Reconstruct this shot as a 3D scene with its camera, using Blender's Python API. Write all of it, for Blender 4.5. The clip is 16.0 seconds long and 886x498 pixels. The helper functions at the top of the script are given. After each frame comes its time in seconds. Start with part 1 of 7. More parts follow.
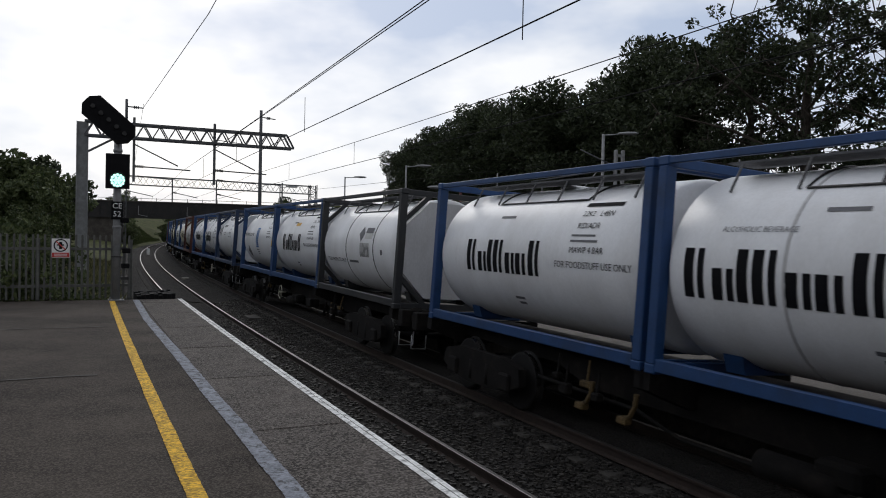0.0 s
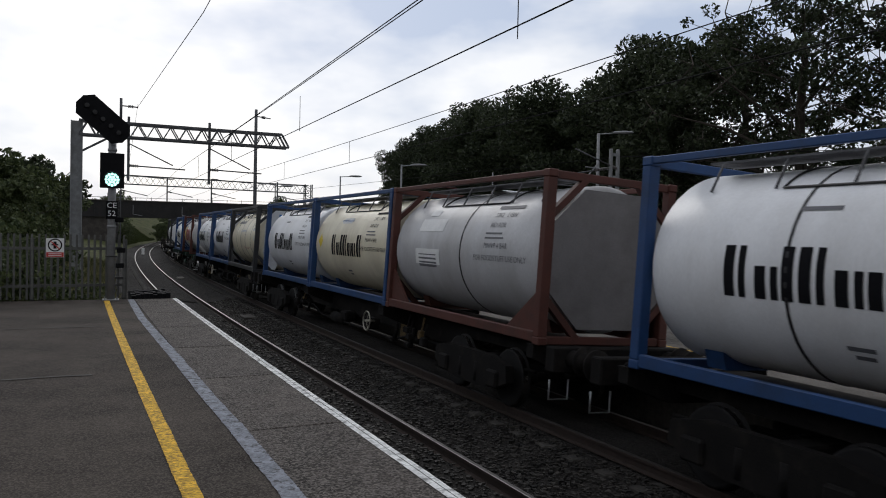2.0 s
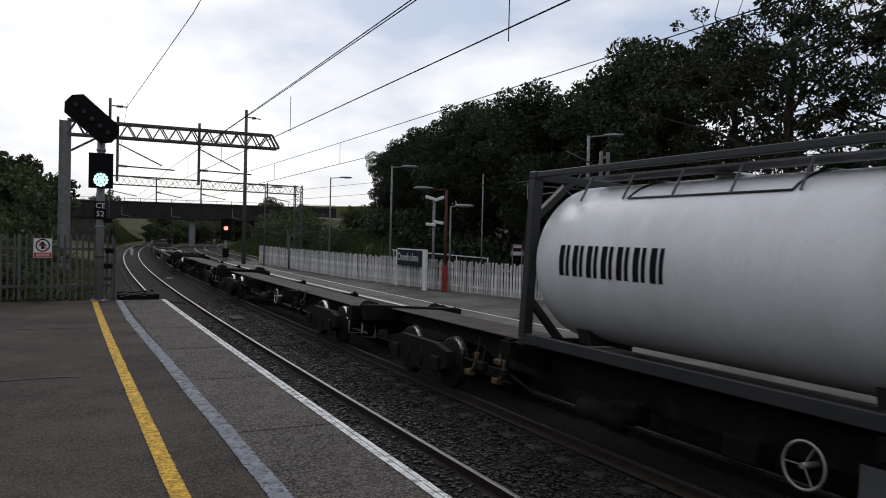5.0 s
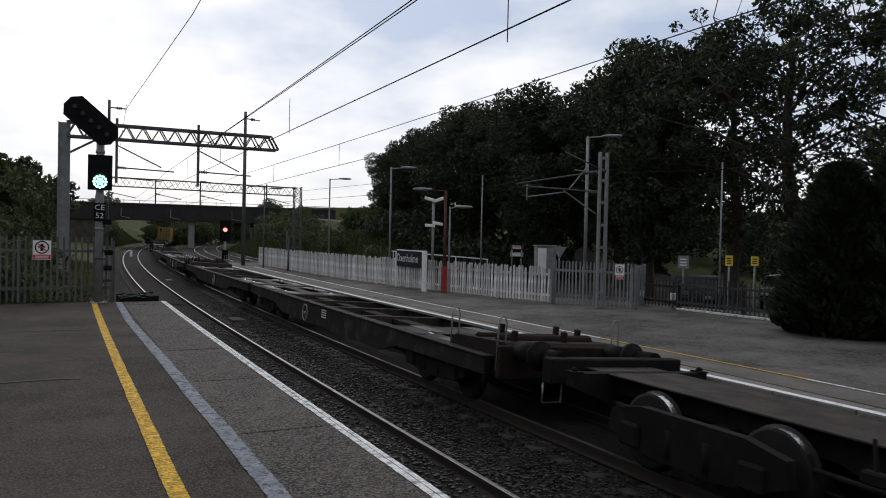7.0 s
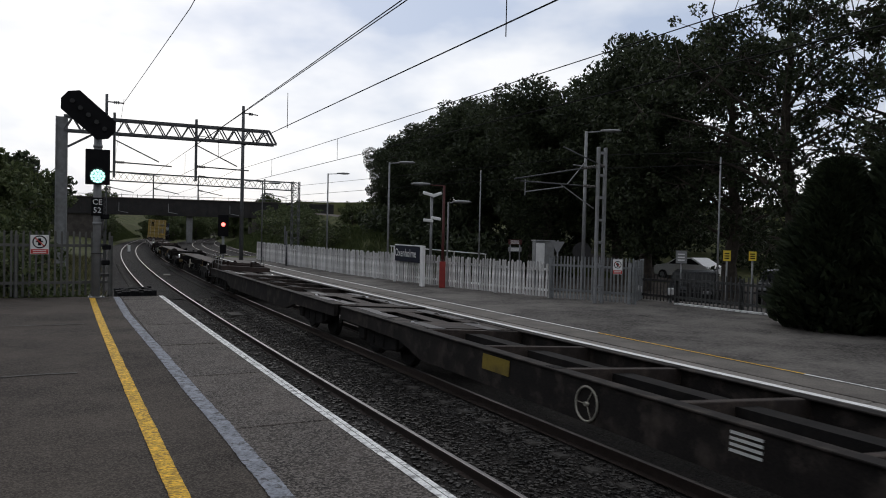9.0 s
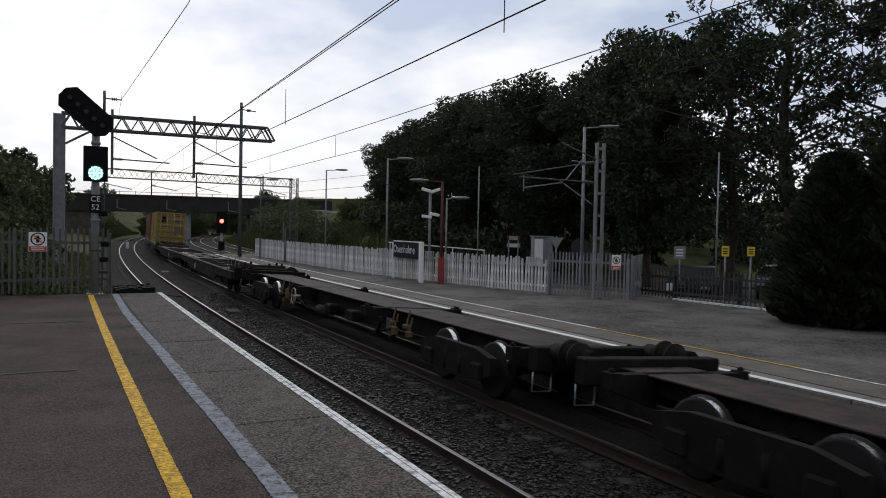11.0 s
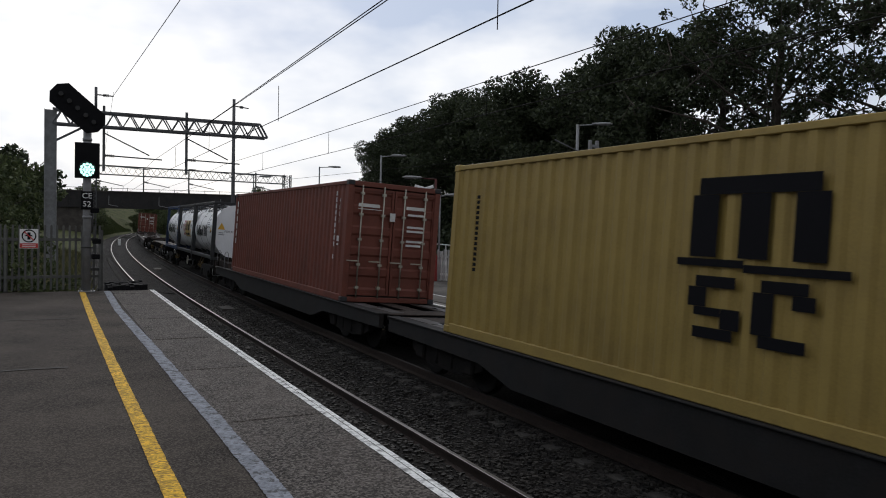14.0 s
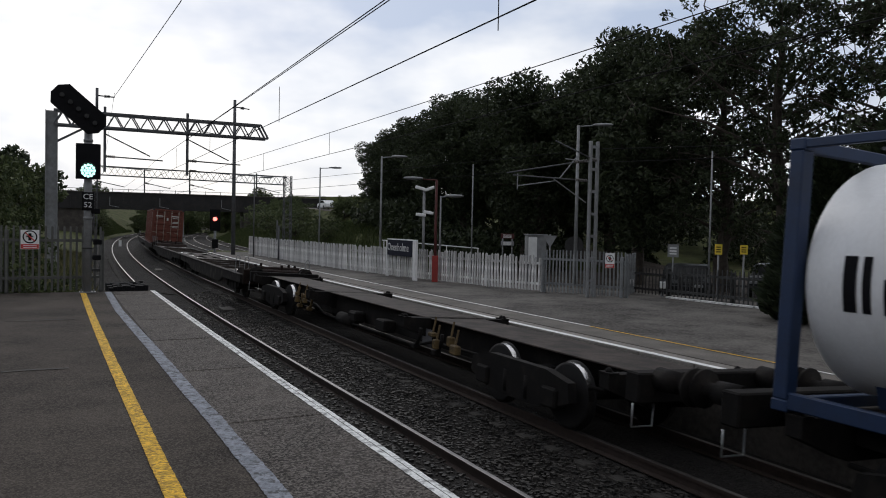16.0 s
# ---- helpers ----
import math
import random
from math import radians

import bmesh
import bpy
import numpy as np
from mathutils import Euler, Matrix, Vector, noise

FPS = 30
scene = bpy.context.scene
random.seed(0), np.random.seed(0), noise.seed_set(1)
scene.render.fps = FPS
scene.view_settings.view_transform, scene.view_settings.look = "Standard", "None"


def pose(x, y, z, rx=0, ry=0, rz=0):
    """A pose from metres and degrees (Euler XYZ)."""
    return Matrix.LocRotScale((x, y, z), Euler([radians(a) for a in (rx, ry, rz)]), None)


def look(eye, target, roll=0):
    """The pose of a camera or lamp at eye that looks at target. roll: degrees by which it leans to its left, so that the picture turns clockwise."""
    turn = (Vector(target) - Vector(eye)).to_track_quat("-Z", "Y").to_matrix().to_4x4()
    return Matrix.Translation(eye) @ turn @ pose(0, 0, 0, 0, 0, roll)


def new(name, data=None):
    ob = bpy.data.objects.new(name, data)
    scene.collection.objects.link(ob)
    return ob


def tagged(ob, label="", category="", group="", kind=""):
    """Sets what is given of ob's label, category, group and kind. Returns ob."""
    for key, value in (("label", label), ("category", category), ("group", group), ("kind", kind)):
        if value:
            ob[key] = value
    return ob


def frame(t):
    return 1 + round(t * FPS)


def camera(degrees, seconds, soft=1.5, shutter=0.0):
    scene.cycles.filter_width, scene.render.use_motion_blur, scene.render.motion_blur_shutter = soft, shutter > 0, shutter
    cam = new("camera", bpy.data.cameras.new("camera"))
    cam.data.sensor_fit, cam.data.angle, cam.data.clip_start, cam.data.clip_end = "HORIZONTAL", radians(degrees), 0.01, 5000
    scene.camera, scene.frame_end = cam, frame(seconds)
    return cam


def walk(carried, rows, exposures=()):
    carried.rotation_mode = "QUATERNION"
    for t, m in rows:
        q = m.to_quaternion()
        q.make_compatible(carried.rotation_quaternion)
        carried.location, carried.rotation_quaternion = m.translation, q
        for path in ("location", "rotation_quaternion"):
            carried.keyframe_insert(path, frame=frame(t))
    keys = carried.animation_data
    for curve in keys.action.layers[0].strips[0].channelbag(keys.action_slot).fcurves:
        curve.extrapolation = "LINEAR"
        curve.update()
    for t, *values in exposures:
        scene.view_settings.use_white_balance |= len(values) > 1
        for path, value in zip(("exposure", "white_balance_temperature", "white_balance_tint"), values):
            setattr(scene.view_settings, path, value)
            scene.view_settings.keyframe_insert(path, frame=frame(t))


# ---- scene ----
# ---------- camera ----------
EYE = (0.0, 0.0, 1.885)
cam = camera(60.93, 16.0, soft=1.0, shutter=0.04)
TURNS = [  # seconds, turn to the left, tilt, roll
    (0, 1.841, -0.997, 1.227), (0.5, 1.720, -1.024, 1.244), (1, 1.645, -1.054, 1.186), (1.5, 1.554, -1.051, 1.113),
    (2, 1.497, -1.057, 1.154), (2.5, 1.415, -1.058, 1.234), (3, 1.210, -1.030, 1.370), (3.5, 1.013, -1.005, 1.374),
    (4, 0.858, -0.974, 1.359), (6.5, 0.714, -0.844, 1.338), (7, 0.722, -0.830, 1.238), (7.5, 0.679, -0.891, 1.244),
    (8, 0.650, -0.955, 1.243), (8.5, 0.599, -1.106, 1.155), (9, 0.576, -1.220, 1.279), (11.5, 0.417, -1.555, 1.080),
    (12, 0.331, -1.590, 1.099), (12.5, 0.246, -1.635, 1.204), (13, 0.066, -1.665, 1.305), (13.5, -0.065, -1.693, 1.253),
    (14, -0.058, -1.713, 1.181), (14.5, 0.007, -1.710, 1.158), (15, 0.052, -1.690, 1.193), (15.5, 0.010, -1.664, 1.177),
    (16, 0.0, -1.650, 1.183)]


def aim(yaw, tilt, roll):
    a, b = radians(yaw), radians(tilt)
    way = Vector((-math.sin(a) * math.cos(b), math.cos(a) * math.cos(b), math.sin(b)))
    return look(EYE, Vector(EYE) + way * 10, roll)


walk(cam, [(t, aim(a, b, c)) for t, a, b, c in TURNS])

# ---------- sky and sun ----------
SUN_HEIGHT, SUN_TURN = radians(27), radians(-20)
world = bpy.data.worlds.new("overcast_sky")
scene.world = world
world.use_nodes = True
wn, wl = world.node_tree.nodes, world.node_tree.links
wn.clear()
w_out, w_bg = wn.new("ShaderNodeOutputWorld"), wn.new("ShaderNodeBackground")
w_sky = wn.new("ShaderNodeTexSky")
w_sky.sky_type, w_sky.sun_disc = "NISHITA", False
w_sky.sun_elevation, w_sky.sun_rotation = SUN_HEIGHT, SUN_TURN
w_co, w_map = wn.new("ShaderNodeTexCoord"), wn.new("ShaderNodeMapping")
w_map.inputs["Scale"].default_value = (1.0, 1.0, 2.2)
w_map.inputs["Location"].default_value = (0.35, 0.1, 0.25)
w_noise = wn.new("ShaderNodeTexNoise")
w_noise.inputs["Scale"].default_value, w_noise.inputs["Detail"].default_value = 3.2, 5.0
w_noise.inputs["Roughness"].default_value = 0.5
w_ramp = wn.new("ShaderNodeValToRGB")
w_ramp.color_ramp.elements[0].position, w_ramp.color_ramp.elements[1].position = 0.35, 0.57
w_ramp.color_ramp.elements[0].color, w_ramp.color_ramp.elements[1].color = (0, 0, 0, 1), (1, 1, 1, 1)
w_mix = wn.new("ShaderNodeMix")
w_mix.data_type = "RGBA"
w_mix.inputs["Factor"].default_value = 0.9
w_cloud = wn.new("ShaderNodeMix")
w_cloud.data_type = "RGBA"
w_cloud.inputs["A"].default_value, w_cloud.inputs["B"].default_value = (5.3, 6.2, 8.0, 1), (10.5, 10.6, 10.9, 1)
w_bg.inputs["Strength"].default_value = 0.1
# the cloud is brighter round the veiled sun than on the other side of the sky
w_dot, w_glow, w_mul = wn.new("ShaderNodeVectorMath"), wn.new("ShaderNodeMapRange"), wn.new("ShaderNodeVectorMath")
w_dot.operation, w_mul.operation = "DOT_PRODUCT", "SCALE"
w_dot.inputs[1].default_value = (math.sin(SUN_TURN) * math.cos(SUN_HEIGHT), math.cos(SUN_TURN) * math.cos(SUN_HEIGHT), math.sin(SUN_HEIGHT))
w_glow.inputs["From Min"].default_value, w_glow.inputs["From Max"].default_value = -0.25, 1.0
w_glow.inputs["To Min"].default_value, w_glow.inputs["To Max"].default_value = 0.57, 0.98
for a, b in ((w_co.outputs["Generated"], w_map.inputs["Vector"]), (w_map.outputs[0], w_noise.inputs["Vector"]),
             (w_noise.outputs[0], w_ramp.inputs[0]), (w_ramp.outputs[0], w_cloud.inputs["Factor"]), (w_cloud.outputs["Result"], w_mix.inputs["B"]),
             (w_sky.outputs[0], w_mix.inputs["A"]), (w_co.outputs["Generated"], w_dot.inputs[0]), (w_dot.outputs["Value"], w_glow.inputs["Value"]),
             (w_mix.outputs["Result"], w_mul.inputs[0]), (w_glow.outputs[0], w_mul.inputs["Scale"]), (w_mul.outputs["Vector"], w_bg.inputs["Color"]),
             (w_bg.outputs[0], w_out.inputs[0])):
    wl.new(a, b)
sun_data = bpy.data.lights.new("sun", "SUN")
sun_data.energy, sun_data.angle, sun_data.color = 0.35, radians(20), (1.0, 0.97, 0.93)
sun = new("sun", sun_data)
sun.matrix_world = look((math.sin(SUN_TURN) * math.cos(SUN_HEIGHT) * 50, math.cos(SUN_TURN) * math.cos(SUN_HEIGHT) * 50,
                         math.sin(SUN_HEIGHT) * 50), (0, 0, 0))
scene.view_settings.exposure = 0.0

# ---------- line of the railway ----------
STEP = 0.5
ARC = np.arange(-460.0, 700.0, STEP)
bend = np.where(ARC < -15, 0.0, -0.00354 + 0.00453 * np.clip((ARC + 8.67) / 20, 0, 1))
turn_sum = np.cumsum(bend) * STEP
HEAD = 0.48127 - (turn_sum - np.interp(0, ARC, turn_sum))
LX, LY = np.cumsum(-np.sin(HEAD)) * STEP, np.cumsum(np.cos(HEAD)) * STEP
LX, LY = LX - np.interp(0, ARC, LX), LY - np.interp(0, ARC, LY)
EDGE = 2.546              # platform edge, metres to the right of the camera's own line
T1, T2 = 3.994, 7.249     # centres of the two tracks
Z1, Z2 = -0.997, -0.93    # rail level in their centres
CANT1, CANT2 = 0.117, 0.059
FAR = -0.10               # surface of the far platform
LOT = -0.88               # surface of the car park behind it


def spot(s, o, z=0.0):
    h = float(np.interp(s, ARC, HEAD))
    return Vector((float(np.interp(s, ARC, LX)) + math.cos(h) * o, float(np.interp(s, ARC, LY)) + math.sin(h) * o, z))


def frame_at(s, o, z=0.0, lean=0.0):
    """x along the line away from the camera, y to its left, z up."""
    h = float(np.interp(s, ARC, HEAD))
    m = Matrix(((-math.sin(h), -math.cos(h), 0, 0), (math.cos(h), -math.sin(h), 0, 0), (0, 0, 1, 0), (0, 0, 0, 1)))
    return Matrix.Translation(spot(s, o, z)) @ m @ Matrix.Rotation(lean, 4, "X")


def on_chord(s, reach, o, z, lean):
    a, b = spot(s - reach, o), spot(s + reach, o)
    x = (b - a).normalized()
    y = Vector((-x.y, x.x, 0))
    m = Matrix(((x.x, y.x, 0, 0), (x.y, y.y, 0, 0), (0, 0, 1, 0), (0, 0, 0, 1)))
    p = (a + b) / 2
    return Matrix.Translation((p.x, p.y, z)) @ m @ Matrix.Rotation(lean, 4, "X")


# ---------- materials ----------
MATS = {}


def material(name, color, rough=0.8, metal=0.0, vary=0.25, scale=6.0, fine=90.0, bump=0.15, dirt=None, dirt_amount=0.4,
             dirt_scale=1.3, stretch=(1, 1, 1), glow=None, coat=0.0, random=0.0, spec=0.4, speck=None, dirt_from=(0.45, 0.7)):
    """Two scales of noise on the colour, a fine relief and, where asked, stains of a second colour."""
    if name in MATS:
        return MATS[name]
    m = bpy.data.materials.new(name)
    m.use_nodes = True
    n, l = m.node_tree.nodes, m.node_tree.links
    b = n["Principled BSDF"]
    b.inputs["Roughness"].default_value, b.inputs["Metallic"].default_value = rough, metal
    b.inputs["Specular IOR Level"].default_value = spec
    if coat:
        b.inputs["Coat Weight"].default_value, b.inputs["Coat Roughness"].default_value = coat, 0.25
    co, mp = n.new("ShaderNodeTexCoord"), n.new("ShaderNodeMapping")
    mp.inputs["Scale"].default_value = stretch
    l.new(co.outputs["Object"], mp.inputs["Vector"])
    big, small = n.new("ShaderNodeTexNoise"), n.new("ShaderNodeTexNoise")
    for t, s, d in ((big, scale, 5), (small, fine, 3)):
        t.inputs["Scale"].default_value, t.inputs["Detail"].default_value = s, d
        l.new(mp.outputs[0], t.inputs["Vector"])
    add = n.new("ShaderNodeMath")
    add.operation = "ADD"
    l.new(big.outputs[0], add.inputs[0])
    l.new(small.outputs[0], add.inputs[1])
    rng = n.new("ShaderNodeMapRange")
    rng.inputs["From Min"].default_value, rng.inputs["From Max"].default_value = 0.76, 1.24
    rng.inputs["To Min"].default_value, rng.inputs["To Max"].default_value = 1 - vary, 1 + vary
    l.new(add.outputs[0], rng.inputs["Value"])
    value = rng.outputs[0]
    if random:
        info = n.new("ShaderNodeObjectInfo")
        r2 = n.new("ShaderNodeMapRange")
        r2.inputs["To Min"].default_value, r2.inputs["To Max"].default_value = 1 - random, 1 + random
        l.new(info.outputs["Random"], r2.inputs["Value"])
        mul = n.new("ShaderNodeMath")
        mul.operation = "MULTIPLY"
        l.new(value, mul.inputs[0])
        l.new(r2.outputs[0], mul.inputs[1])
        value = mul.outputs[0]
    hue = n.new("ShaderNodeHueSaturation")
    hue.inputs["Color"].default_value = (*color, 1)
    l.new(value, hue.inputs["Value"])
    out = hue.outputs[0]
    if dirt:
        t = n.new("ShaderNodeTexNoise")
        t.inputs["Scale"].default_value, t.inputs["Detail"].default_value, t.inputs["Roughness"].default_value = dirt_scale, 8, 0.65
        l.new(mp.outputs[0], t.inputs["Vector"])
        ramp = n.new("ShaderNodeMapRange")
        ramp.inputs["From Min"].default_value, ramp.inputs["From Max"].default_value = dirt_from
        ramp.inputs["To Max"].default_value = dirt_amount
        l.new(t.outputs[0], ramp.inputs["Value"])
        mix = n.new("ShaderNodeMix")
        mix.data_type = "RGBA"
        mix.inputs["B"].default_value = (*dirt, 1)
        l.new(ramp.outputs[0], mix.inputs["Factor"])
        l.new(out, mix.inputs["A"])
        out = mix.outputs["Result"]
    if speck:
        t, s2 = n.new("ShaderNodeTexVoronoi"), n.new("ShaderNodeMapRange")
        t.inputs["Scale"].default_value = speck[1]
        l.new(mp.outputs[0], t.inputs["Vector"])
        bw = n.new("ShaderNodeRGBToBW")
        l.new(t.outputs["Color"], bw.inputs[0])
        s2.inputs["From Min"].default_value, s2.inputs["From Max"].default_value = 0.35, 0.85
        s2.inputs["To Max"].default_value = speck[2]
        l.new(bw.outputs[0], s2.inputs["Value"])
        mix = n.new("ShaderNodeMix")
        mix.data_type = "RGBA"
        mix.inputs["B"].default_value = (*speck[0], 1)
        l.new(s2.outputs[0], mix.inputs["Factor"])
        l.new(out, mix.inputs["A"])
        out = mix.outputs["Result"]
    l.new(out, b.inputs["Base Color"])
    if bump:
        bp = n.new("ShaderNodeBump")
        bp.inputs["Strength"].default_value, bp.inputs["Distance"].default_value = bump, 0.01
        l.new(small.outputs[0], bp.inputs["Height"])
        l.new(bp.outputs[0], b.inputs["Normal"])
    if glow:
        b.inputs["Emission Color"].default_value, b.inputs["Emission Strength"].default_value = (*glow[0], 1), glow[1]
    MATS[name] = m
    return m


def stone_bed(name, color, scale, bump):
    """Broken stone seen from above: cells of differing grey with dark gaps."""
    m = bpy.data.materials.new(name)
    m.use_nodes = True
    n, l = m.node_tree.nodes, m.node_tree.links
    b = n["Principled BSDF"]
    b.inputs["Roughness"].default_value = 0.95
    b.inputs["Specular IOR Level"].default_value = 0.2
    co = n.new("ShaderNodeTexCoord")
    v = n.new("ShaderNodeTexVoronoi")
    v.inputs["Scale"].default_value = scale
    big = n.new("ShaderNodeTexNoise")
    big.inputs["Scale"].default_value, big.inputs["Detail"].default_value = 0.7, 6
    for t in (v, big):
        l.new(co.outputs["Object"], t.inputs["Vector"])
    bw = n.new("ShaderNodeRGBToBW")
    l.new(v.outputs["Color"], bw.inputs[0])
    r1, r2 = n.new("ShaderNodeMapRange"), n.new("ShaderNodeMapRange")
    r1.inputs["To Min"].default_value, r1.inputs["To Max"].default_value = 0.35, 1.7
    r2.inputs["From Min"].default_value, r2.inputs["From Max"].default_value = 0.3, 0.7
    r2.inputs["To Min"].default_value, r2.inputs["To Max"].default_value = 0.6, 1.4
    l.new(bw.outputs[0], r1.inputs["Value"])
    l.new(big.outputs[0], r2.inputs["Value"])
    mul = n.new("ShaderNodeMath")
    mul.operation = "MULTIPLY"
    l.new(r1.outputs[0], mul.inputs[0])
    l.new(r2.outputs[0], mul.inputs[1])
    hue = n.new("ShaderNodeHueSaturation")
    hue.inputs["Color"].default_value = (*color, 1)
    l.new(mul.outputs[0], hue.inputs["Value"])
    l.new(hue.outputs[0], b.inputs["Base Color"])
    bp = n.new("ShaderNodeBump")
    bp.inputs["Strength"].default_value, bp.inputs["Distance"].default_value = bump, 0.03
    bp.invert = True
    l.new(v.outputs["Distance"], bp.inputs["Height"])
    l.new(bp.outputs[0], b.inputs["Normal"])
    return m


def leafy(name, color, pale, vary=0.5):
    """Leaves: colour differs from leaf clump to leaf clump; some light passes through."""
    m = bpy.data.materials.new(name)
    m.use_nodes = True
    n, l = m.node_tree.nodes, m.node_tree.links
    b = n["Principled BSDF"]
    b.inputs["Roughness"].default_value = 0.6
    b.inputs["Specular IOR Level"].default_value = 0.25
    geo = n.new("ShaderNodeNewGeometry")
    mix = n.new("ShaderNodeMix")
    mix.data_type = "RGBA"
    mix.inputs["A"].default_value, mix.inputs["B"].default_value = (*color, 1), (*pale, 1)
    l.new(geo.outputs["Random Per Island"], mix.inputs["Factor"])
    l.new(mix.outputs["Result"], b.inputs["Base Color"])
    tr = n.new("ShaderNodeBsdfTranslucent")
    l.new(mix.outputs["Result"], tr.inputs["Color"])
    ms = n.new("ShaderNodeMixShader")
    ms.inputs[0].default_value = 0.25
    l.new(b.outputs[0], ms.inputs[1])
    l.new(tr.outputs[0], ms.inputs[2])
    l.new(ms.outputs[0], n["Material Output"].inputs["Surface"])
    return m


ASPHALT = material("asphalt", (0.0305, 0.0245, 0.0210), 0.95, vary=0.65, scale=0.9, fine=55, bump=0.7, dirt=(0.070, 0.058, 0.048), dirt_amount=0.8, dirt_scale=0.5, dirt_from=(0.44, 0.62), speck=((0.16, 0.14, 0.12), 75, 0.5), spec=0.15)
SEAM = material("asphalt_seam_grey", (0.085, 0.078, 0.070), 0.95, vary=0.5, scale=6, fine=60, bump=0.4, dirt=(0.04, 0.034, 0.03), dirt_amount=0.9, dirt_scale=9)
SLAB = material("slab_concrete", (0.052, 0.0435, 0.0385), 0.9, vary=0.75, scale=1.6, fine=60, bump=0.8, dirt=(0.022, 0.019, 0.017), dirt_amount=0.75, dirt_scale=0.7, dirt_from=(0.42, 0.62), random=0.25, speck=((0.23, 0.205, 0.185), 62, 0.68), spec=0.2)
FAR_ASPHALT = material("far_asphalt", (0.051, 0.046, 0.042), 0.9, vary=0.7, scale=1.3, fine=16, bump=0.6, dirt=(0.135, 0.124, 0.112), dirt_amount=0.85, dirt_scale=0.4, dirt_from=(0.44, 0.60), speck=((0.20, 0.185, 0.17), 22, 0.35), spec=0.2)
FAR_PAVING = material("far_paving", (0.125, 0.112, 0.098), 0.9, vary=0.35, scale=1.5, fine=35, bump=0.3, dirt=(0.06, 0.053, 0.047), dirt_amount=0.6, dirt_scale=0.8)
COPING = material("coping_stone", (0.20, 0.185, 0.165), 0.9, vary=0.35, scale=2, fine=40, bump=0.3, dirt=(0.10, 0.085, 0.075), dirt_amount=0.7, random=0.15)
YELLOW_LINE = material("yellow_line_paint", (0.66, 0.385, 0.022), 0.8, vary=0.5, scale=9, fine=38, bump=1.0, dirt=(0.13, 0.065, 0.015), dirt_amount=0.75, dirt_scale=26, dirt_from=(0.50, 0.60), stretch=(1, 1.3, 1))
GREY_LINE = material("worn_grey_line_paint", (0.205, 0.218, 0.25), 0.85, vary=0.35, scale=7, fine=45, bump=0.6, dirt=(0.055, 0.053, 0.055), dirt_amount=0.9, dirt_scale=11, dirt_from=(0.52, 0.60))
FAR_WHITE = material("far_edge_white_paint", (0.80, 0.79, 0.77), 0.75, vary=0.15, scale=3, fine=30, bump=0.2, dirt=(0.30, 0.29, 0.27), dirt_amount=0.7, dirt_scale=3, dirt_from=(0.52, 0.66))
WHITE_LINE = material("white_line_paint", (0.74, 0.74, 0.72), 0.8, vary=0.2, scale=5, fine=45, bump=0.4, dirt=(0.16, 0.16, 0.155), dirt_amount=0.85, dirt_scale=9, dirt_from=(0.5, 0.62))
BALLAST = stone_bed("track_ballast", (0.0165, 0.0145, 0.0130), 25, 1.0)
STONES = leafy("ballast_stone", (0.008, 0.0073, 0.0068), (0.050, 0.045, 0.040))
STONES.node_tree.nodes["Mix Shader"].inputs[0].default_value = 0.0
SLEEPER = material("sleeper_concrete", (0.045, 0.041, 0.036), 0.95, vary=0.3, dirt=(0.02, 0.017, 0.014), dirt_amount=0.8, random=0.2)
RAIL_SIDE = material("rail_rust", (0.028, 0.018, 0.014), 0.9, vary=0.3, scale=8)
RAIL_TOP = material("rail_polished_top", (0.21, 0.20, 0.195), 0.47, 1.0, vary=0.25, bump=0.02)
# darker copy of the rail top: the train's shade is put into the colour
RAIL_SHADED = material("rail_top_shaded", (0.075, 0.068, 0.062), 0.55, 0.8, vary=0.3, bump=0.02)
GROUND = material("rough_grass_ground", (0.052, 0.060, 0.023), 0.95, vary=0.6, scale=0.6, fine=14, bump=0.8, dirt=(0.10, 0.09, 0.05), dirt_amount=0.7, dirt_scale=0.25, spec=0.05)
GALV = material("galvanised_steel", (0.24, 0.245, 0.25), 0.6, 0.3, vary=0.2, scale=5, dirt=(0.13, 0.12, 0.11), dirt_amount=0.5)
OLE_STEEL = material("line_mast_steel", (0.10, 0.103, 0.11), 0.7, 0.2, vary=0.25, scale=4, dirt=(0.06, 0.052, 0.045), dirt_amount=0.5)
PALE_PALISADE = material("galvanised_palisade", (0.21, 0.22, 0.225), 0.65, 0.25, vary=0.25, scale=5, dirt=(0.12, 0.115, 0.105), dirt_amount=0.5, random=0.2)
RAILING = material("dull_dark_railing", (0.055, 0.056, 0.055), 0.75, 0.2, vary=0.3, scale=5, random=0.2)
FENCE_GREY = material("palisade_steel", (0.115, 0.115, 0.108), 0.7, 0.2, vary=0.3, scale=5, dirt=(0.07, 0.064, 0.054), dirt_amount=0.6, random=0.2)
WHITE_WOOD = material("weathered_white_timber", (0.70, 0.69, 0.68), 0.85, vary=0.35, scale=4, fine=40, bump=0.3, dirt=(0.11, 0.10, 0.09), dirt_amount=0.95, dirt_scale=2.4, stretch=(1, 1, 0.22), random=0.3, dirt_from=(0.46, 0.58))
BLACK = material("black_paint", (0.008, 0.008, 0.009), 0.85, vary=0.2, spec=0.12)
DARK_STEEL = material("dark_steel", (0.035, 0.034, 0.034), 0.7, 0.3, vary=0.3)
WHITE_PAINT = material("white_paint", (0.75, 0.75, 0.74), 0.6, vary=0.08, bump=0.05)
RED_PAINT = material("red_paint", (0.26, 0.03, 0.025), 0.65, vary=0.15)
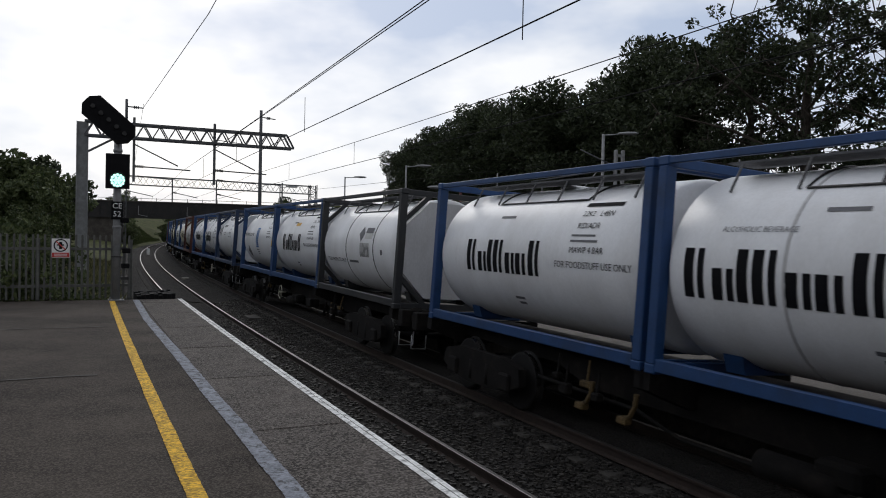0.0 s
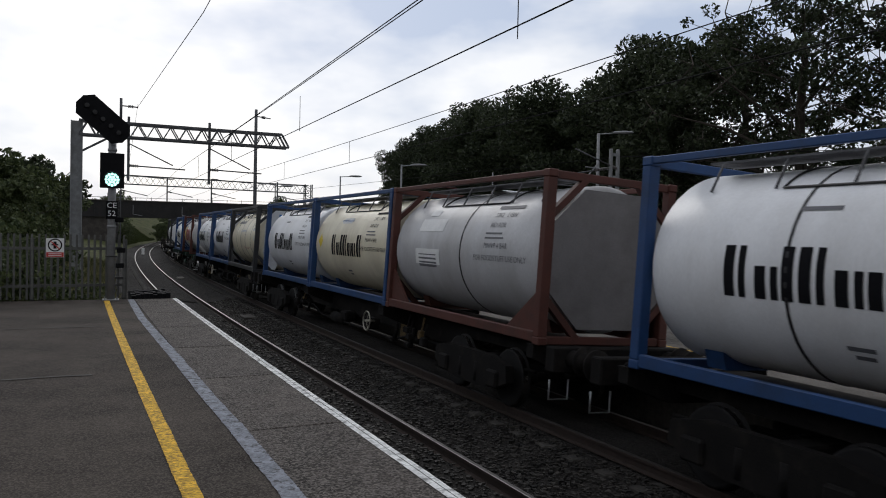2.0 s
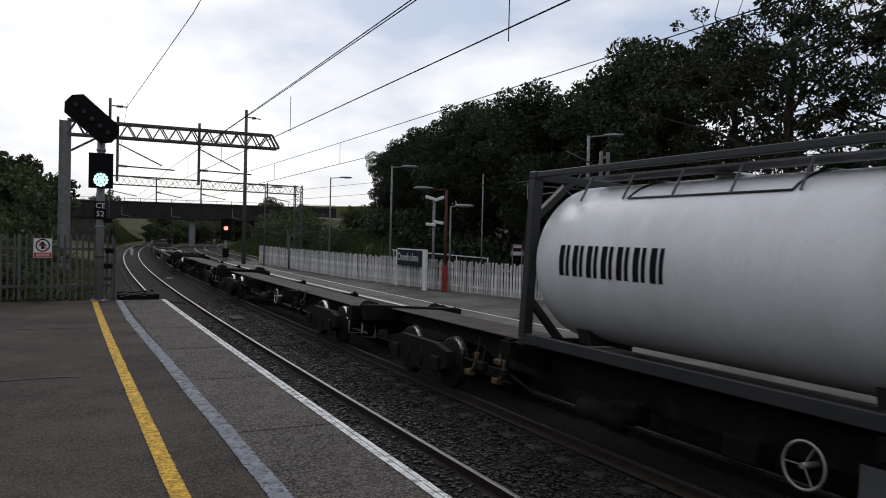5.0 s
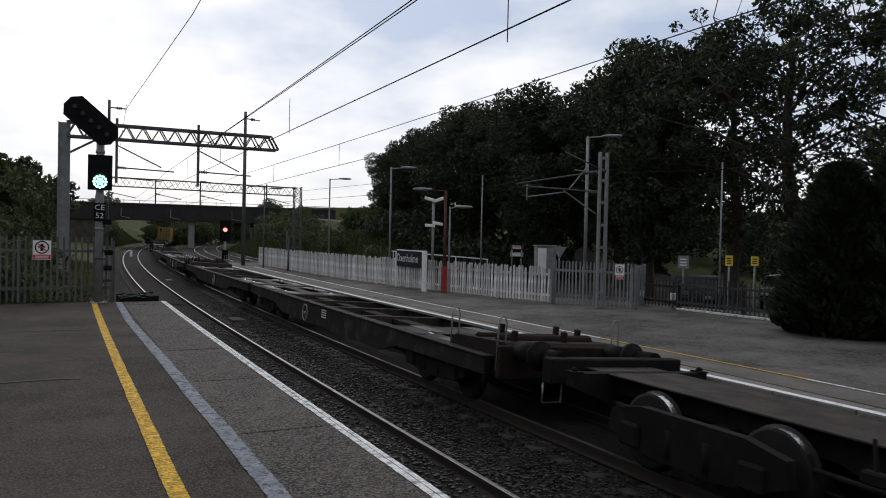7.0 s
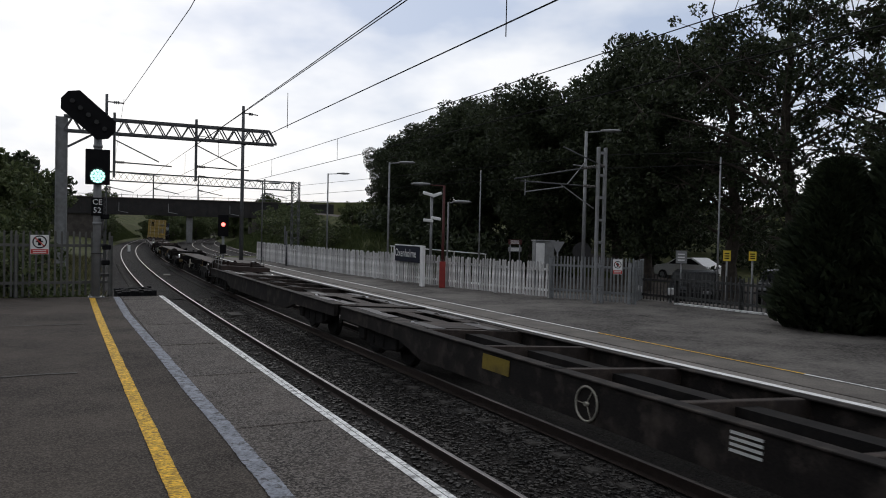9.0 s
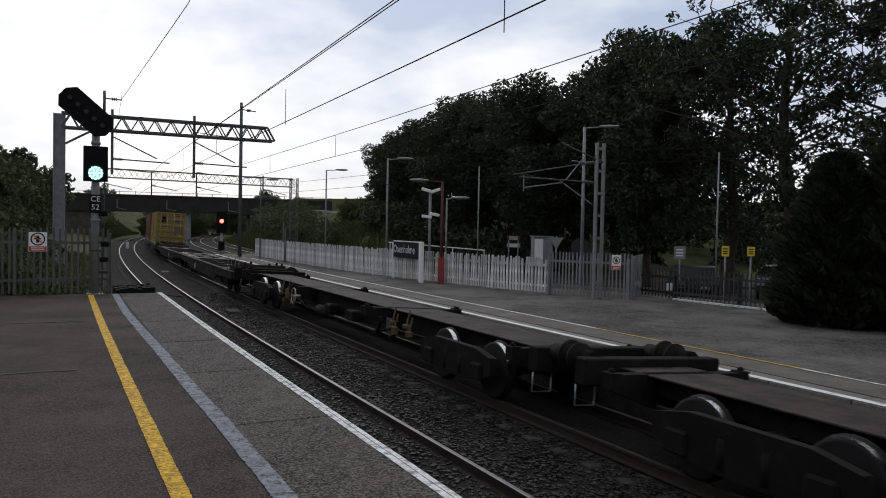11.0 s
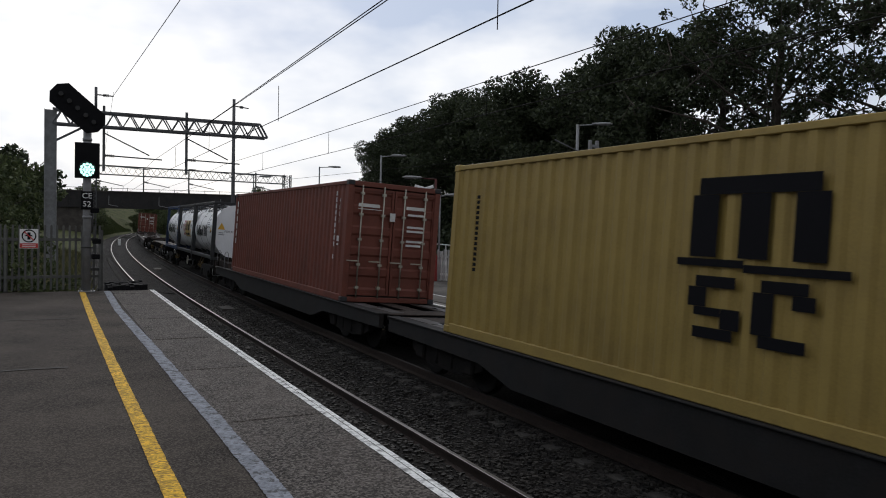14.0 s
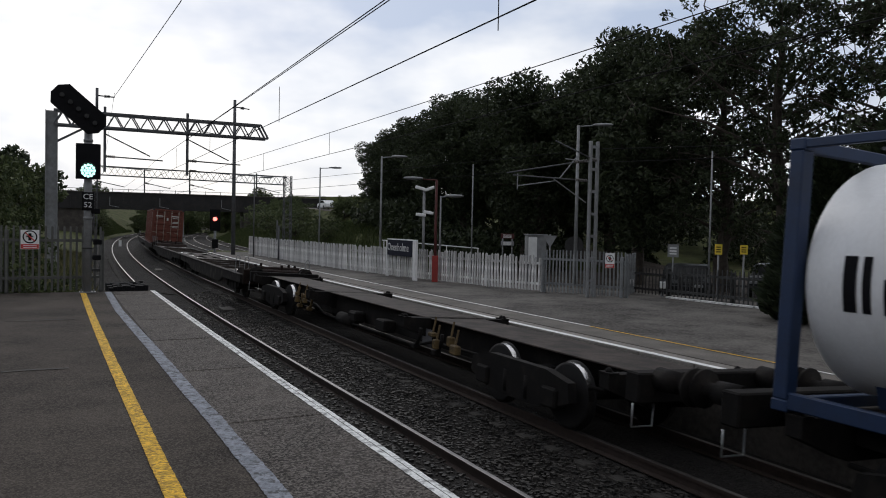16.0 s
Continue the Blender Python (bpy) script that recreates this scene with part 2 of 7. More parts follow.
MAROON = material("maroon_post_paint", (0.07, 0.016, 0.014), 0.65, vary=0.2)
SIGN_RED = material("sign_red", (0.52, 0.045, 0.04), 0.6, vary=0.1)
YELLOW_PAINT = material("yellow_sign_paint", (0.75, 0.55, 0.05), 0.5, vary=0.1)
SIGN_BLUE = material("sign_dark_blue", (0.008, 0.010, 0.022), 0.7, vary=0.1, spec=0.2)
WIRE = material("wire_copper_dark", (0.018, 0.018, 0.018), 0.9, 0.0, vary=0.1, bump=0, spec=0.1)
INSULATOR = material("insulator_ceramic", (0.11, 0.10, 0.095), 0.35, vary=0.1)
GREEN_GLOW = material("green_signal_lamp", (0.1, 0.5, 0.4), 0.4, glow=((0.55, 1.0, 0.9), 1.6))
RED_GLOW = material("red_signal_lamp", (0.9, 0.1, 0.1), 0.4, glow=((1.0, 0.12, 0.10), 5.0))
BRIDGE_STEEL = material("bridge_girder_paint", (0.022, 0.021, 0.022), 0.85, vary=0.3, scale=0.6, dirt=(0.05, 0.04, 0.032), dirt_amount=0.4)
MASONRY = material("old_masonry", (0.06, 0.053, 0.047), 0.95, vary=0.35, scale=1.2, fine=12, bump=0.6)
BARK = material("tree_bark", (0.055, 0.045, 0.036), 0.95, vary=0.4, scale=5, bump=0.8)
LEAVES = leafy("broad_leaves", (0.016, 0.023, 0.011), (0.056, 0.070, 0.034))
BANK_GRASS = leafy("bank_grass_blades", (0.030, 0.048, 0.016), (0.095, 0.115, 0.042))
LEAVES_PALE = leafy("bush_leaves", (0.030, 0.046, 0.016), (0.105, 0.125, 0.052))
CONIFER = leafy("conifer_sprays", (0.013, 0.020, 0.011), (0.036, 0.047, 0.023))
GRASS = leafy("grass_blades", (0.06, 0.078, 0.026), (0.27, 0.245, 0.13))
DARK_GLASS = material("dark_glass", (0.02, 0.022, 0.025), 0.08, vary=0.05, bump=0, spec=0.6)
CAR_PAINT = material("dark_car_paint", (0.006, 0.007, 0.008), 0.4, 0.0, vary=0.05, bump=0, coat=0.15, spec=0.25)
RUBBER = material("rubber", (0.018, 0.018, 0.018), 0.85, vary=0.2)


# ---------- mesh helpers ----------
def box(bm, x0, x1, y0, y1, z0, z1, m=None, bev=0.0):
    vs = [bm.verts.new((x, y, z)) for x in (x0, x1) for y in (y0, y1) for z in (z0, z1)]
    fs = [bm.faces.new([vs[i] for i in q]) for q in
          ((0, 1, 3, 2), (4, 6, 7, 5), (0, 4, 5, 1), (2, 3, 7, 6), (0, 2, 6, 4), (1, 5, 7, 3))]
    if bev:
        es = list({e for f in fs for e in f.edges})
        r = bmesh.ops.bevel(bm, geom=es, offset=bev, segments=1, affect="EDGES", profile=0.5)
        vs = list({v for f in r["faces"] for v in f.verts} | {v for v in vs if v.is_valid})
    if m is not None:
        for v in vs:
            v.co = m @ v.co
    return vs


def tube(bm, a, b, r, n=8, r2=None, caps=True):
    a, b = Vector(a), Vector(b)
    d = (b - a).normalized()
    u = d.orthogonal().normalized()
    w = d.cross(u)
    r2 = r if r2 is None else r2
    ra, rb = [], []
    for i in range(n):
        k = 2 * math.pi * i / n
        e = u * math.cos(k) + w * math.sin(k)
        ra.append(bm.verts.new(a + e * r))
        rb.append(bm.verts.new(b + e * r2))
    for i in range(n):
        j = (i + 1) % n
        bm.faces.new((ra[i], ra[j], rb[j], rb[i])).smooth = n > 6
    if caps:
        bm.faces.new(ra[::-1])
        bm.faces.new(rb)


def path_tube(bm, pts, r, n=6):
    pts = [Vector(p) for p in pts]
    closed = (pts[0] - pts[-1]).length < 1e-6
    if closed:
        pts = pts[:-1]
    rings = []
    for i, p in enumerate(pts):
        prev = pts[i - 1] if i or closed else p
        nxt = pts[(i + 1) % len(pts)] if i + 1 < len(pts) or closed else p
        d = (nxt - prev).normalized()
        ref = Vector((0, 0, 1)) if abs(d.z) < 0.9 else Vector((1, 0, 0)) if abs(d.x) < 0.9 else Vector((0, 1, 0))
        if rings:
            ref = old
        u = (ref - d * ref.dot(d)).normalized()
        old = u
        w = d.cross(u)
        rings.append([bm.verts.new(p + (u * math.cos(2 * math.pi * k / n) + w * math.sin(2 * math.pi * k / n)) * r) for k in range(n)])
    for a, b in zip(rings, rings[1:] + (rings[:1] if closed else [])):
        for k in range(n):
            bm.faces.new((a[k], a[(k + 1) % n], b[(k + 1) % n], b[k])).smooth = True
    if not closed:
        bm.faces.new(rings[0][::-1])
        bm.faces.new(rings[-1])


def beam(bm, a, b, w, h):
    """A square bar from a to b."""
    a, b = Vector(a), Vector(b)
    x = b - a
    ln = x.length
    x.normalize()
    up = Vector((0, 0, 1)) if abs(x.z) < 0.95 else Vector((1, 0, 0))
    y = up.cross(x).normalized()
    z = x.cross(y)
    m = Matrix(((x.x, y.x, z.x, a.x), (x.y, y.y, z.y, a.y), (x.z, y.z, z.z, a.z), (0, 0, 0, 1)))
    box(bm, 0, ln, -w / 2, w / 2, -h / 2, h / 2, m)


def lathe(bm, prof, n=32, axis="X", smooth=True):
    """prof: (position along the axis, radius)."""
    rings = []
    for p, r in prof:
        ring = []
        for i in range(n):
            k = 2 * math.pi * i / n
            c, s = math.cos(k) * r, math.sin(k) * r
            ring.append(bm.verts.new((p, c, s) if axis == "X" else (c, p, s) if axis == "Y" else (c, s, p)))
        rings.append(ring)
    for a, b in zip(rings, rings[1:]):
        for i in range(n):
            j = (i + 1) % n
            bm.faces.new((a[i], b[i], b[j], a[j])).smooth = smooth
    bm.faces.new(rings[0][::-1])
    bm.faces.new(rings[-1])


def prism(bm, outline, h0, h1, m=None):
    """An outline (x, y) raised from h0 to h1."""
    lo = [bm.verts.new((x, y, h0)) for x, y in outline]
    hi = [bm.verts.new((x, y, h1)) for x, y in outline]
    n = len(outline)
    for i in range(n):
        j = (i + 1) % n
        bm.faces.new((lo[i], lo[j], hi[j], hi[i]))
    bm.faces.new(lo[::-1])
    bm.faces.new(hi)
    if m is not None:
        for v in lo + hi:
            v.co = m @ v.co


def sheet(bm, rows):
    """Rows of points joined to a surface."""
    vs = [[bm.verts.new(p) for p in r] for r in rows]
    for a, b in zip(vs, vs[1:]):
        for i in range(len(a) - 1):
            bm.faces.new((a[i], a[i + 1], b[i + 1], b[i]))


def mesh_of(name, bm, mat):
    bmesh.ops.recalc_face_normals(bm, faces=bm.faces)
    me = bpy.data.meshes.new(name)
    bm.to_mesh(me)
    bm.free()
    me.materials.append(mat)
    return me


def part(name, bm, mat, parent=None, label=""):
    me = bm if isinstance(bm, bpy.types.Mesh) else mesh_of(name, bm, mat)
    ob = new(name, me)
    ob.parent = parent
    if label:
        tagged(ob, label)
    return ob


def thing(name, label, category, m=None, group="", kind=""):
    ob = new(name)
    ob.empty_display_size = 0.2
    if m is not None:
        ob.matrix_basis = m
    return tagged(ob, label, category, group, kind)


def raw(name, verts, faces, mat, smooth=False):
    me = bpy.data.meshes.new(name)
    me.from_pydata(verts, [], faces)
    me.materials.append(mat)
    if smooth:
        me.shade_smooth()
    return me


def letters(text, size, mat_name="lettering"):
    """The flat mesh of a text: vertices and faces, centred."""
    cu = bpy.data.curves.new("text", "FONT")
    cu.body, cu.size, cu.align_x, cu.align_y, cu.resolution_u = text, size, "CENTER", "CENTER", 2
    ob = bpy.data.objects.new("text", cu)
    me = bpy.data.meshes.new_from_object(ob)
    vs, fs = [v.co.copy() for v in me.vertices], [tuple(p.vertices) for p in me.polygons]
    bpy.data.objects.remove(ob)
    bpy.data.curves.remove(cu)
    bpy.data.meshes.remove(me)
    return vs, fs


# ---------- ground ----------
def ramp(v, a, b):
    k = min(1.0, max(0.0, (v - a) / (b - a)))
    return k * k * (3 - 2 * k)


def ground_height(s, o):
    z = -1.3
    if o < 1.5:
        z += 1.0 * ramp(-o, -1.5, 6) + 2.2 * ramp(-o, 14, 60) + 5 * ramp(-o, 80, 300)
    if o > 8.6:
        z += 0.95 * ramp(o, 8.6, 10.5) * (1 - ramp(s, 62, 76) * (1 - ramp(o, 17, 21)))
        out = 0.00046 * max(0.0, s - 80) ** 2
        z += ramp(s, 44, 62) * (1 - ramp(s, 176, 200)) * 2.4 * ramp(o, 17 + out, 27 + out)
        z -= 0.66 * ramp(o, 13.6, 16.4) * (1 - ramp(o, 46, 60)) * (1 - ramp(s, 44, 58))
        z += 2.0 * ramp(o, 34, 90) + 9 * ramp(o, 120, 350)
    bridge = ramp(s, 150, 156) * (1 - ramp(s, 166, 182))
    z += bridge * 5.6 * (ramp(-o, 5, 13) + ramp(o, 25, 33))
    z += 3.6 * ramp(s, 156, 176) * (1 - ramp(s, 230, 300)) * ramp(-o, 0.5, 9)
    if s > 190:
        z += 10 * ramp(s, 190, 420) * (ramp(-o, 6, 60) + ramp(o, 14, 70))
    z += 0.35 * noise.noise((s * 0.06, o * 0.06, 0)) * ramp(abs(o - 5), 8, 20)
    return z


bm = bmesh.new()
S_LINES = list(np.arange(-130, 40, 5)) + list(np.arange(40, 200, 4)) + list(np.arange(200, 690, 20))
O_LINES = [-420, -300, -220, -160, -120, -90, -70, -55, -45, -36, -29, -23, -18, -14, -11, -8, -6, -4, -2, 0, 1.5, 3, 5, 7, 8.6, 9.5, 10.5, 12, 14, 16,
           18, 20, 22, 24, 26, 28, 31, 34, 38, 44, 52, 62, 75, 90, 110, 140, 180, 240, 320, 420]
sheet(bm, [[spot(s, o, ground_height(s, o)) for o in O_LINES] for s in S_LINES])
ground = tagged(part("ground", bm, GROUND), "rough grass and weeds beside the railway", "ground", kind="structure")

# broken stone round both tracks
BED = [(1.2, -1.22), (2.6, -1.10), (3.1, -1.08), (3.99, -1.165), (4.9, -1.255), (5.4, -1.24), (6.0, -1.11), (6.4, -1.06), (7.18, -1.10), (8.1, -1.15), (8.9, -1.2)]


def bed_height(o):
    return float(np.interp(o, [b[0] for b in BED], [b[1] for b in BED]))


bm = bmesh.new()
o_near = list(np.arange(1.2, 8.95, 0.16))
sheet(bm, [[spot(s, o, bed_height(o) + 0.03 * noise.noise((s * 3, o * 3, 1))) for o in o_near] for s in np.arange(-12, 34, 0.4)])
sheet(bm, [[spot(s, o, bed_height(o)) for o in [b[0] for b in BED]] for s in list(np.arange(34, 260, 4)) + [300, 400, 500]])
sheet(bm, [[spot(s, o, bed_height(o)) for o in [b[0] for b in BED]] for s in np.arange(-60, -11, 6)])
tagged(part("ballast", bm, BALLAST), "dark grey broken-stone ballast under the tracks", "ballast", kind="structure")

rng = np.random.default_rng(5)
CUBE = np.array([(x, y, z) for x in (-1, 1) for y in (-1, 1) for z in (-1, 1)], float)
CUBE_F = [(0, 1, 3, 2), (4, 6, 7, 5), (0, 4, 5, 1), (2, 3, 7, 6), (0, 2, 6, 4), (1, 5, 7, 3)]


def scatter_stones(count, s0, s1, o0, o1, size):
    vs, fs = [], []
    for i in range(count):
        s, o = s0 + (s1 - s0) * rng.random() ** 1.5, o0 + (o1 - o0) * rng.random()
        q = CUBE * (size * (0.5 + 0.9 * rng.random())) * (0.6 + 0.6 * rng.random(3)) + rng.normal(0, size * 0.22, (8, 3))
        a = rng.random() * 6.3
        c, d = math.cos(a), math.sin(a)
        q = np.column_stack((q[:, 0] * c - q[:, 1] * d, q[:, 0] * d + q[:, 1] * c, q[:, 2] * 0.8))
        p = spot(s, o, bed_height(o) + size * 0.3)
        k = len(vs)
        vs += [tuple(v) for v in q + np.array(p)]
        fs += [tuple(k + j for j in f) for f in CUBE_F]
    return vs, fs


v1, f1 = scatter_stones(13000, 2.5, 34, 4.85, 6.35, 0.021)
v2, f2 = scatter_stones(4200, 3.5, 28, 3.3, 4.7, 0.021)
tagged(part("loose_ballast", raw("loose_ballast", v1 + v2, f1 + [tuple(i + len(v1) for i in f) for f in f2], STONES), None),
       "loose grey and brown ballast stones between the tracks", "stones", kind="stuff")


# ---------- tracks ----------
def rail_mesh(o, ztop, mat, prof, s_list):
    bm = bmesh.new()
    rows = [[spot(s, o + a, ztop + b) for a, b in prof] for s in s_list]
    sheet(bm, rows)
    return mesh_of("rail", bm, mat)


RAIL_S = list(np.arange(-60, 80, 1.5)) + list(np.arange(80, 300, 5)) + [350, 420, 500]
WEB = [(-0.075, -0.159), (-0.075, -0.148), (-0.012, -0.13), (-0.01, -0.05), (-0.036, -0.04), (-0.036, -0.004), (0.036, -0.004), (0.036, -0.04), (0.01, -0.05),
       (0.012, -0.13), (0.075, -0.148), (0.075, -0.159)]
HEADP = [(-0.033, -0.003), (-0.026, 0.001), (0.026, 0.001), (0.033, -0.003)]
bm = bmesh.new()
box(bm, -1.25, 1.25, -0.13, 0.13, -0.21, 0, bev=0.02)
box(bm, -0.92, -0.58, -0.09, 0.09, 0, 0.018)
box(bm, 0.58, 0.92, -0.09, 0.09, 0, 0.018)
sleeper_mesh = mesh_of("sleeper", bm, SLEEPER)
for centre, level, cant, words in ((T1, Z1, CANT1, "empty railway track with rusty-sided rails on concrete sleepers"),
                                   (T2, Z2, CANT2, "railway track under the freight train, rail heads coloured dark for its shade")):
    track = thing("railway_track", words, "track", kind="structure")
    for side in (-1, 1):
        o, z = centre + side * 0.7525, level - side * 0.7525 * math.sin(cant)
        part("rail", rail_mesh(o, z, RAIL_SIDE, WEB, RAIL_S), None, track)
        part("rail_head", rail_mesh(o, z, RAIL_TOP if centre == T1 else RAIL_SHADED, HEADP, RAIL_S), None, track, "polished steel running surface")
    for i in range(100):
        s = -4 + i * 0.68
        ob = part("sleeper", sleeper_mesh, None, track)
        ob.matrix_basis = frame_at(s, centre, level - 0.205, cant) @ Matrix.Rotation(radians(90), 4, "Z")
# tracks of the branch line, curving away to the right beyond the far platform
for shift in (0.0, 3.6):
    track = thing("branch_track", "branch railway track curving away beyond the platform", "track", kind="structure")
    for g in (-0.75, 0.75):
        for mat, prof in ((RAIL_SIDE, WEB), (RAIL_TOP, HEADP)):
            bm = bmesh.new()
            rows = []
            for s in np.arange(58, 230, 4):
                o = 12.6 + shift + g + 0.0011 * max(0, s - 80) ** 2 * 0.35
                rows.append([spot(s, o + a, -0.95 + b + 0.09) for a, b in prof])
            sheet(bm, rows)
            part("rail" if prof is WEB else "rail_head", bm, mat, track)
bm = bmesh.new()
sheet(bm, [[spot(s, o + 0.0011 * max(0, s - 80) ** 2 * 0.35, -1.02) for o in (8.8, 11, 13, 15, 18)] for s in np.arange(54, 232, 4)])
tagged(part("branch_ballast", bm, BALLAST), "ballast under the branch tracks", "ballast", kind="structure")

# ---------- near platform ----------
P_END = 21.8
platform = thing("platform", "dark worn asphalt station platform with painted lines", "platform", kind="structure")
P_S = list(np.arange(-30, P_END, 1.0)) + [P_END]
SLAB_IN = 1.47
bm = bmesh.new()
rows = []
for s in P_S:
    rows.append([spot(s, -14, -1.4), spot(s, -14, 0)] + [spot(s, o, 0.006 * noise.noise((s * 0.5, o * 0.8, 3))) for o in np.arange(-13, 1.3, 1.0)]
                + [spot(s, SLAB_IN - 0.002, 0.0), spot(s, SLAB_IN - 0.002, -1.4)])
sheet(bm, rows)
for s in (P_S[0], P_END):
    bm.faces.new([bm.verts.new(spot(s, o, z)) for o, z in ((-14, -1.4), (-14, 0), (SLAB_IN, 0), (SLAB_IN, -1.4))])
part("asphalt_surface", bm, ASPHALT, platform)
bm = bmesh.new()
sheet(bm, [[spot(s, SLAB_IN, -1.4), spot(s, SLAB_IN, -0.10), spot(s, EDGE - 0.12, -0.10), spot(s, EDGE - 0.12, -1.4)] for s in P_S])
bm.faces.new([bm.verts.new(spot(P_END, o, z)) for o, z in ((SLAB_IN, -1.4), (SLAB_IN, -0.1), (EDGE - 0.12, -0.1), (EDGE - 0.12, -1.4))])
part("platform_wall", bm, MASONRY, platform)
# large edge slabs, the joints open by a finger's width
joints = [-23.0 + 2.74 * i for i in range(17)] + [P_END]
for a, b in zip(joints, joints[1:]):
    a, b = a, min(b, P_END)
    if b - a < 0.3:
        continue
    bm = bmesh.new()
    m = frame_at((a + b) / 2, 0)
    lift = random.uniform(-0.003, 0.003)
    ln = (b - a) / 2 - 0.02
    o0, o1 = SLAB_IN + 0.006, EDGE
    top = [(-ln, o0), (ln, o0), (ln, o1), (-ln, o1)]
    prism(bm, [((m.inverted() @ spot((a + b) / 2 + x, o)).x, (m.inverted() @ spot((a + b) / 2 + x, o)).y) for x, o in top], -0.1, lift)
    bmesh.ops.bevel(bm, geom=[e for e in bm.edges if e.verts[0].co.z > -0.05 and e.verts[1].co.z > -0.05], offset=0.008, segments=1, affect="EDGES")
    ob = part("slab", bm, SLAB, platform)
    ob.matrix_basis = m


def line_on(name, label, o0, o1, s0, s1, z, mat, wobble=0.0, step=0.4, drift=None):
    bm = bmesh.new()
    rows = []
    for s in np.arange(s0, s1 + 0.01, step):
        k = drift(s) if drift else 0.0
        e = [wobble * (0.7 * noise.noise((s * 1.7, j, 7)) + 0.6 * noise.noise((s * 8.3, j, 3)) + 0.9 * noise.noise((s * 23, j, 5))) for j in (0, 9)]
        rows.append([spot(s, o0 + k + e[0], z), spot(s, (o0 + o1) / 2 + k, z + 0.001), spot(s, o1 + k + e[1], z)])
    sheet(bm, rows)
    return tagged(part(name, bm, mat), label, "painted line", kind="structure")


line_on("yellow_line", "worn yellow safety line painted on the platform", 0.715, 0.85, -20, 21.4, 0.009, YELLOW_LINE, 0.008, 0.03)
line_on("grey_line", "faded pale grey-blue line painted over on the platform", 1.35, 1.51, -20, 21.6, 0.009, GREY_LINE, 0.012, 0.03,
        lambda s: float(np.interp(s, [0, 6, 7.3, 8.7, 11.8, 17, 21], [0, 0, 0.0, -0.02, -0.03, -0.10, -0.06])))
line_on("edge_line", "scuffed white line along the platform edge", 2.432, 2.492, -20, 21.75, 0.008, WHITE_LINE, 0.005, 0.05)
line_on("edge_line_outer", "scuffed white outer edge of the platform", 2.500, 2.549, -20, 21.75, 0.008, WHITE_LINE, 0.005, 0.05)
# old repairs: pale seams across the asphalt
for s0, o0, o1, w in ((10.6, -8.5, 0.3, 0.06), (15.8, -9.0, 0.5, 0.06)):
    bm = bmesh.new()
    sheet(bm, [[spot(s0 + 0.05 * noise.noise((o * 1.3, s0, 1)) - w * (0.6 + 0.5 * noise.noise((o * 2, s0, 4))), o, 0.0095), spot(s0 + 0.05 * noise.noise((o * 1.3, s0, 1)) + w * 0.5, o, 0.0095)] for o in np.arange(o0, o1, 0.12)])
    tagged(part("asphalt_seam", bm, SEAM), "thin pale seam across the asphalt platform", "seam", kind="structure")
bm = bmesh.new()
for k in range(6):
    s = P_END + 0.12 + k * 0.3
    for q in range(9):     # rows of blunt spikes
        y = -0.62 + q * 0.11
        prism(bm, [(-0.13, y - 0.05), (0.13, y - 0.05), (0.13, y + 0.05), (-0.13, y + 0.05)], -0.5, 0.08 + 0.07 * random.random(), frame_at(s, 1.72, 0))
tagged(part("end_barrier_mat", bm, BLACK), "black spiked rubber anti-trespass mat at the platform end", "trespass mat", kind="structure")

# plain wall added out of view behind the platform, to keep low skylight off the tanks
bm = bmesh.new()
wall_s = np.arange(-48, 16.1, 4)
sheet(bm, [[spot(s, o, z) for o, z in ((-9.2, 0), (-9.2, 4.6), (-9.12, 4.6), (-9.12, 4.75), (-9.7, 4.75), (-9.7, 4.6), (-9.6, 4.6), (-9.6, 0))] for s in wall_s])
for s in (wall_s[0], wall_s[-1]):
    bm.faces.new([bm.verts.new(spot(s, o, z)) for o, z in ((-9.2, 0), (-9.2, 4.6), (-9.6, 4.6), (-9.6, 0))])
tagged(part("wall_west", bm, MASONRY), "plain dark wall added out of view to block low skylight", "wall", kind="structure")


# ---------- far platform ----------
far_platform = thing("far_platform", "grey asphalt platform on the other side of the tracks", "platform", kind="structure")
F_EDGE = 8.64
bm = bmesh.new()
F_S = np.arange(-30, 53, 1.5)


def far_back(s):
    return float(np.interp(s, [-30, 5, 12, 18, 24, 34, 52], [26, 22, 19, 17.5, 14.2, 12.4, 11.6]))


sheet(bm, [[spot(s, F_EDGE + 0.42, FAR)] + [spot(s, F_EDGE + 0.42 + (far_back(s) - F_EDGE - 0.42) * k, FAR + 0.012 * noise.noise((s * .3, k * 4, 2))) for k in (.15, .3, .45, .6, .8, 1)]
           + [spot(s, far_back(s), -1.2)] for s in F_S])
part("asphalt_surface", bm, FAR_ASPHALT, far_platform)
bm = bmesh.new()
sheet(bm, [[spot(s, F_EDGE + 0.1, -1.3), spot(s, F_EDGE + 0.1, FAR - 0.12)] for s in F_S])
bm.faces.new([bm.verts.new(spot(F_S[-1], o, z)) for o, z in ((F_EDGE + 0.1, -1.3), (F_EDGE + 0.1, FAR), (11.6, FAR), (11.6, -1.3))])
part("platform_wall", bm, MASONRY, far_platform)
for i in range(68):
    a = -29 + i * 1.2
    bm = bmesh.new()
    box(bm, -0.592, 0.592, -0.21, 0.21, -0.12, 0.0, bev=0.01)
    ob = part("coping_stone", bm, COPING, far_platform)
    ob.matrix_basis = frame_at(a + 0.6, F_EDGE + 0.21, FAR + random.uniform(0, 0.006))
bm = bmesh.new()
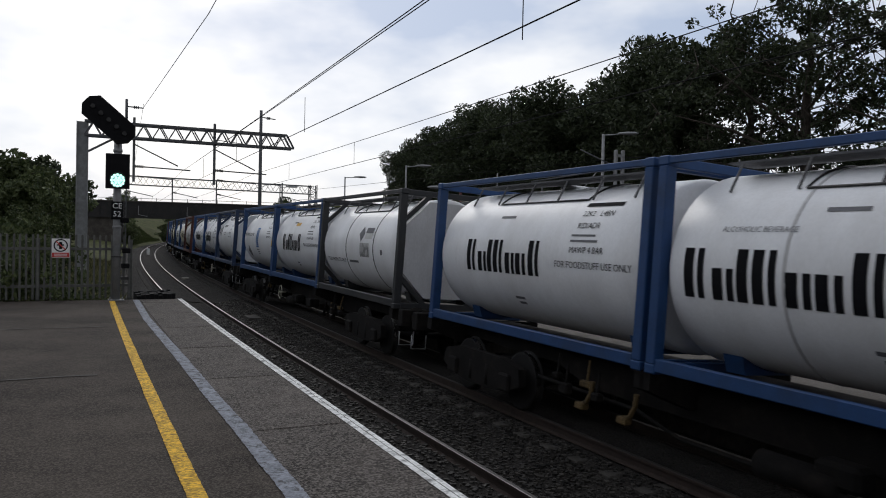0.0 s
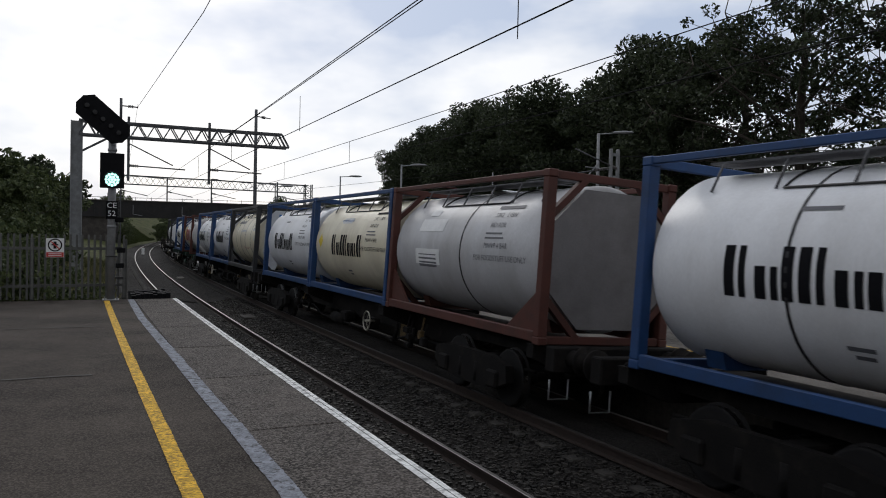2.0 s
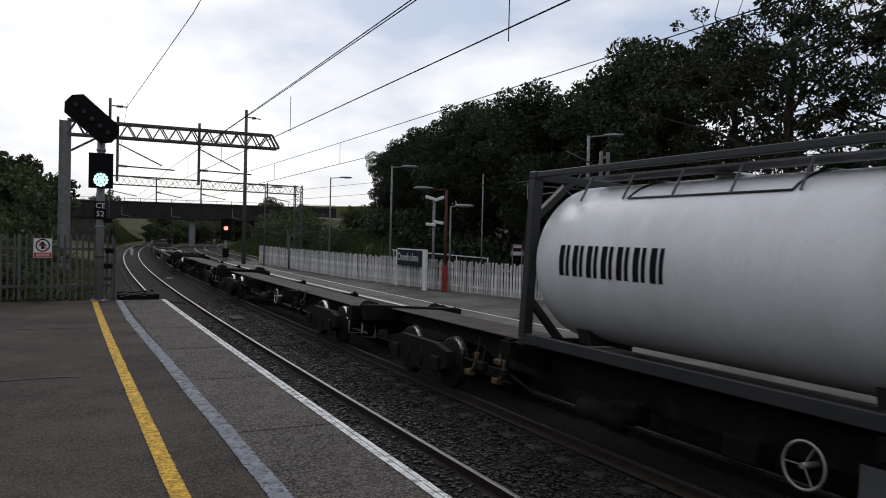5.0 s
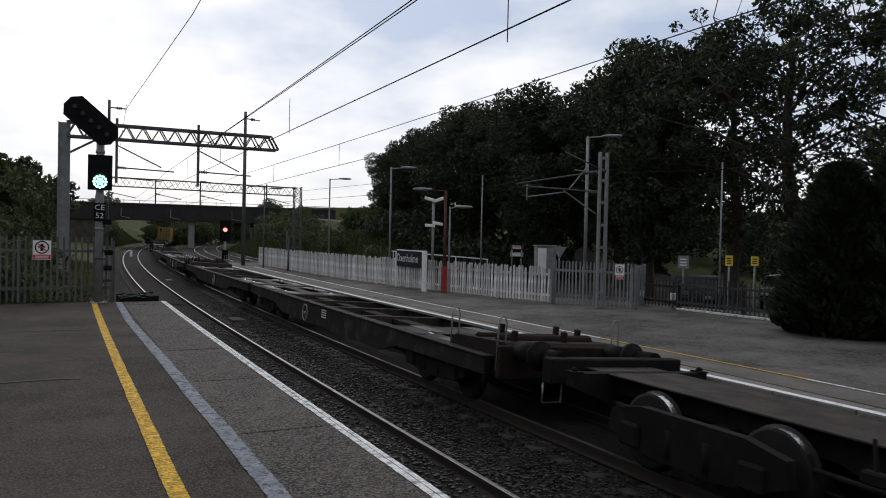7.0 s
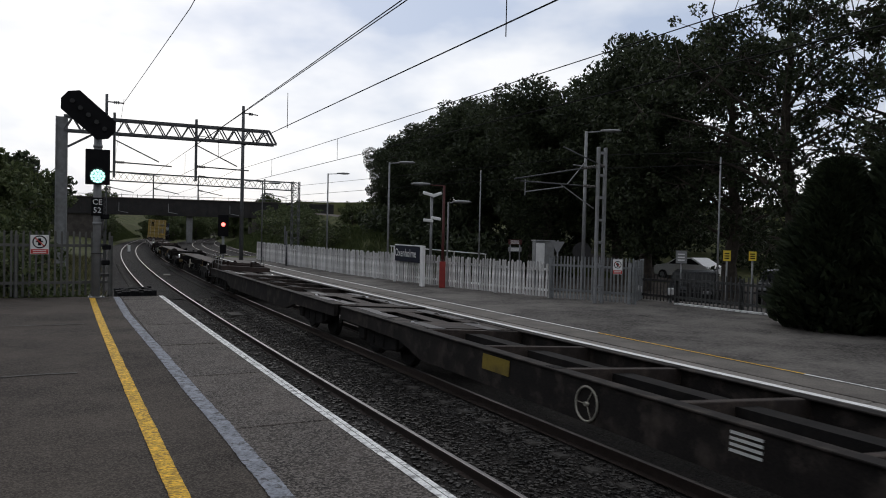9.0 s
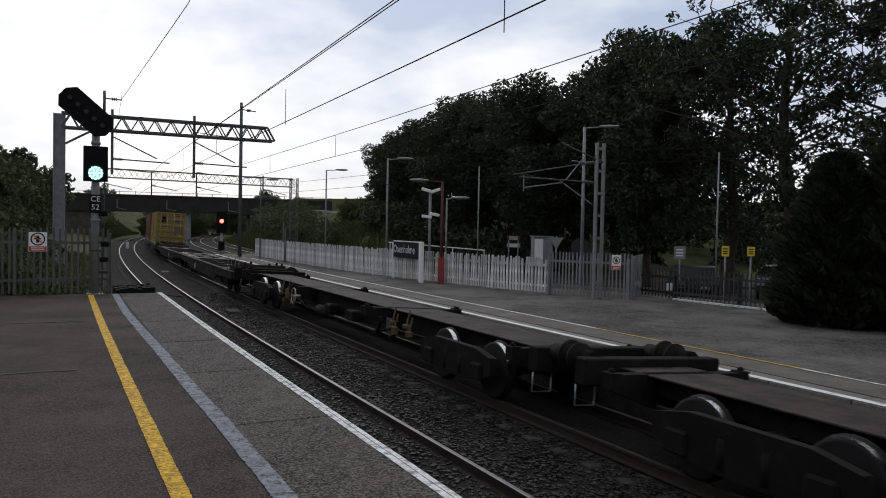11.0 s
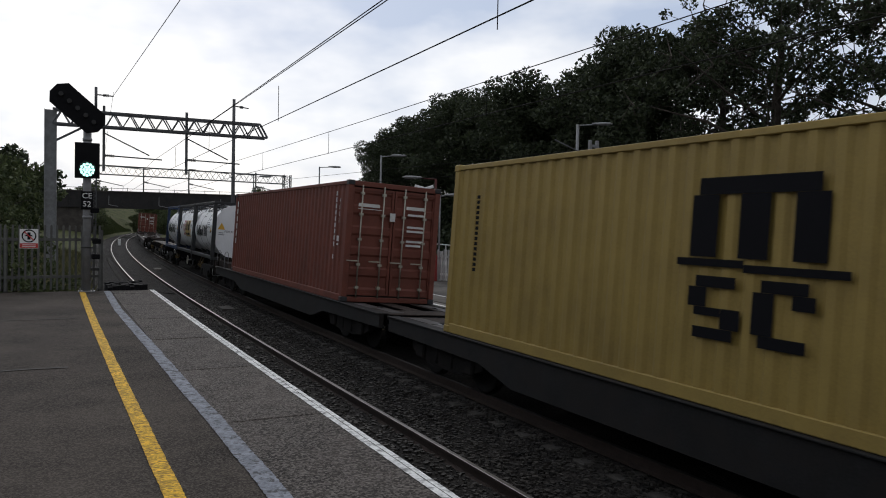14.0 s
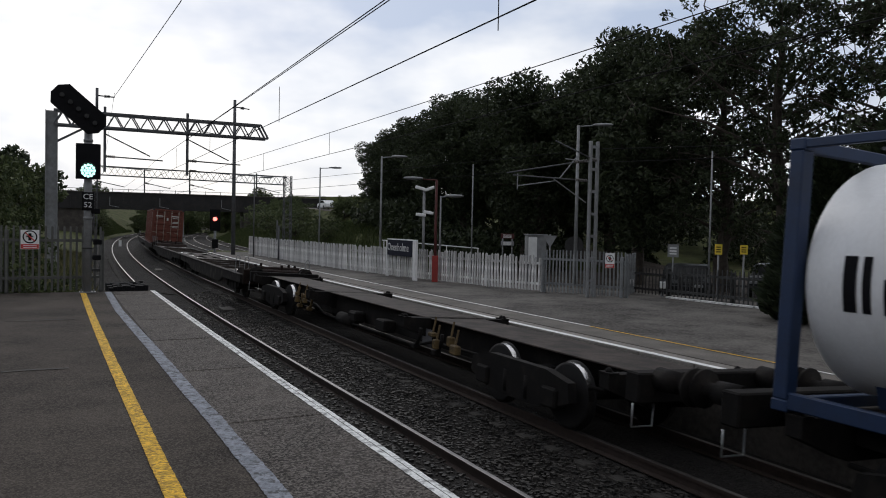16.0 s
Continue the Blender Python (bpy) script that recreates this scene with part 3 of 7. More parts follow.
sheet(bm, [[spot(q, F_EDGE + 0.425, FAR - 0.02), spot(q, F_EDGE + 0.43, FAR + 0.014), spot(q, F_EDGE + 1.17, FAR + 0.014), spot(q, F_EDGE + 1.175, FAR - 0.02)] for q in F_S])
part("paved_strip", bm, FAR_PAVING, far_platform, "pale brownish paved strip behind the edge")
line_on("far_edge_line", "white line along the far platform edge", F_EDGE + 0.01, F_EDGE + 0.15, -20, 52, FAR + 0.012, FAR_WHITE, 0.01)
line_on("far_back_line", "thin white line on the far platform", F_EDGE + 1.20, F_EDGE + 1.27, 12.2, 46, FAR + 0.02, FAR_WHITE, 0.01)
line_on("far_yellow_line", "thin worn yellow line on the far platform", F_EDGE + 1.20, F_EDGE + 1.26, 7.4, 12.4, FAR + 0.022, YELLOW_LINE, 0.01)
line_on("far_back_line_near", "thin white line on the far platform", F_EDGE + 1.20, F_EDGE + 1.26, -15, 7.6, FAR + 0.02, WHITE_LINE, 0.01)
bm = bmesh.new()
sheet(bm, [[Vector((x, y, LOT)) for x in np.linspace(4 + (y - 24) * -0.52, 60, 8)] for y in np.linspace(14, 60, 10)])
tagged(part("car_park", bm, ASPHALT), "asphalt car park behind the far platform fence", "car park", kind="structure")


# ---------- fences ----------
def palisade(name, label, a, b, height, mat, gap, width, thick, kind_of, group=""):
    """Upright pales on two rails between posts, from a to b."""
    a, b = Vector(a), Vector(b)
    d = b - a
    ln = Vector((d.x, d.y, 0)).length
    m = Matrix.Translation(a) @ Matrix.Rotation(math.atan2(d.y, d.x), 4, "Z")
    f = thing(name, label, "fence", m, group)
    tip = width * 0.5
    bm = bmesh.new()
    w = width / 2
    prism(bm, [(-w, 0.04), (w, 0.04), (w, height - tip), (0, height), (-w, height - tip)], -thick / 2, thick / 2, Matrix.Rotation(radians(90), 4, "X"))
    pale = mesh_of("pale", bm, mat)
    bm = bmesh.new()
    prism(bm, [(-w, 0.05), (w, 0.05), (w * 0.9, height - tip * 2.2), (0, height - tip * 1.6), (-w, height - tip * 2.4)], -thick / 2, thick / 2, Matrix.Rotation(radians(90), 4, "X"))
    stub = mesh_of("pale", bm, mat)
    n = int(ln / gap)
    for i in range(n + 1):
        ob = part("pale", stub if kind_of == "timber" and random.random() < 0.25 else pale, None, f)
        sway = 1.6 if kind_of == "timber" else 0.6
        ob.matrix_basis = pose(i * gap, 0, d.z * i * gap / ln, random.uniform(-1, 1), random.uniform(-sway, sway), random.uniform(-4, 4))
    for z in (height * 0.22, height * 0.78):
        bm = bmesh.new()
        beam(bm, (0, 0.035, z), (ln, 0.035, z + d.z), 0.05, 0.07)
        part("rail", bm, mat, f)
    k = max(1, round(ln / 2.6))
    for i in range(k + 1):
        bm = bmesh.new()
        box(bm, -0.05, 0.05, 0.06, 0.16, -0.3, height * 0.93, bev=0.008)
        ob = part("post", bm, mat, f)
        ob.matrix_basis = pose(ln * i / k, 0, d.z * i / k)
    return f


fl = [spot(21.2, -8.0), spot(21.75, -0.95), spot(21.95, 1.25)]
palisade("palisade_fence", "grey steel palisade fence across the platform end", fl[0], fl[1], 1.72, FENCE_GREY, 0.145, 0.052, 0.012, "steel")
palisade("palisade_fence", "grey steel palisade fence beside the signal post", fl[1], fl[2], 1.72, FENCE_GREY, 0.145, 0.052, 0.012, "steel")
WOOD = [(-12.5, 48.5), (-8.2, 40.2), (-4.66, 33.8), (-1.85, 29.65), (1.48, 25.4), (3.1, 23.8)]
for p, q in zip(WOOD, WOOD[1:]):
    palisade("picket_fence", "weathered white timber picket fence behind the platform", (*p, FAR), (*q, FAR), 1.16, WHITE_WOOD, 0.13, 0.078, 0.022, "timber", "white picket fence")
palisade("palisade_fence", "grey steel palisade fence round the line mast", (3.15, 23.72, FAR), (5.4, 22.2, FAR), 1.36, PALE_PALISADE, 0.118, 0.05, 0.012, "steel")
palisade("palisade_fence", "grey steel palisade fence round the line mast", (5.4, 22.2, FAR), (6.2, 24.2, FAR), 1.3, PALE_PALISADE, 0.118, 0.05, 0.012, "steel")
palisade("low_railing", "dark low metal railing along the car park", (6.8, 22.75, FAR), (9.2, 19.0, FAR), 0.95, RAILING, 0.14, 0.04, 0.012, "steel")
palisade("low_railing", "dark low metal railing along the car park", (6.0, 24.1, FAR), (6.8, 22.75, FAR), 0.85, DARK_STEEL, 0.14, 0.03, 0.012, "steel")
palisade("car_park_railing", "dark metal railing of the car park", (8.3, 26.4, LOT), (12.5, 22.6, LOT), 1.3, DARK_STEEL, 0.16, 0.03, 0.012, "steel")
bm = bmesh.new()
a, b = Vector((6.78, 22.62, 0)), Vector((9.15, 18.9, 0))
beam(bm, a + Vector((0, 0, FAR + 0.02)), b + Vector((0, 0, FAR + 0.02)), 0.14, 0.05)
tagged(part("kerb", bm, WHITE_LINE), "pale kerb under the low railing", "kerb", kind="structure")


def plate(bm, w, h, t=0.012, bev=0.0):
    box(bm, -w / 2, w / 2, -t / 2, t / 2, -h / 2, h / 2, bev=bev)


def flat_text(text, size, m, mat, parent, name="lettering"):
    vs, fs = letters(text, size)
    return tagged(part(name, raw(name, [m @ Vector((v.x, 0, v.y)) for v in vs], fs, mat), None, parent), kind="stuff")


def warning_sign(m, w, h):
    """White plate with a red ring and bar over a dark shape, and a red foot with bars of writing."""
    t = thing("warning_sign", "white and red no-entry warning sign on the fence", "sign", m)
    bm = bmesh.new()
    plate(bm, w, h)
    part("plate", bm, WHITE_PAINT, t)
    bm = bmesh.new()
    r = w * 0.40
    zc = h * 0.14
    for i in range(20):
        a, b = i * math.pi / 10, (i + 1) * math.pi / 10
        bm.faces.new([bm.verts.new((math.cos(k) * q, -0.009, zc + math.sin(k) * q)) for k, q in ((a, r), (b, r), (b, r * .82), (a, r * .82))])
    part("ring", bm, BLACK, t)
    bm = bmesh.new()
    box(bm, -r * .22, r * .2, -.0095, -.008, zc - r * .55, zc + r * .55, Matrix.Rotation(radians(0), 4, "Y"))
    box(bm, -r * .5, r * .45, -.0095, -.008, zc - r * .05, zc + r * .18)
    part("symbol", bm, BLACK, t)
    bm = bmesh.new()
    box(bm, -r * .08, r * .08, -.012, -.010, -r * .9, r * .9, Matrix.Translation((0, 0, zc)) @ Matrix.Rotation(radians(-45), 4, "Y"))
    part("bar", bm, SIGN_RED, t)
    bm = bmesh.new()
    box(bm, -w * .48, w * .48, -.0095, -.007, -h * .48, -h * .24)
    part("red_band", bm, SIGN_RED, t)
    bm = bmesh.new()
    for z in (-.41, -.32):
        box(bm, -w * .36, w * .36, -.0115, -.0097, h * z - .008, h * z + .008)
    part("writing", bm, WHITE_PAINT, t)
    return t


def facing(p, yaw=0.0):
    """Stands at p with its front, -y, turned to the camera, or by yaw degrees from it."""
    p = Vector(p)
    return Matrix.Translation(p) @ Matrix.Rotation(math.atan2(p.y, p.x) - math.pi / 2 + radians(yaw), 4, "Z")


warning_sign(facing((-10.07, 18.35, 1.38)), 0.40, 0.47)
warning_sign(facing((4.95, 22.30, 1.0)), 0.27, 0.44)

# ---------- colour-light signal ----------
SIG = Vector((-9.22, 19.53, 0))
sm = facing(SIG)
signal = thing("railway_signal", "railway colour-light signal showing green, with a slanted route indicator", "signal", sm)
bm = bmesh.new()
tube(bm, (0, 0, 0), (0, 0, 4.35), 0.098, 14)
part("post", bm, GALV, signal)
bm = bmesh.new()
box(bm, -0.2, 0.2, -0.2, 0.2, 0, 0.03, bev=0.006)
for x in (-.15, .15):
    for y in (-.15, .15):
        tube(bm, (x, y, 0.03), (x, y, 0.08), 0.018, 6)
part("base_plate", bm, GALV, signal)
bm = bmesh.new()
box(bm, -0.29, 0.29, -0.22, -0.19, 2.93, 3.84, bev=0.01)
part("backboard", bm, BLACK, signal)
bm = bmesh.new()
box(bm, -0.16, 0.16, -0.19, 0.08, 2.98, 3.80, bev=0.02)
part("housing", bm, BLACK, signal)
bm = bmesh.new()
for n, r in ((1, 0.0), (6, 0.075), (12, 0.145)):
    for i in range(n):
        k = 2 * math.pi * i / n
        c = Vector((math.cos(k) * r, -0.236, 3.15 + math.sin(k) * r))
        tube(bm, c, c + Vector((0, 0.015, 0)), 0.036, 10)
tagged(part("green_lamp", bm, GREEN_GLOW, signal), "lit cluster of green lamps", kind="stuff")
bm = bmesh.new()
for i in range(12):
    a0, a1 = radians(-10 + i * 16.6), radians(-10 + (i + 1) * 16.6)
    q = [(math.cos(a) * 0.2, y, 3.15 + math.sin(a) * 0.2) for a in (a0, a1) for y in (-0.23, -0.42)]
    bm.faces.new([bm.verts.new(q[j]) for j in (0, 1, 3, 2)])
part("hood", bm, BLACK, signal)
bm = bmesh.new()
L, Wd = 0.73, 0.33
c = 0.17
oct_ = [(-L + c, -Wd), (L - c, -Wd), (L, -Wd + c * 1.2), (L, Wd - c * 1.2), (L - c, Wd), (-L + c, Wd), (-L, Wd - c * 1.2), (-L, -Wd + c * 1.2)]
tilt = Matrix.Translation((-0.23, -0.16, 4.70)) @ Matrix.Rotation(radians(41), 4, "Y") @ Matrix.Rotation(radians(90), 4, "X")
prism(bm, oct_, 0, 0.03, tilt)
part("route_indicator", bm, BLACK, signal, "black elongated octagonal board, slanted")
for i in range(5):
    bm = bmesh.new()
    k = -0.5 + i * 0.25
    tube(bm, tilt @ Vector((k, 0, 0.03)), tilt @ Vector((k, 0, 0.12)), 0.055, 12)
    part("indicator_lens", bm, DARK_STEEL, signal)
bm = bmesh.new()
box(bm, -0.14, 0.14, -0.14, -0.125, 2.13, 2.60)
part("number_plate", bm, BLACK, signal)
flat_text("CE", 0.2, pose(0, -0.145, 2.48), WHITE_PAINT, signal)
flat_text("52", 0.2, pose(0, -0.145, 2.27), WHITE_PAINT, signal)
bm = bmesh.new()
tube(bm, (0.0, 0, 4.30), (-0.2, 0.0, 4.6), 0.04, 8)
part("indicator_arm", bm, DARK_STEEL, signal)
for q in ((0.10, 0.30, -0.06, 0.06, 0.55, 0.62), (0.10, 0.26, -0.06, 0.06, 1.35, 1.40), (-0.14, 0.14, -0.13, 0.13, 1.14, 1.17)):
    bm = bmesh.new()
    box(bm, *q)
    part("bracket", bm, DARK_STEEL, signal)
for y, z in ((0.22, 1.25), (0.20, 0.85), (0.17, 2.05)):
    bm = bmesh.new()
    box(bm, y - 0.09, y + 0.12, -0.08, 0.08, z, z + 0.13, bev=0.02)
    part("junction_box", bm, BLACK, signal)
for z in (1.9, 3.9):
    bm = bmesh.new()
    tube(bm, (0, 0, z), (0, 0, z + 0.07), 0.115, 14)
    part("clamp", bm, GALV, signal)

# red signal beyond the far platform's end
RS = spot(51.0, 8.95, -1.0)
red_signal = thing("railway_signal", "black railway signal showing red near the bridge", "signal", facing(RS))
bm = bmesh.new()
tube(bm, (0, 0, 0), (0, 0, 2.4), 0.08, 10)
part("post", bm, GALV, red_signal)
bm = bmesh.new()
box(bm, -0.33, 0.33, -0.2, -0.15, 2.35, 3.75, bev=0.02)
part("backboard", bm, BLACK, red_signal)
bm = bmesh.new()
tube(bm, (0, -0.24, 3.12), (0, -0.20, 3.12), 0.13, 16)
part("red_lamp", bm, RED_GLOW, red_signal, "lit red lamp")
bm = bmesh.new()
box(bm, -0.2, 0.2, -0.2, 0.15, 1.2, 1.8, bev=0.02)
part("relay_box", bm, BLACK, red_signal)

# ---------- overhead line ----------
GS = 37.0


def lattice(bm, a, b, side, bays, r):
    """A square lattice mast or boom from a to b."""
    a, b = Vector(a), Vector(b)
    d = (b - a).normalized()
    u = Vector((0, 0, 1)) if abs(d.z) < 0.9 else Vector((1, 0, 0))
    v = d.cross(u).normalized()
    cs = [(u * i + v * j) * side / 2 for i, j in ((1, 1), (1, -1), (-1, -1), (-1, 1))]
    for c in cs:
        beam(bm, a + c, b + c, r * 2, r * 2)
    for k in range(bays):
        p, q = a.lerp(b, k / bays), a.lerp(b, (k + 1) / bays)
        mid = (p + q) / 2
        for c, e in zip(cs, cs[1:] + cs[:1]):
            beam(bm, p + c, mid + e, r, r)
            beam(bm, mid + e, q + c, r, r)


def insulated_arm(t, a, b, r=0.03):
    a, b = Vector(a), Vector(b)
    bm = bmesh.new()
    tube(bm, a.lerp(b, 0.18), b, r, 8)
    part("registration_arm", bm, OLE_STEEL, t)
    bm = bmesh.new()
    d = b - a
    for k in range(5):
        p = a + d * (0.02 + 0.032 * k)
        tube(bm, p, p + d.normalized() * 0.05, r * 2.2, 10)
    tube(bm, a, a.lerp(b, 0.19), r, 8)
    part("insulator", bm, INSULATOR, t)


gantry = thing("line_gantry", "grey steel cantilever gantry carrying overhead wires over both tracks", "gantry", frame_at(GS, 0, 0))
for name, q in (("mast_flange", (-0.2, 0.2, -0.06, -0.03)), ("mast_flange", (-0.2, 0.2, 0.39, 0.42)), ("mast_web", (-0.015, 0.015, -0.03, 0.39))):
    bm = bmesh.new()
    box(bm, *q, -1.3, 6.60)
    part(name, bm, GALV, gantry, "broad steel channel mast")
bm = bmesh.new()
END = 9.15
lo, hi = 6.0, 6.62
for x in (-0.3, 0.3):
    beam(bm, (x, 0.1, hi), (x, -END + 0.35, hi), 0.09, 0.09)
    beam(bm, (x, 0.1, lo), (x, -END, lo), 0.09, 0.09)
    beam(bm, (x, -END + 0.35, hi), (x, -END, lo), 0.08, 0.08)
    n = 13
    for k in range(n):
        y0, y1 = 0.1 - (END - 0.1) * k / n, 0.1 - (END - 0.1) * (k + 1) / n
        ym = (y0 + y1) / 2
        beam(bm, (x, y0, lo), (x, ym, hi), 0.05, 0.05)
        beam(bm, (x, ym, hi), (x, y1, lo), 0.05, 0.05)
for k in range(9):
    y = 0.0 - 1.1 * k
    beam(bm, (-0.3, y, hi), (0.3, y, hi), 0.05, 0.05)
    beam(bm, (-0.3, y, lo), (0.3, y, lo), 0.05, 0.05)
part("boom", bm, OLE_STEEL, gantry, "triangulated steel boom with a slanted tip")
bm = bmesh.new()
beam(bm, (0, -0.05, 5.3), (0, -1.2, 6.0), 0.09, 0.09)
part("brace", bm, OLE_STEEL, gantry)
bm = bmesh.new()
tube(bm, (0, -1.6, 6.62), (0, -1.6, 7.75), 0.06, 8)
part("top_post", bm, OLE_STEEL, gantry)
bm = bmesh.new()
beam(bm, (0, -1.6, 7.42), (0, -2.32, 7.40), 0.05, 0.05)
for k in range(3):
    tube(bm, (0, -1.9 - k * 0.08, 7.41), (0, -1.95 - k * 0.08, 7.41), 0.07, 8)
part("bracket", bm, OLE_STEEL, gantry)
for y in (-1.93, -5.45):
    bm = bmesh.new()
    beam(bm, (0, y, 6.95), (0, y, 4.05), 0.11, 0.11)
    part("drop_post", bm, OLE_STEEL, gantry)
    bm = bmesh.new()
    tube(bm, (0, y, 5.75), (0, y - 1.9, 4.85), 0.028, 8)
    part("stay_tube", bm, OLE_STEEL, gantry)
    insulated_arm(gantry, (0, y, 4.75), (0, y - 2.45, 4.68))
    insulated_arm(gantry, (0, y - 0.1, 4.3), (0, y - 1.95, 4.2), 0.02)
bm = bmesh.new()
beam(bm, (0, -5.4, 6.2), (0, -8.4, 5.95), 0.03, 0.03)
part("cross_wire", bm, WIRE, gantry)

gantry2 = thing("line_portal", "far lattice portal carrying the overhead wires", "gantry", frame_at(66, 0, 0))
bm = bmesh.new()
lattice(bm, (0, -1.4, 5.85), (0, -17.2, 5.65), 0.7, 17, 0.03)
part("beam", bm, OLE_STEEL, gantry2)
for y in (-1.7, -17.2):
    bm = bmesh.new()
    lattice(bm, (0, y, -1.0), (0, y, 6.1), 0.6, 9, 0.035)
    part("mast", bm, OLE_STEEL, gantry2)
for y in (-2.0, -5.5, -9.0, -14.5):
    bm = bmesh.new()
    beam(bm, (0, y, 6.2), (0, y, 4.2), 0.1, 0.1)
    part("drop_post", bm, OLE_STEEL, gantry2)
    insulated_arm(gantry2, (0, y, 5.0), (0, y - 2.0, 4.6))


def tall_mast(s, o, top, label, low=-0.9):
    t = thing("line_mast", label, "mast", frame_at(s, o, 0))
    bm = bmesh.new()
    tube(bm, (0, 0, low), (0, 0, top), 0.13, 10, 0.09)
    part("pole", bm, OLE_STEEL, t)
    bm = bmesh.new()
    beam(bm, (0, 0, top - 0.42), (0, -0.9, top - 0.5), 0.06, 0.06)
    for k in range(3):
        tube(bm, (0, -0.35 - k * 0.08, top - 0.46), (0, -0.40 - k * 0.08, top - 0.46), 0.09, 8)
    part("bracket", bm, OLE_STEEL, t)
    return t


tall_mast(48.0, 9.6, 9.5, "slim steel line mast with wire bracket by the far platform")


def wire(name, pts, r, label):
    bm = bmesh.new()
    path_tube(bm, pts, r, 5)
    return tagged(part(name, bm, WIRE), label, "wire")


def span(s0, s1, o, z0, sag, n=10):
    out = []
    for k in range(n + 1):
        f = k / n
        s = s0 + (s1 - s0) * f
        out.append(spot(s0, o).lerp(spot(s1, o), f) + Vector((0, 0, z0 - sag * 4 * f * (1 - f))))
    return out


for o, zc, drops in ((4.0, 3.87, (6.5, 14.6, 22, 29)), (7.18, 3.93, (12, 21.0, 29))):
    for s0, s1 in ((-26, 37), (37, 66), (66, 108), (108, 160)):
        slack = 0.30 if s0 < 0 and o < 5 else 0.0     # the first span runs in from a support that stands nearer and higher
        top = [q.lerp(q + Vector((-1.2 * slack, 0, slack)), 1 - i / 10) for i, q in enumerate(span(s0, s1, o, 4.62, 0.10))]
        low = span(s0, s1, o, zc, 0.0)
        wire("catenary_wire", top, 0.008, "thin dark overhead catenary wire")
        wire("contact_wire", low, 0.008, "thin dark overhead contact wire")
    for s in drops:
        wire("dropper_wire", [spot(s, o, 4.56), spot(s, o, zc)], 0.006, "thin dropper wire between the overhead wires")
wire("auxiliary_wire", [q + Vector((-0.25, 0, 0.20)) * (1 - i / 10) for i, q in enumerate(span(-26, 37, 4.10, 4.70, 0.06))], 0.008, "thin dark overhead wire beside the catenary")
wire("earth_wire", [spot(37, 2.3, 7.42), spot(20, 2.9, 7.4), spot(-25, 3.3, 7.7)], 0.011, "thin dark earth wire between the masts")
wire("earth_wire", [spot(48, 2.75, 9.3), spot(92, 2.4, 8.8)], 0.011, "thin dark earth wire between the masts")

# lattice mast with arms on the far platform
lm_p = (4.42, 22.4, FAR)
lm = thing("line_mast", "pale steel line mast with cantilever arms behind the platform", "mast", Matrix.Translation(lm_p) @ Matrix.Rotation(radians(25), 4, "Z"))
bm = bmesh.new()
for x in (-0.125, 0.125):
    box(bm, x - 0.036, x + 0.036, -0.055, 0.055, 0, 4.62, bev=0.008)
part("channel", bm, GALV, lm)
for k in range(7):
    bm = bmesh.new()
    box(bm, -0.09, 0.09, -0.066, -0.058, 0.45 + k * 0.66, 0.53 + k * 0.66)
    part("batten_plate", bm, GALV, lm)
insulated_arm(lm, (-0.2, 0, 4.05), (-2.95, 0, 3.55), 0.02)
insulated_arm(lm, (-0.2, 0, 3.45), (-2.75, 0, 3.50), 0.02)
insulated_arm(lm, (0.1, 0, 4.05), (-1.35, 0, 4.55), 0.02)
for a, b in (((-1.2, 0, 3.47), (-0.55, 0, 4.2)), ((-0.25, 0, 2.8), (-1.4, 0, 3.45)), ((-2.6, 0, 3.1), (-2.6, 0, 3.55)), ((-2.6, 0, 3.2), (-1.3, 0, 3.4)), ((-0.1, 0, 4.0), (-1.0, 0, 4.05))):
    bm = bmesh.new()
    tube(bm, a, b, 0.017, 6)
    part("stay_rod", bm, GALV, lm)
wire("feeder_wire", [Vector((4.6, 22.4, 4.3)), Vector((17, 23.5, 5.0)), Vector((34, 25, 5.6))], 0.012, "thin overhead wire running off the lattice mast")
wire("feeder_wire", [Vector((4.6, 22.4, 3.9)), Vector((17, 23.5, 4.7)), Vector((34, 25, 5.3))], 0.012, "thin overhead wire running off the lattice mast")
wire("feeder_wire", [Vector((4.6, 22.4, 4.3)), spot(47, 12.5, 4.6)], 0.009, "thin overhead wire running along the far platform")
wire("feeder_wire", [Vector((1.7, 22.0, 3.5)), spot(47, 11.5, 3.9)], 0.009, "thin overhead wire running along the far platform")


# ---------- lamps, poles and signs of the far platform ----------
def lamp_post(p, height, arms, mat, label, r=0.05, red=0.0):
    t = thing("street_lamp", label, "lamp post", facing(p))
    bm = bmesh.new()
    tube(bm, (0, 0, 0), (0, 0, height), r, 10, r * 0.75)
    part("pole", bm, mat, t)
    if red:
        bm = bmesh.new()
        box(bm, -0.11, 0.11, -0.11, 0.11, 0, red, bev=0.015)
        part("base_box", bm, RED_PAINT, t, "red lower part of the post")
    for x, z in arms:
        bm = bmesh.new()
        sgn = 1 if x > 0 else -1
        tube(bm, (0, 0, z - 0.04), (x - sgn * 0.35, 0, z), 0.022, 8)
        part("arm", bm, mat, t)
        bm = bmesh.new()
        lathe(bm, [(-0.36, 0.03), (-0.3, 0.08), (0.0, 0.12), (0.25, 0.1), (0.36, 0.03)], 12)
        for v in bm.verts:
            v.co = Vector((v.co.x * sgn + x - sgn * 0.1, v.co.y, v.co.z * 0.5 + z + 0.02))
        part("lantern", bm, GALV, t)
    return t


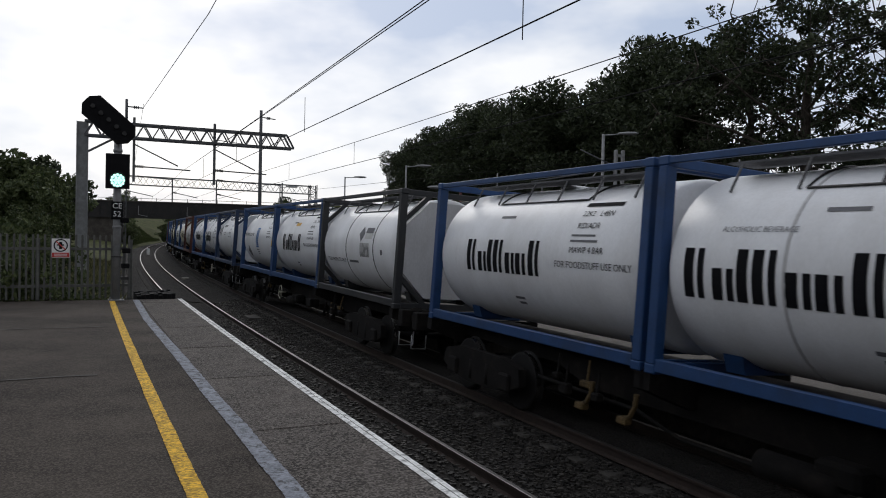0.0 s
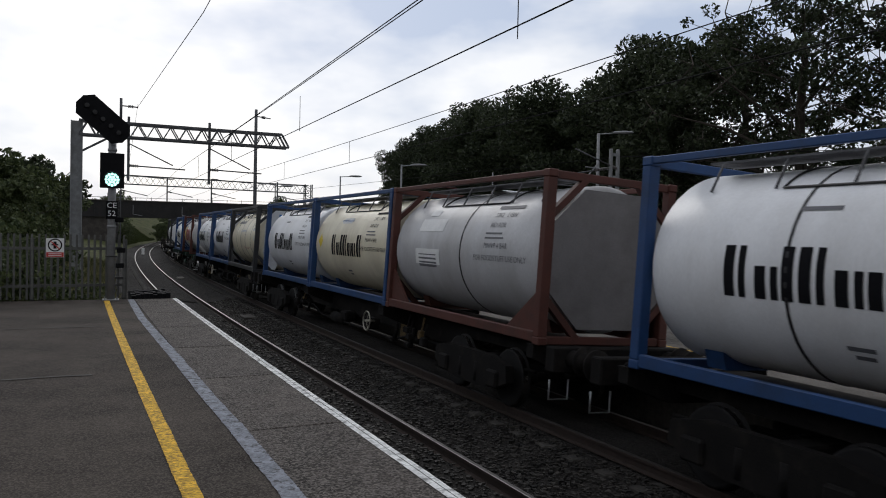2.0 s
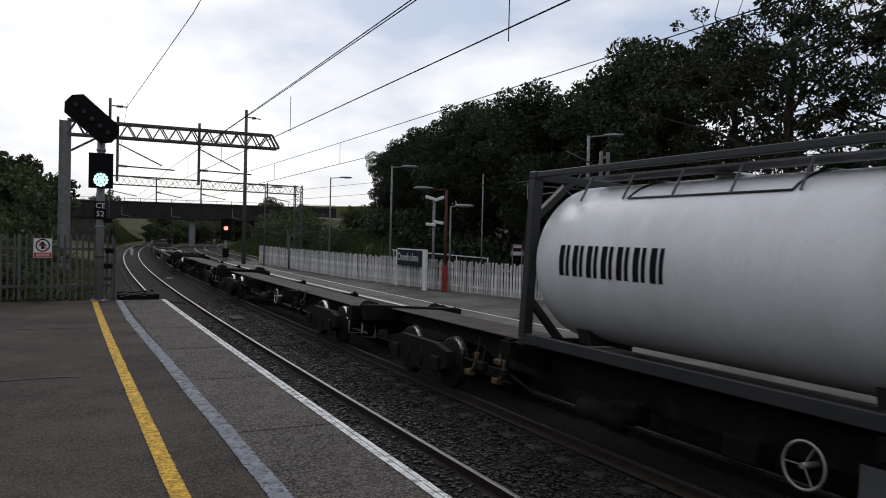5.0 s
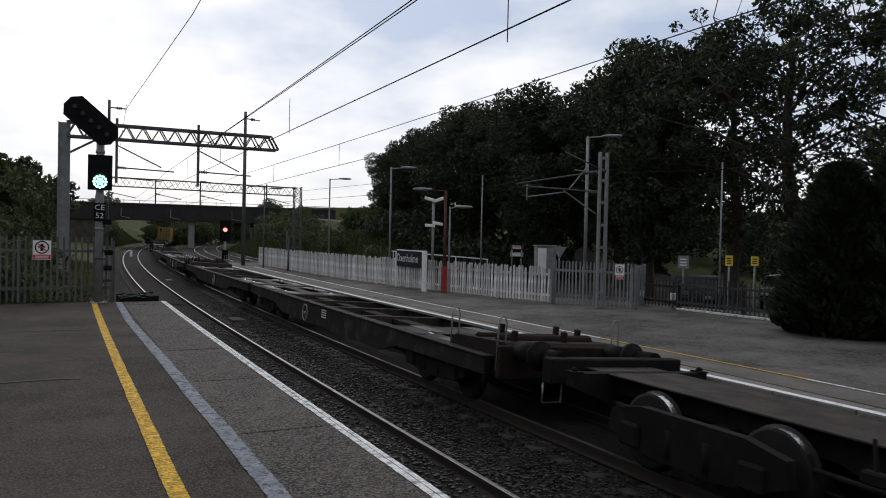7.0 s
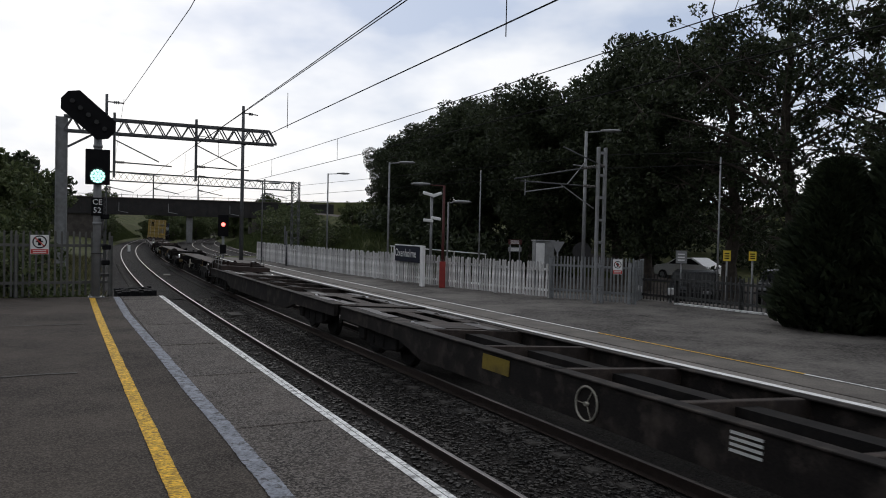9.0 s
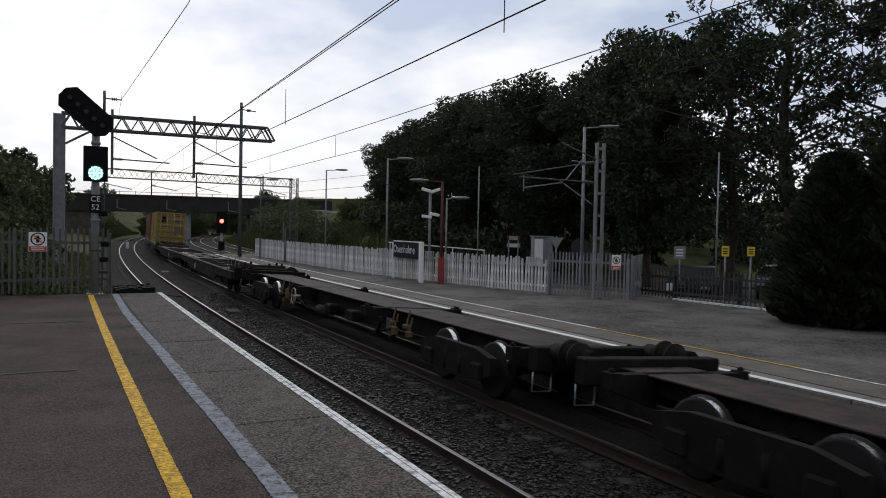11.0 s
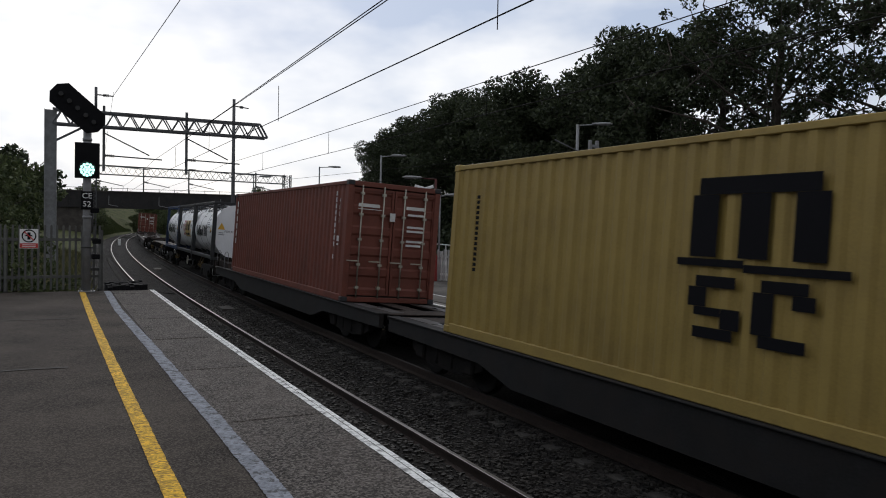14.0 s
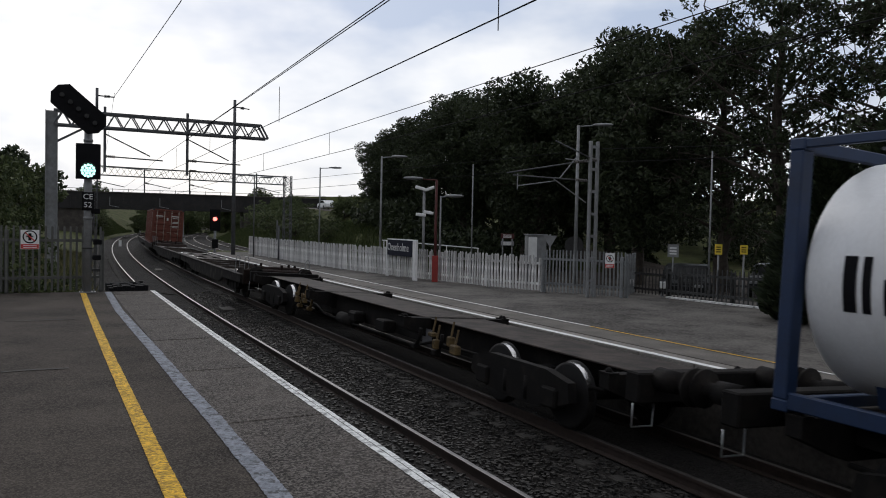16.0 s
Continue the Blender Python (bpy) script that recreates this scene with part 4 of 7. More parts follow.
lamp_post((-2.72, 32.6, FAR), 5.0, [(0.85, 4.98)], GALV, "grey station lamp post behind the white fence")
lamp_post((-7.0, 42.5, FAR), 5.2, [(0.95, 5.2)], GALV, "grey station lamp post behind the white fence")
lamp_post((-11.2, 44.5, FAR), 4.8, [(-0.8, 4.8), (0.8, 4.7)], OLE_STEEL, "far station lamp post near the bridge", 0.04)
lamp_post((4.75, 27.0, FAR), 5.72, [(0.95, 5.72)], GALV, "grey street lamp behind the lattice mast", 0.07)
lamp_post((-0.28, 27.3, FAR), 3.70, [(-0.95, 3.72)], MAROON, "maroon platform lamp post with a bright red base", 0.06, 0.95)
lamp_post((-0.12, 28.3, FAR), 3.15, [(0.6, 3.15)], GALV, "slim grey platform lamp beside the maroon post", 0.04)
lamp_post((1.4, 37.0, LOT), 5.88, [], GALV, "slim grey pole in the car park", 0.04)
lamp_post((9.2, 26.0, LOT), 5.58, [], GALV, "slim grey pole in the car park", 0.036)
lamp_post((-10.2, 46.2, FAR), 2.2, [], OLE_STEEL, "short dark post on the far platform", 0.05)
lamp_post((-9.0, 41.2, FAR), 1.9, [], OLE_STEEL, "short dark post on the far platform", 0.05)

cctv = thing("camera_pole", "grey pole with white surveillance cameras", "camera pole", facing((-0.78, 29.6, FAR)))
bm = bmesh.new()
tube(bm, (0, 0, 0), (0, 0, 3.42), 0.055, 10)
part("pole", bm, GALV, cctv)
for x, z, a in ((-0.16, 3.5, 15), (0.2, 3.48, -20), (0.18, 2.55, 10), (-0.12, 2.46, 5)):
    bm = bmesh.new()
    box(bm, -0.2, 0.2, -0.07, 0.07, -0.06, 0.06, pose(x, -0.05, z, 0, a, 0), bev=0.02)
    part("camera_housing", bm, WHITE_PAINT, cctv)

sgn = thing("station_sign", "station name board reading Oxenholme on white posts", "sign", Matrix.Translation((-1.62, 28.9, FAR)) @ Matrix.Rotation(math.atan2(27.75 - 30.2, -1.0 + 2.2), 4, "Z"))
SL = math.hypot(2.45, 1.2)
for x, w in ((-SL / 2, 0.09), (SL / 2, 0.28)):
    bm = bmesh.new()
    box(bm, x - w / 2, x + w / 2, -0.05, 0.05, 0, 1.42 if w < 0.2 else 1.5, bev=0.01)
    part("post", bm, WHITE_PAINT, sgn)
bm = bmesh.new()
box(bm, -SL / 2 + 0.06, SL / 2 - 0.12, -0.03, 0.03, 0.85, 1.46, bev=0.006)
part("board", bm, SIGN_BLUE, sgn, "dark blue name board")
bm = bmesh.new()
box(bm, -SL / 2 + 0.04, SL / 2 - 0.1, -0.035, 0.035, 1.461, 1.50)
part("top_trim", bm, WHITE_PAINT, sgn)
flat_text("Oxenholme", 0.44, pose(-0.22, -0.036, 1.17), WHITE_PAINT, sgn)


def post_sign(p, w, h, z, mat, label, r=0.03, two=False):
    p, z = (p[0], p[1], LOT), z - 0.2 - LOT
    t = thing("sign_post", label, "sign", facing(p))
    bm = bmesh.new()
    for x in ((-w * .35, w * .35) if two else (0,)):
        tube(bm, (x, 0, 0), (x, 0, z + h / 2), r, 8)
    part("post", bm, GALV, t)
    bm = bmesh.new()
    plate(bm, w, h, 0.02)
    for v in bm.verts:
        v.co += Vector((0, -r - 0.012, z))
    part("plate", bm, mat, t)
    bm = bmesh.new()
    for k in (0.22, -0.02, -0.24):
        box(bm, -w * 0.32, w * 0.3, -r - 0.026, -r - 0.0235, z + h * k - h * .05, z + h * k + h * .05)
    part("writing", bm, BLACK if mat in (YELLOW_PAINT, WHITE_PAINT) else WHITE_PAINT, t)
    return t


post_sign((9.0, 24.6, -0.2), 0.23, 0.34, 1.55, YELLOW_PAINT, "small yellow sign on a post by the car park")
post_sign((9.75, 24.4, -0.2), 0.23, 0.30, 1.56, YELLOW_PAINT, "small yellow sign on a post by the car park")
post_sign((10.9, 24.8, -0.2), 0.32, 0.2, 1.58, GALV, "small grey sign on a post by the car park")
post_sign((9.05, 29.6, -0.2), 0.42, 0.5, 1.35, GALV, "grey sign board at the car park")
post_sign((2.9, 34.0, -0.2), 0.6, 0.22, 1.75, MAROON, "dull red notice board behind the white fence", two=True)
post_sign((2.9, 34.0, -0.2), 0.6, 0.2, 1.42, GALV, "grey notice board behind the white fence", two=True)
cabinet = thing("relay_cabinet", "pale grey equipment cabinet on legs behind the white fence", "cabinet", facing((4.05, 33.0, LOT), 18))
bm = bmesh.new()
box(bm, -0.42, 0.42, -0.25, 0.25, 1.28, 2.50, bev=0.02)
part("body", bm, GALV, cabinet)
for x in (-0.21, 0.21):
    bm = bmesh.new()
    box(bm, x - 0.195, x + 0.195, -0.27, -0.252, 1.34, 2.42, bev=0.006)
    part("door", bm, WHITE_PAINT if x < 0 else GALV, cabinet)
bm = bmesh.new()
box(bm, -0.46, 0.46, -0.30, 0.30, 2.50, 2.55, bev=0.01)
part("roof", bm, GALV, cabinet)
for x in (-0.36, 0.36):
    bm = bmesh.new()
    box(bm, x - 0.04, x + 0.04, -0.2, 0.2, -0.3, 1.28)
    part("leg", bm, OLE_STEEL, cabinet)
tri = thing("give_way_sign", "triangular give-way road sign seen behind the fence", "sign", facing((4.16, 29.3, -0.2)))
bm = bmesh.new()
tube(bm, (0, 0, -0.75), (0, 0, 1.9), 0.03, 8)
part("post", bm, GALV, tri)
bm = bmesh.new()
prism(bm, [(-0.27, 0.2), (0.27, 0.2), (0, -0.28)], 0.03, 0.045, Matrix.Translation((0, 0, 1.65)) @ Matrix.Rotation(radians(90), 4, "X"))
part("plate", bm, GALV, tri)
for p in ((5.98, 23.9, FAR), (6.75, 23.05, FAR)):
    t = thing("bollard_box", "small white box on a short post by the railing", "post", facing(p))
    bm = bmesh.new()
    box(bm, -0.05, 0.05, -0.04, 0.04, 0, 0.3)
    part("post", bm, GALV, t)
    bm = bmesh.new()
    box(bm, -0.1, 0.1, -0.07, 0.07, 0.24, 0.46, bev=0.02)
    part("box", bm, WHITE_PAINT, t)
disc = thing("road_sign", "dark back of a round road sign behind the fence", "sign", facing((4.80, 27.6, LOT)))
bm = bmesh.new()
tube(bm, (0, 0, 0), (0, 0, 2.35), 0.035, 8)
part("post", bm, GALV, disc)
bm = bmesh.new()
tube(bm, (0, -0.06, 2.2), (0, -0.04, 2.2), 0.34, 20)
part("plate", bm, DARK_STEEL, disc)
rail_t = thing("handrail", "pale metal handrail on the bank behind the fence", "handrail")
bm = bmesh.new()
tube(bm, (-3.4, 42, 1.1), (2.0, 42, 0.75), 0.03, 6)
part("rail", bm, WHITE_PAINT, rail_t)
for k in range(4):
    bm = bmesh.new()
    x = -3.3 + k * 1.75
    tube(bm, (x, 42, -0.3), (x, 42, 1.08 - 0.065 * (x + 3.4)), 0.025, 6)
    part("post", bm, WHITE_PAINT, rail_t)


# ---------- cars ----------
def car(m, paint, label):
    t = thing("parked_car", label, "car", m)
    bm = bmesh.new()
    side = [(-2.1, 0.35), (-2.15, 0.75), (-2.0, 0.92), (-1.0, 1.0), (-0.35, 1.42), (0.9, 1.46), (1.75, 1.02), (2.1, 0.9), (2.15, 0.4), (1.9, 0.28), (-1.9, 0.28)]
    prism(bm, side, -0.85, 0.85, Matrix.Rotation(radians(90), 4, "X"))
    bmesh.ops.bevel(bm, geom=list(bm.edges), offset=0.06, segments=2, affect="EDGES")
    part("body", bm, paint, t)
    for y in (-0.856, 0.856):
        bm = bmesh.new()
        prism(bm, [(-0.88, 1.02), (-0.32, 1.36), (0.85, 1.39), (1.5, 1.04)], min(y, y * 0.99), max(y, y * 0.99), Matrix.Rotation(radians(90), 4, "X"))
        part("side_window", bm, DARK_GLASS, t)
        for x in (-1.3, 1.32):
            bm = bmesh.new()
            lathe(bm, [(y - 0.09, 0.28), (y - 0.08, 0.31), (y + 0.02, 0.31), (y + 0.03, 0.28)], 16, "Y")
            for v in bm.verts:
                v.co += Vector((x, 0, 0.31))
            w = part("wheel", bm, RUBBER, t)
            bm = bmesh.new()
            e = y + (0.036 if y > 0 else -0.1)
            lathe(bm, [(e - 0.004, 0.18), (e + 0.004, 0.17)], 14, "Y")
            for v in bm.verts:
                v.co += Vector((x, 0, 0.31))
            part("hubcap", bm, GALV, w)
    for y in (-0.6, 0.6):
        bm = bmesh.new()
        box(bm, -2.17, -2.12, y - 0.16, y + 0.16, 0.66, 0.78, bev=0.02)
        part("headlight", bm, GALV, t)
    return t


car(Matrix.Translation((10.0, 30.8, LOT)) @ Matrix.Rotation(radians(68), 4, "Z"), CAR_PAINT, "dark parked car behind the car park railing")
car(Matrix.Translation((14.6, 33.0, LOT)) @ Matrix.Rotation(radians(60), 4, "Z"), CAR_PAINT, "dark parked car under the trees")
# the white car that drives up the road behind the trees and along the bank
DRIVE = [(0, 88, 20, -1.6), (7.5, 27.0, 36.5, -1.3), (8.2, 21.5, 42.5, -1.1), (8.7, 17.7, 46.5, -0.95), (9.2, 13.9, 50.5, -0.65), (10.5, 6.6, 66, 1.0), (12, -1.8, 83.5, 2.5),
         (13, -7.3, 95, 3.1), (14.2, -12.2, 106.5, 3.7), (15.5, -16.8, 118.5, 4.2), (16, -19.2, 123, 4.4)]
ROAD = [(120, 2, -1.6)] + [q[1:] for q in DRIVE] + [(-27, 135, 5.0)]
road_way = []
for i in range(len(ROAD) - 1):
    for k in range(5):
        road_way.append(Vector(ROAD[i]).lerp(Vector(ROAD[i + 1]), k / 5))
bm, bm2 = bmesh.new(), bmesh.new()
rows, banks = [], []
for i, q in enumerate(road_way):
    d = road_way[min(i + 1, len(road_way) - 1)] - road_way[max(i - 1, 0)]
    n = Vector((d.y, -d.x, 0)).normalized()
    rows.append([q + n * w for w in (-2.8, 0, 2.8)])
    banks.append([q + n * w + Vector((0, 0, dz)) for w, dz in ((-7.5, -3.2), (-2.9, -0.02), (0, -0.06), (2.9, -0.02), (7.5, -3.2))])
sheet(bm, rows)
sheet(bm2, banks)
tagged(part("road", bm, ASPHALT), "narrow asphalt road climbing the bank behind the station", "road", kind="structure")
tagged(part("road_bank", bm2, GROUND), "grassy bank that carries the road", "bank", kind="structure")
white_car = car(Matrix.Identity(4), WHITE_PAINT, "white saloon car driving up the road")

# ---------- road bridge ----------
BS = 150.0
bridge = thing("road_bridge", "dark steel girder road bridge on masonry abutments over the railway", "bridge", frame_at(BS, 0, 0), kind="structure")
bm = bmesh.new()
box(bm, 0, 0.5, -40, 16, 4.05, 6.9)
box(bm, 8.5, 9, -40, 16, 4.05, 6.9)
box(bm, 0.5, 8.5, -40, 16, 4.9, 5.2)
box(bm, -0.18, 0.6, -40, 16, 3.98, 4.1)
part("girder", bm, BRIDGE_STEEL, bridge)
bm = bmesh.new()
box(bm, -0.2, 0.7, -40, 16, 6.9, 7.12, bev=0.03)
part("coping", bm, MASONRY, bridge, "pale stone coping on the girder")
for k in range(25):
    bm = bmesh.new()
    box(bm, -0.12, 0, -32 + k * 2 - 0.08, -32 + k * 2 + 0.08, 4.1, 6.88)
    part("stiffener", bm, BRIDGE_STEEL, bridge)
bm = bmesh.new()
beam(bm, (0.2, -40, 7.6), (0.2, 16, 7.6), 0.07, 0.08)
part("parapet_rail", bm, GALV, bridge)
for k in range(19):
    bm = bmesh.new()
    beam(bm, (0.2, -36 + k * 2.7, 7.1), (0.2, -36 + k * 2.7, 7.75), 0.1, 0.1)
    part("parapet_post", bm, GALV, bridge)
for y0, y1 in ((2.7, 16), (-40, -24.2)):
    bm = bmesh.new()
    box(bm, 0.3, 9, y0, y1, -1.3, 4.05)
    part("abutment", bm, MASONRY, bridge)
for x in (1.5, 4.5, 7.5):
    bm = bmesh.new()
    box(bm, x - .4, x + .4, -13.3, -12.2, -1.3, 4.05, bev=0.05)
    part("pier", bm, GALV, bridge)
for y in (-0.5, -9.0, -20.0):
    bm = bmesh.new()
    tube(bm, (-0.4, y, 4.6), (-0.9, y - 1.6, 4.3), 0.05, 6)
    tube(bm, (-0.1, y, 6.2), (-0.4, y, 4.6), 0.05, 6)
    part("wire_bracket", bm, GALV, bridge)


# ---------- trees ----------
def leaf_cloud(centres, radii, count, size, r, flat=0.8):
    """Many small folded leaves spread over the shells of clumps."""
    vs, fs = [], []
    cs, rs = np.array(centres), np.array(radii)
    pick = r.choice(len(cs), count, p=rs ** 2 / (rs ** 2).sum())
    d = r.normal(size=(count, 3))
    d /= np.linalg.norm(d, axis=1)[:, None]
    dist = (0.45 + 0.6 * r.random(count) ** 0.6)[:, None]
    p = cs[pick] + d * rs[pick][:, None] * dist * np.array([1, 1, flat])
    a, b = r.normal(size=(count, 3)), r.normal(size=(count, 3))
    a /= np.linalg.norm(a, axis=1)[:, None]
    b -= (a * b).sum(1)[:, None] * a
    b /= np.linalg.norm(b, axis=1)[:, None]
    k = size * (0.6 + 0.8 * r.random(count))[:, None]
    c = np.cross(a, b) * k * 0.25
    q = np.stack((p - a * k, p + b * k * 0.55 + c, p + a * k, p - b * k * 0.55 + c), 1).reshape(-1, 3)
    return q, [(4 * i, 4 * i + 1, 4 * i + 2, 4 * i + 3) for i in range(count)]


def broad_tree(seed, height, spread, leaves, leaf, mat, low=0.25, tuft=None):
    """Meshes of a broad-leaved tree: tapered trunk with limbs, and a crown of clumps."""
    r = np.random.default_rng(seed)
    bm = bmesh.new()
    lean = Vector((r.normal() * 0.03, r.normal() * 0.03, 1))
    nodes = [Vector((0, 0, -0.4))]
    for k in range(1, 7):
        nodes.append(Vector((lean.x * k * height * .14 + r.normal() * 0.12, lean.y * k * height * .14 + r.normal() * 0.12, height * 0.82 * k / 6)))
    rad = lambda f: (0.030 * height) * (1 - f) ** 0.8 * 0.75 + 0.03
    for k in range(6):
        tube(bm, nodes[k], nodes[k + 1], rad(k / 6) * (1.35 if k == 0 else 1), 9, rad((k + 1) / 6), caps=False)
    centres, radii = [], []
    for i in range(26):
        f = low + (0.97 - low) * (i / 25) ** 0.9
        at = nodes[min(5, int(f * 6))].lerp(nodes[min(6, int(f * 6) + 1)], f * 6 - int(f * 6)) if f < 1 else nodes[6]
        shape = math.sin(math.pi * min(1, (f - low) / (1.06 - low)) ** 0.75) * 0.85 + 0.3
        ang = i * 2.4 + r.random()
        ln = spread * shape * (0.55 + 0.5 * r.random())
        mid = at + Vector((math.cos(ang) * ln * .55, math.sin(ang) * ln * .55, ln * 0.28))
        tip = at + Vector((math.cos(ang) * ln, math.sin(ang) * ln, ln * (0.30 + 0.25 * r.random())))
        tube(bm, at, mid, rad(f) * 0.42, 6, rad(f) * 0.25, caps=False)
        tube(bm, mid, tip, rad(f) * 0.25, 5, 0.015, caps=False)
        for k in range(3):
            q = at.lerp(tip, 0.45 + 0.28 * k) + Vector(r.normal(size=3) * 0.35)
            if tuft is None:
                centres.append(q)
                radii.append(spread * (0.16 + 0.14 * r.random()))
                continue
            for j in range(4):      # many small tufts on twigs, with the sky between them
                w = q + Vector(r.normal(size=3) * spread * 0.17)
                tube(bm, q, w, 0.02, 4, 0.008, caps=False)
                centres.append(w)
                radii.append(spread * tuft * (0.6 + 0.8 * r.random()))
    centres.append(nodes[6])
    radii.append(spread * 0.3)
    trunk = mesh_of("trunk", bm, BARK)
    v, f = leaf_cloud([tuple(c) for c in centres], radii, leaves, leaf, r)
    return trunk, raw("crown", v.tolist(), f, mat)


def plant(meshes, m, label, category="tree", group="", name="tree"):
    t = thing(name, label, category, m, group)
    part("trunk", meshes[0], None, t)
    part("crown", meshes[1], None, t)
    return t


KINDS = [broad_tree(11 + k, 13.0, 4.3, 27000, 0.115, LEAVES, 0.24) for k in range(3)]
AIRY = [broad_tree(21 + k, 13.0, 3.9, 14000, 0.085, LEAVES, 0.22, 0.085) for k in range(3)]
TOPS = [(74.5, 29.0, .60), (69.5, 28.4, .76), (65.5, 29, .80), (61, 27, .80), (56, 30, 1.03), (50, 27, 1.01), (45, 29, 1.14), (40, 27, 1.06),
        (35, 29, 1.2), (30.5, 27, 1.13), (26, 28.5, 1.15), (21.5, 27, 1.18), (17, 28, 1.22), (12, 26.5, 1.2), (7, 28, 1.22), (1, 27, 1.22)]
for i, (s, o, k) in enumerate(TOPS):
    p = spot(s, o)
    p.z = ground_height(s, o) - 0.1
    plant(AIRY[i % 3] if s < 27 else KINDS[i % 3], Matrix.Translation(p) @ Matrix.Rotation(i * 1.9, 4, "Z") @ Matrix.Diagonal((k, k, k * (0.97 + 0.05 * math.sin(i * 3)), 1)),
          "tall dark broad-leaved tree in a row behind the station", group="row of tall trees")
BACK = broad_tree(31, 12.0, 5.0, 9000, 0.24, LEAVES, 0.08)
for i, (s, o, k) in enumerate(((62, 37, .85), (52, 38, .9), (44, 39, .85))):
    p = spot(s, o)
    p.z = ground_height(s, o) - 0.3
    plant(BACK, Matrix.Translation(p) @ Matrix.Rotation(i * 2.3, 4, "Z") @ Matrix.Diagonal((k, k, k, 1)), "dense dark tree behind the row of tall trees", group="trees behind")
# undergrowth below the row
r = np.random.default_rng(77)
cs, rs = [], []
for s in np.arange(42, 70, 1.3):
    for o in (24.2, 26.5, 30):
        q = spot(s + r.normal() * .5, o + r.normal() * .6)
        cs.append((q.x, q.y, ground_height(s, o) + 0.7 + r.random() * 1.1))
        rs.append(0.9 + r.random() * 0.8)
for s in np.arange(-6, 54, 1.5):
    for o in (47.5, 50.5):
        q = spot(s + r.normal() * .5, o + r.normal() * .8)
        cs.append((q.x, q.y, ground_height(s, o) + 0.8 + r.random() * 3.2))
        rs.append(1.3 + r.random() * 1.0)
v, f = leaf_cloud(cs, rs, 32000, 0.19, r)
tagged(part("undergrowth", raw("undergrowth", v.tolist(), f, LEAVES), None), "dark undergrowth below the row of tall trees", "undergrowth", kind="stuff")

# clipped conifers on the far platform
def conifer(seed, height, radius, count):
    r = np.random.default_rng(seed)
    bm = bmesh.new()
    tube(bm, (0, 0, -0.2), (0, 0, height * 0.93), 0.13, 8, 0.02)
    trunk = mesh_of("trunk", bm, BARK)
    f = r.random(count) ** 0.8
    ang = r.random(count) * 2 * math.pi
    lump = 0.86 + 0.16 * np.sin(ang * 5 + f * 9) * np.cos(f * 23 + ang * 2)
    prof = np.where(f < 0.12, 0.72 + f * 2.4, np.clip(1.0 - (f - 0.12) / 0.9, 0, 1) ** 0.62)
    rr = radius * prof * lump * (0.75 + 0.28 * r.random(count)) + 0.02
    p = np.column_stack((np.cos(ang) * rr, np.sin(ang) * rr, 0.05 + f * height))
    out = np.column_stack((np.cos(ang), np.sin(ang), 0.9 + 0.5 * r.random(count)))
    out += r.normal(0, 0.35, (count, 3))
    out /= np.linalg.norm(out, axis=1)[:, None]
    side = np.cross(out, r.normal(size=(count, 3)))
    side /= np.linalg.norm(side, axis=1)[:, None]
    k = (0.08 + 0.09 * r.random(count))[:, None]
    q = np.stack((p - out * k * .6, p + side * k * .4, p + out * k * 1.4, p - side * k * .4), 1).reshape(-1, 3)
    return trunk, raw("crown", q.tolist(), [(4 * i, 4 * i + 1, 4 * i + 2, 4 * i + 3) for i in range(count)], CONIFER)


CON = conifer(3, 4.6, 1.15, 24000)
for i, (x, y, k, kz) in enumerate(((8.75, 17.1, 1.32, 0.82), (10.2, 16.3, 1.46, 1.12), (11.9, 14.9, 1.4, 1.26), (12.0, 17.4, 1.3, 1.05))):
    plant(CON, Matrix.Translation((x, y, FAR - 0.02)) @ Matrix.Rotation(i * 1.3, 4, "Z") @ Matrix.Diagonal((k, k, kz, 1)), "dense dark green conifer on the far platform", "conifer", "conifers", "conifer")

# bushes and small trees near the bridge and beyond the left fence
BUSH = [broad_tree(51 + k, 5.0, 2.4, 6000, 0.14, LEAVES_PALE, 0.05) for k in range(2)]
DARKB = [broad_tree(61 + k, 5.5, 2.5, 6000, 0.15, LEAVES, 0.05) for k in range(2)]
for i, (s, o, k) in enumerate(((92, 24, .62), (99, 25, .66), (107, 26, .8), (114, 27, .78), (122, 27, .8), (96, 31, .75), (132, 29, .85), (88, 33, 1.0))):
    p = spot(s, o, ground_height(s, o) - 0.2)
    plant(BUSH[i % 2], Matrix.Translation(p) @ Matrix.Rotation(i * 1.7, 4, "Z") @ Matrix.Diagonal((k, k, k, 1)), "green bush on the bank near the bridge", "bush", "bushes on the bank", "bush")
for i, (s, o, k) in enumerate(((35, -14.5, 1.75), (41, -12.5, 1.5), (47, -14, 2.1), (55, -10.5, 1.5), (62, -12, 1.7), (70, -9, 1.4), (80, -8.5, 1.2), (88, -12, 1.7), (31, -17, 1.8),
                               (44, -19, 2.6), (58, -18, 2.6), (52, -8.5, .8), (97, -9, 1.4), (108, -9.5, 1.4), (120, -10, 1.4), (58, -4.6, 1.45), (66, -5, 1.5), (75, -5, 1.4), (52, -4.0, 1.1), (47, -3.2, .75), (85, -5.5, 1.4))):
    p = spot(s, o, ground_height(s, o) - 0.2)
    plant(BUSH[i % 2] if i % 4 else DARKB[i % 2], Matrix.Translation(p) @ Matrix.Rotation(i * 1.3, 4, "Z") @ Matrix.Diagonal((k, k, k, 1)),
          "dark green bush behind the platform-end fence", "bush", "bushes beyond the fence", "bush")
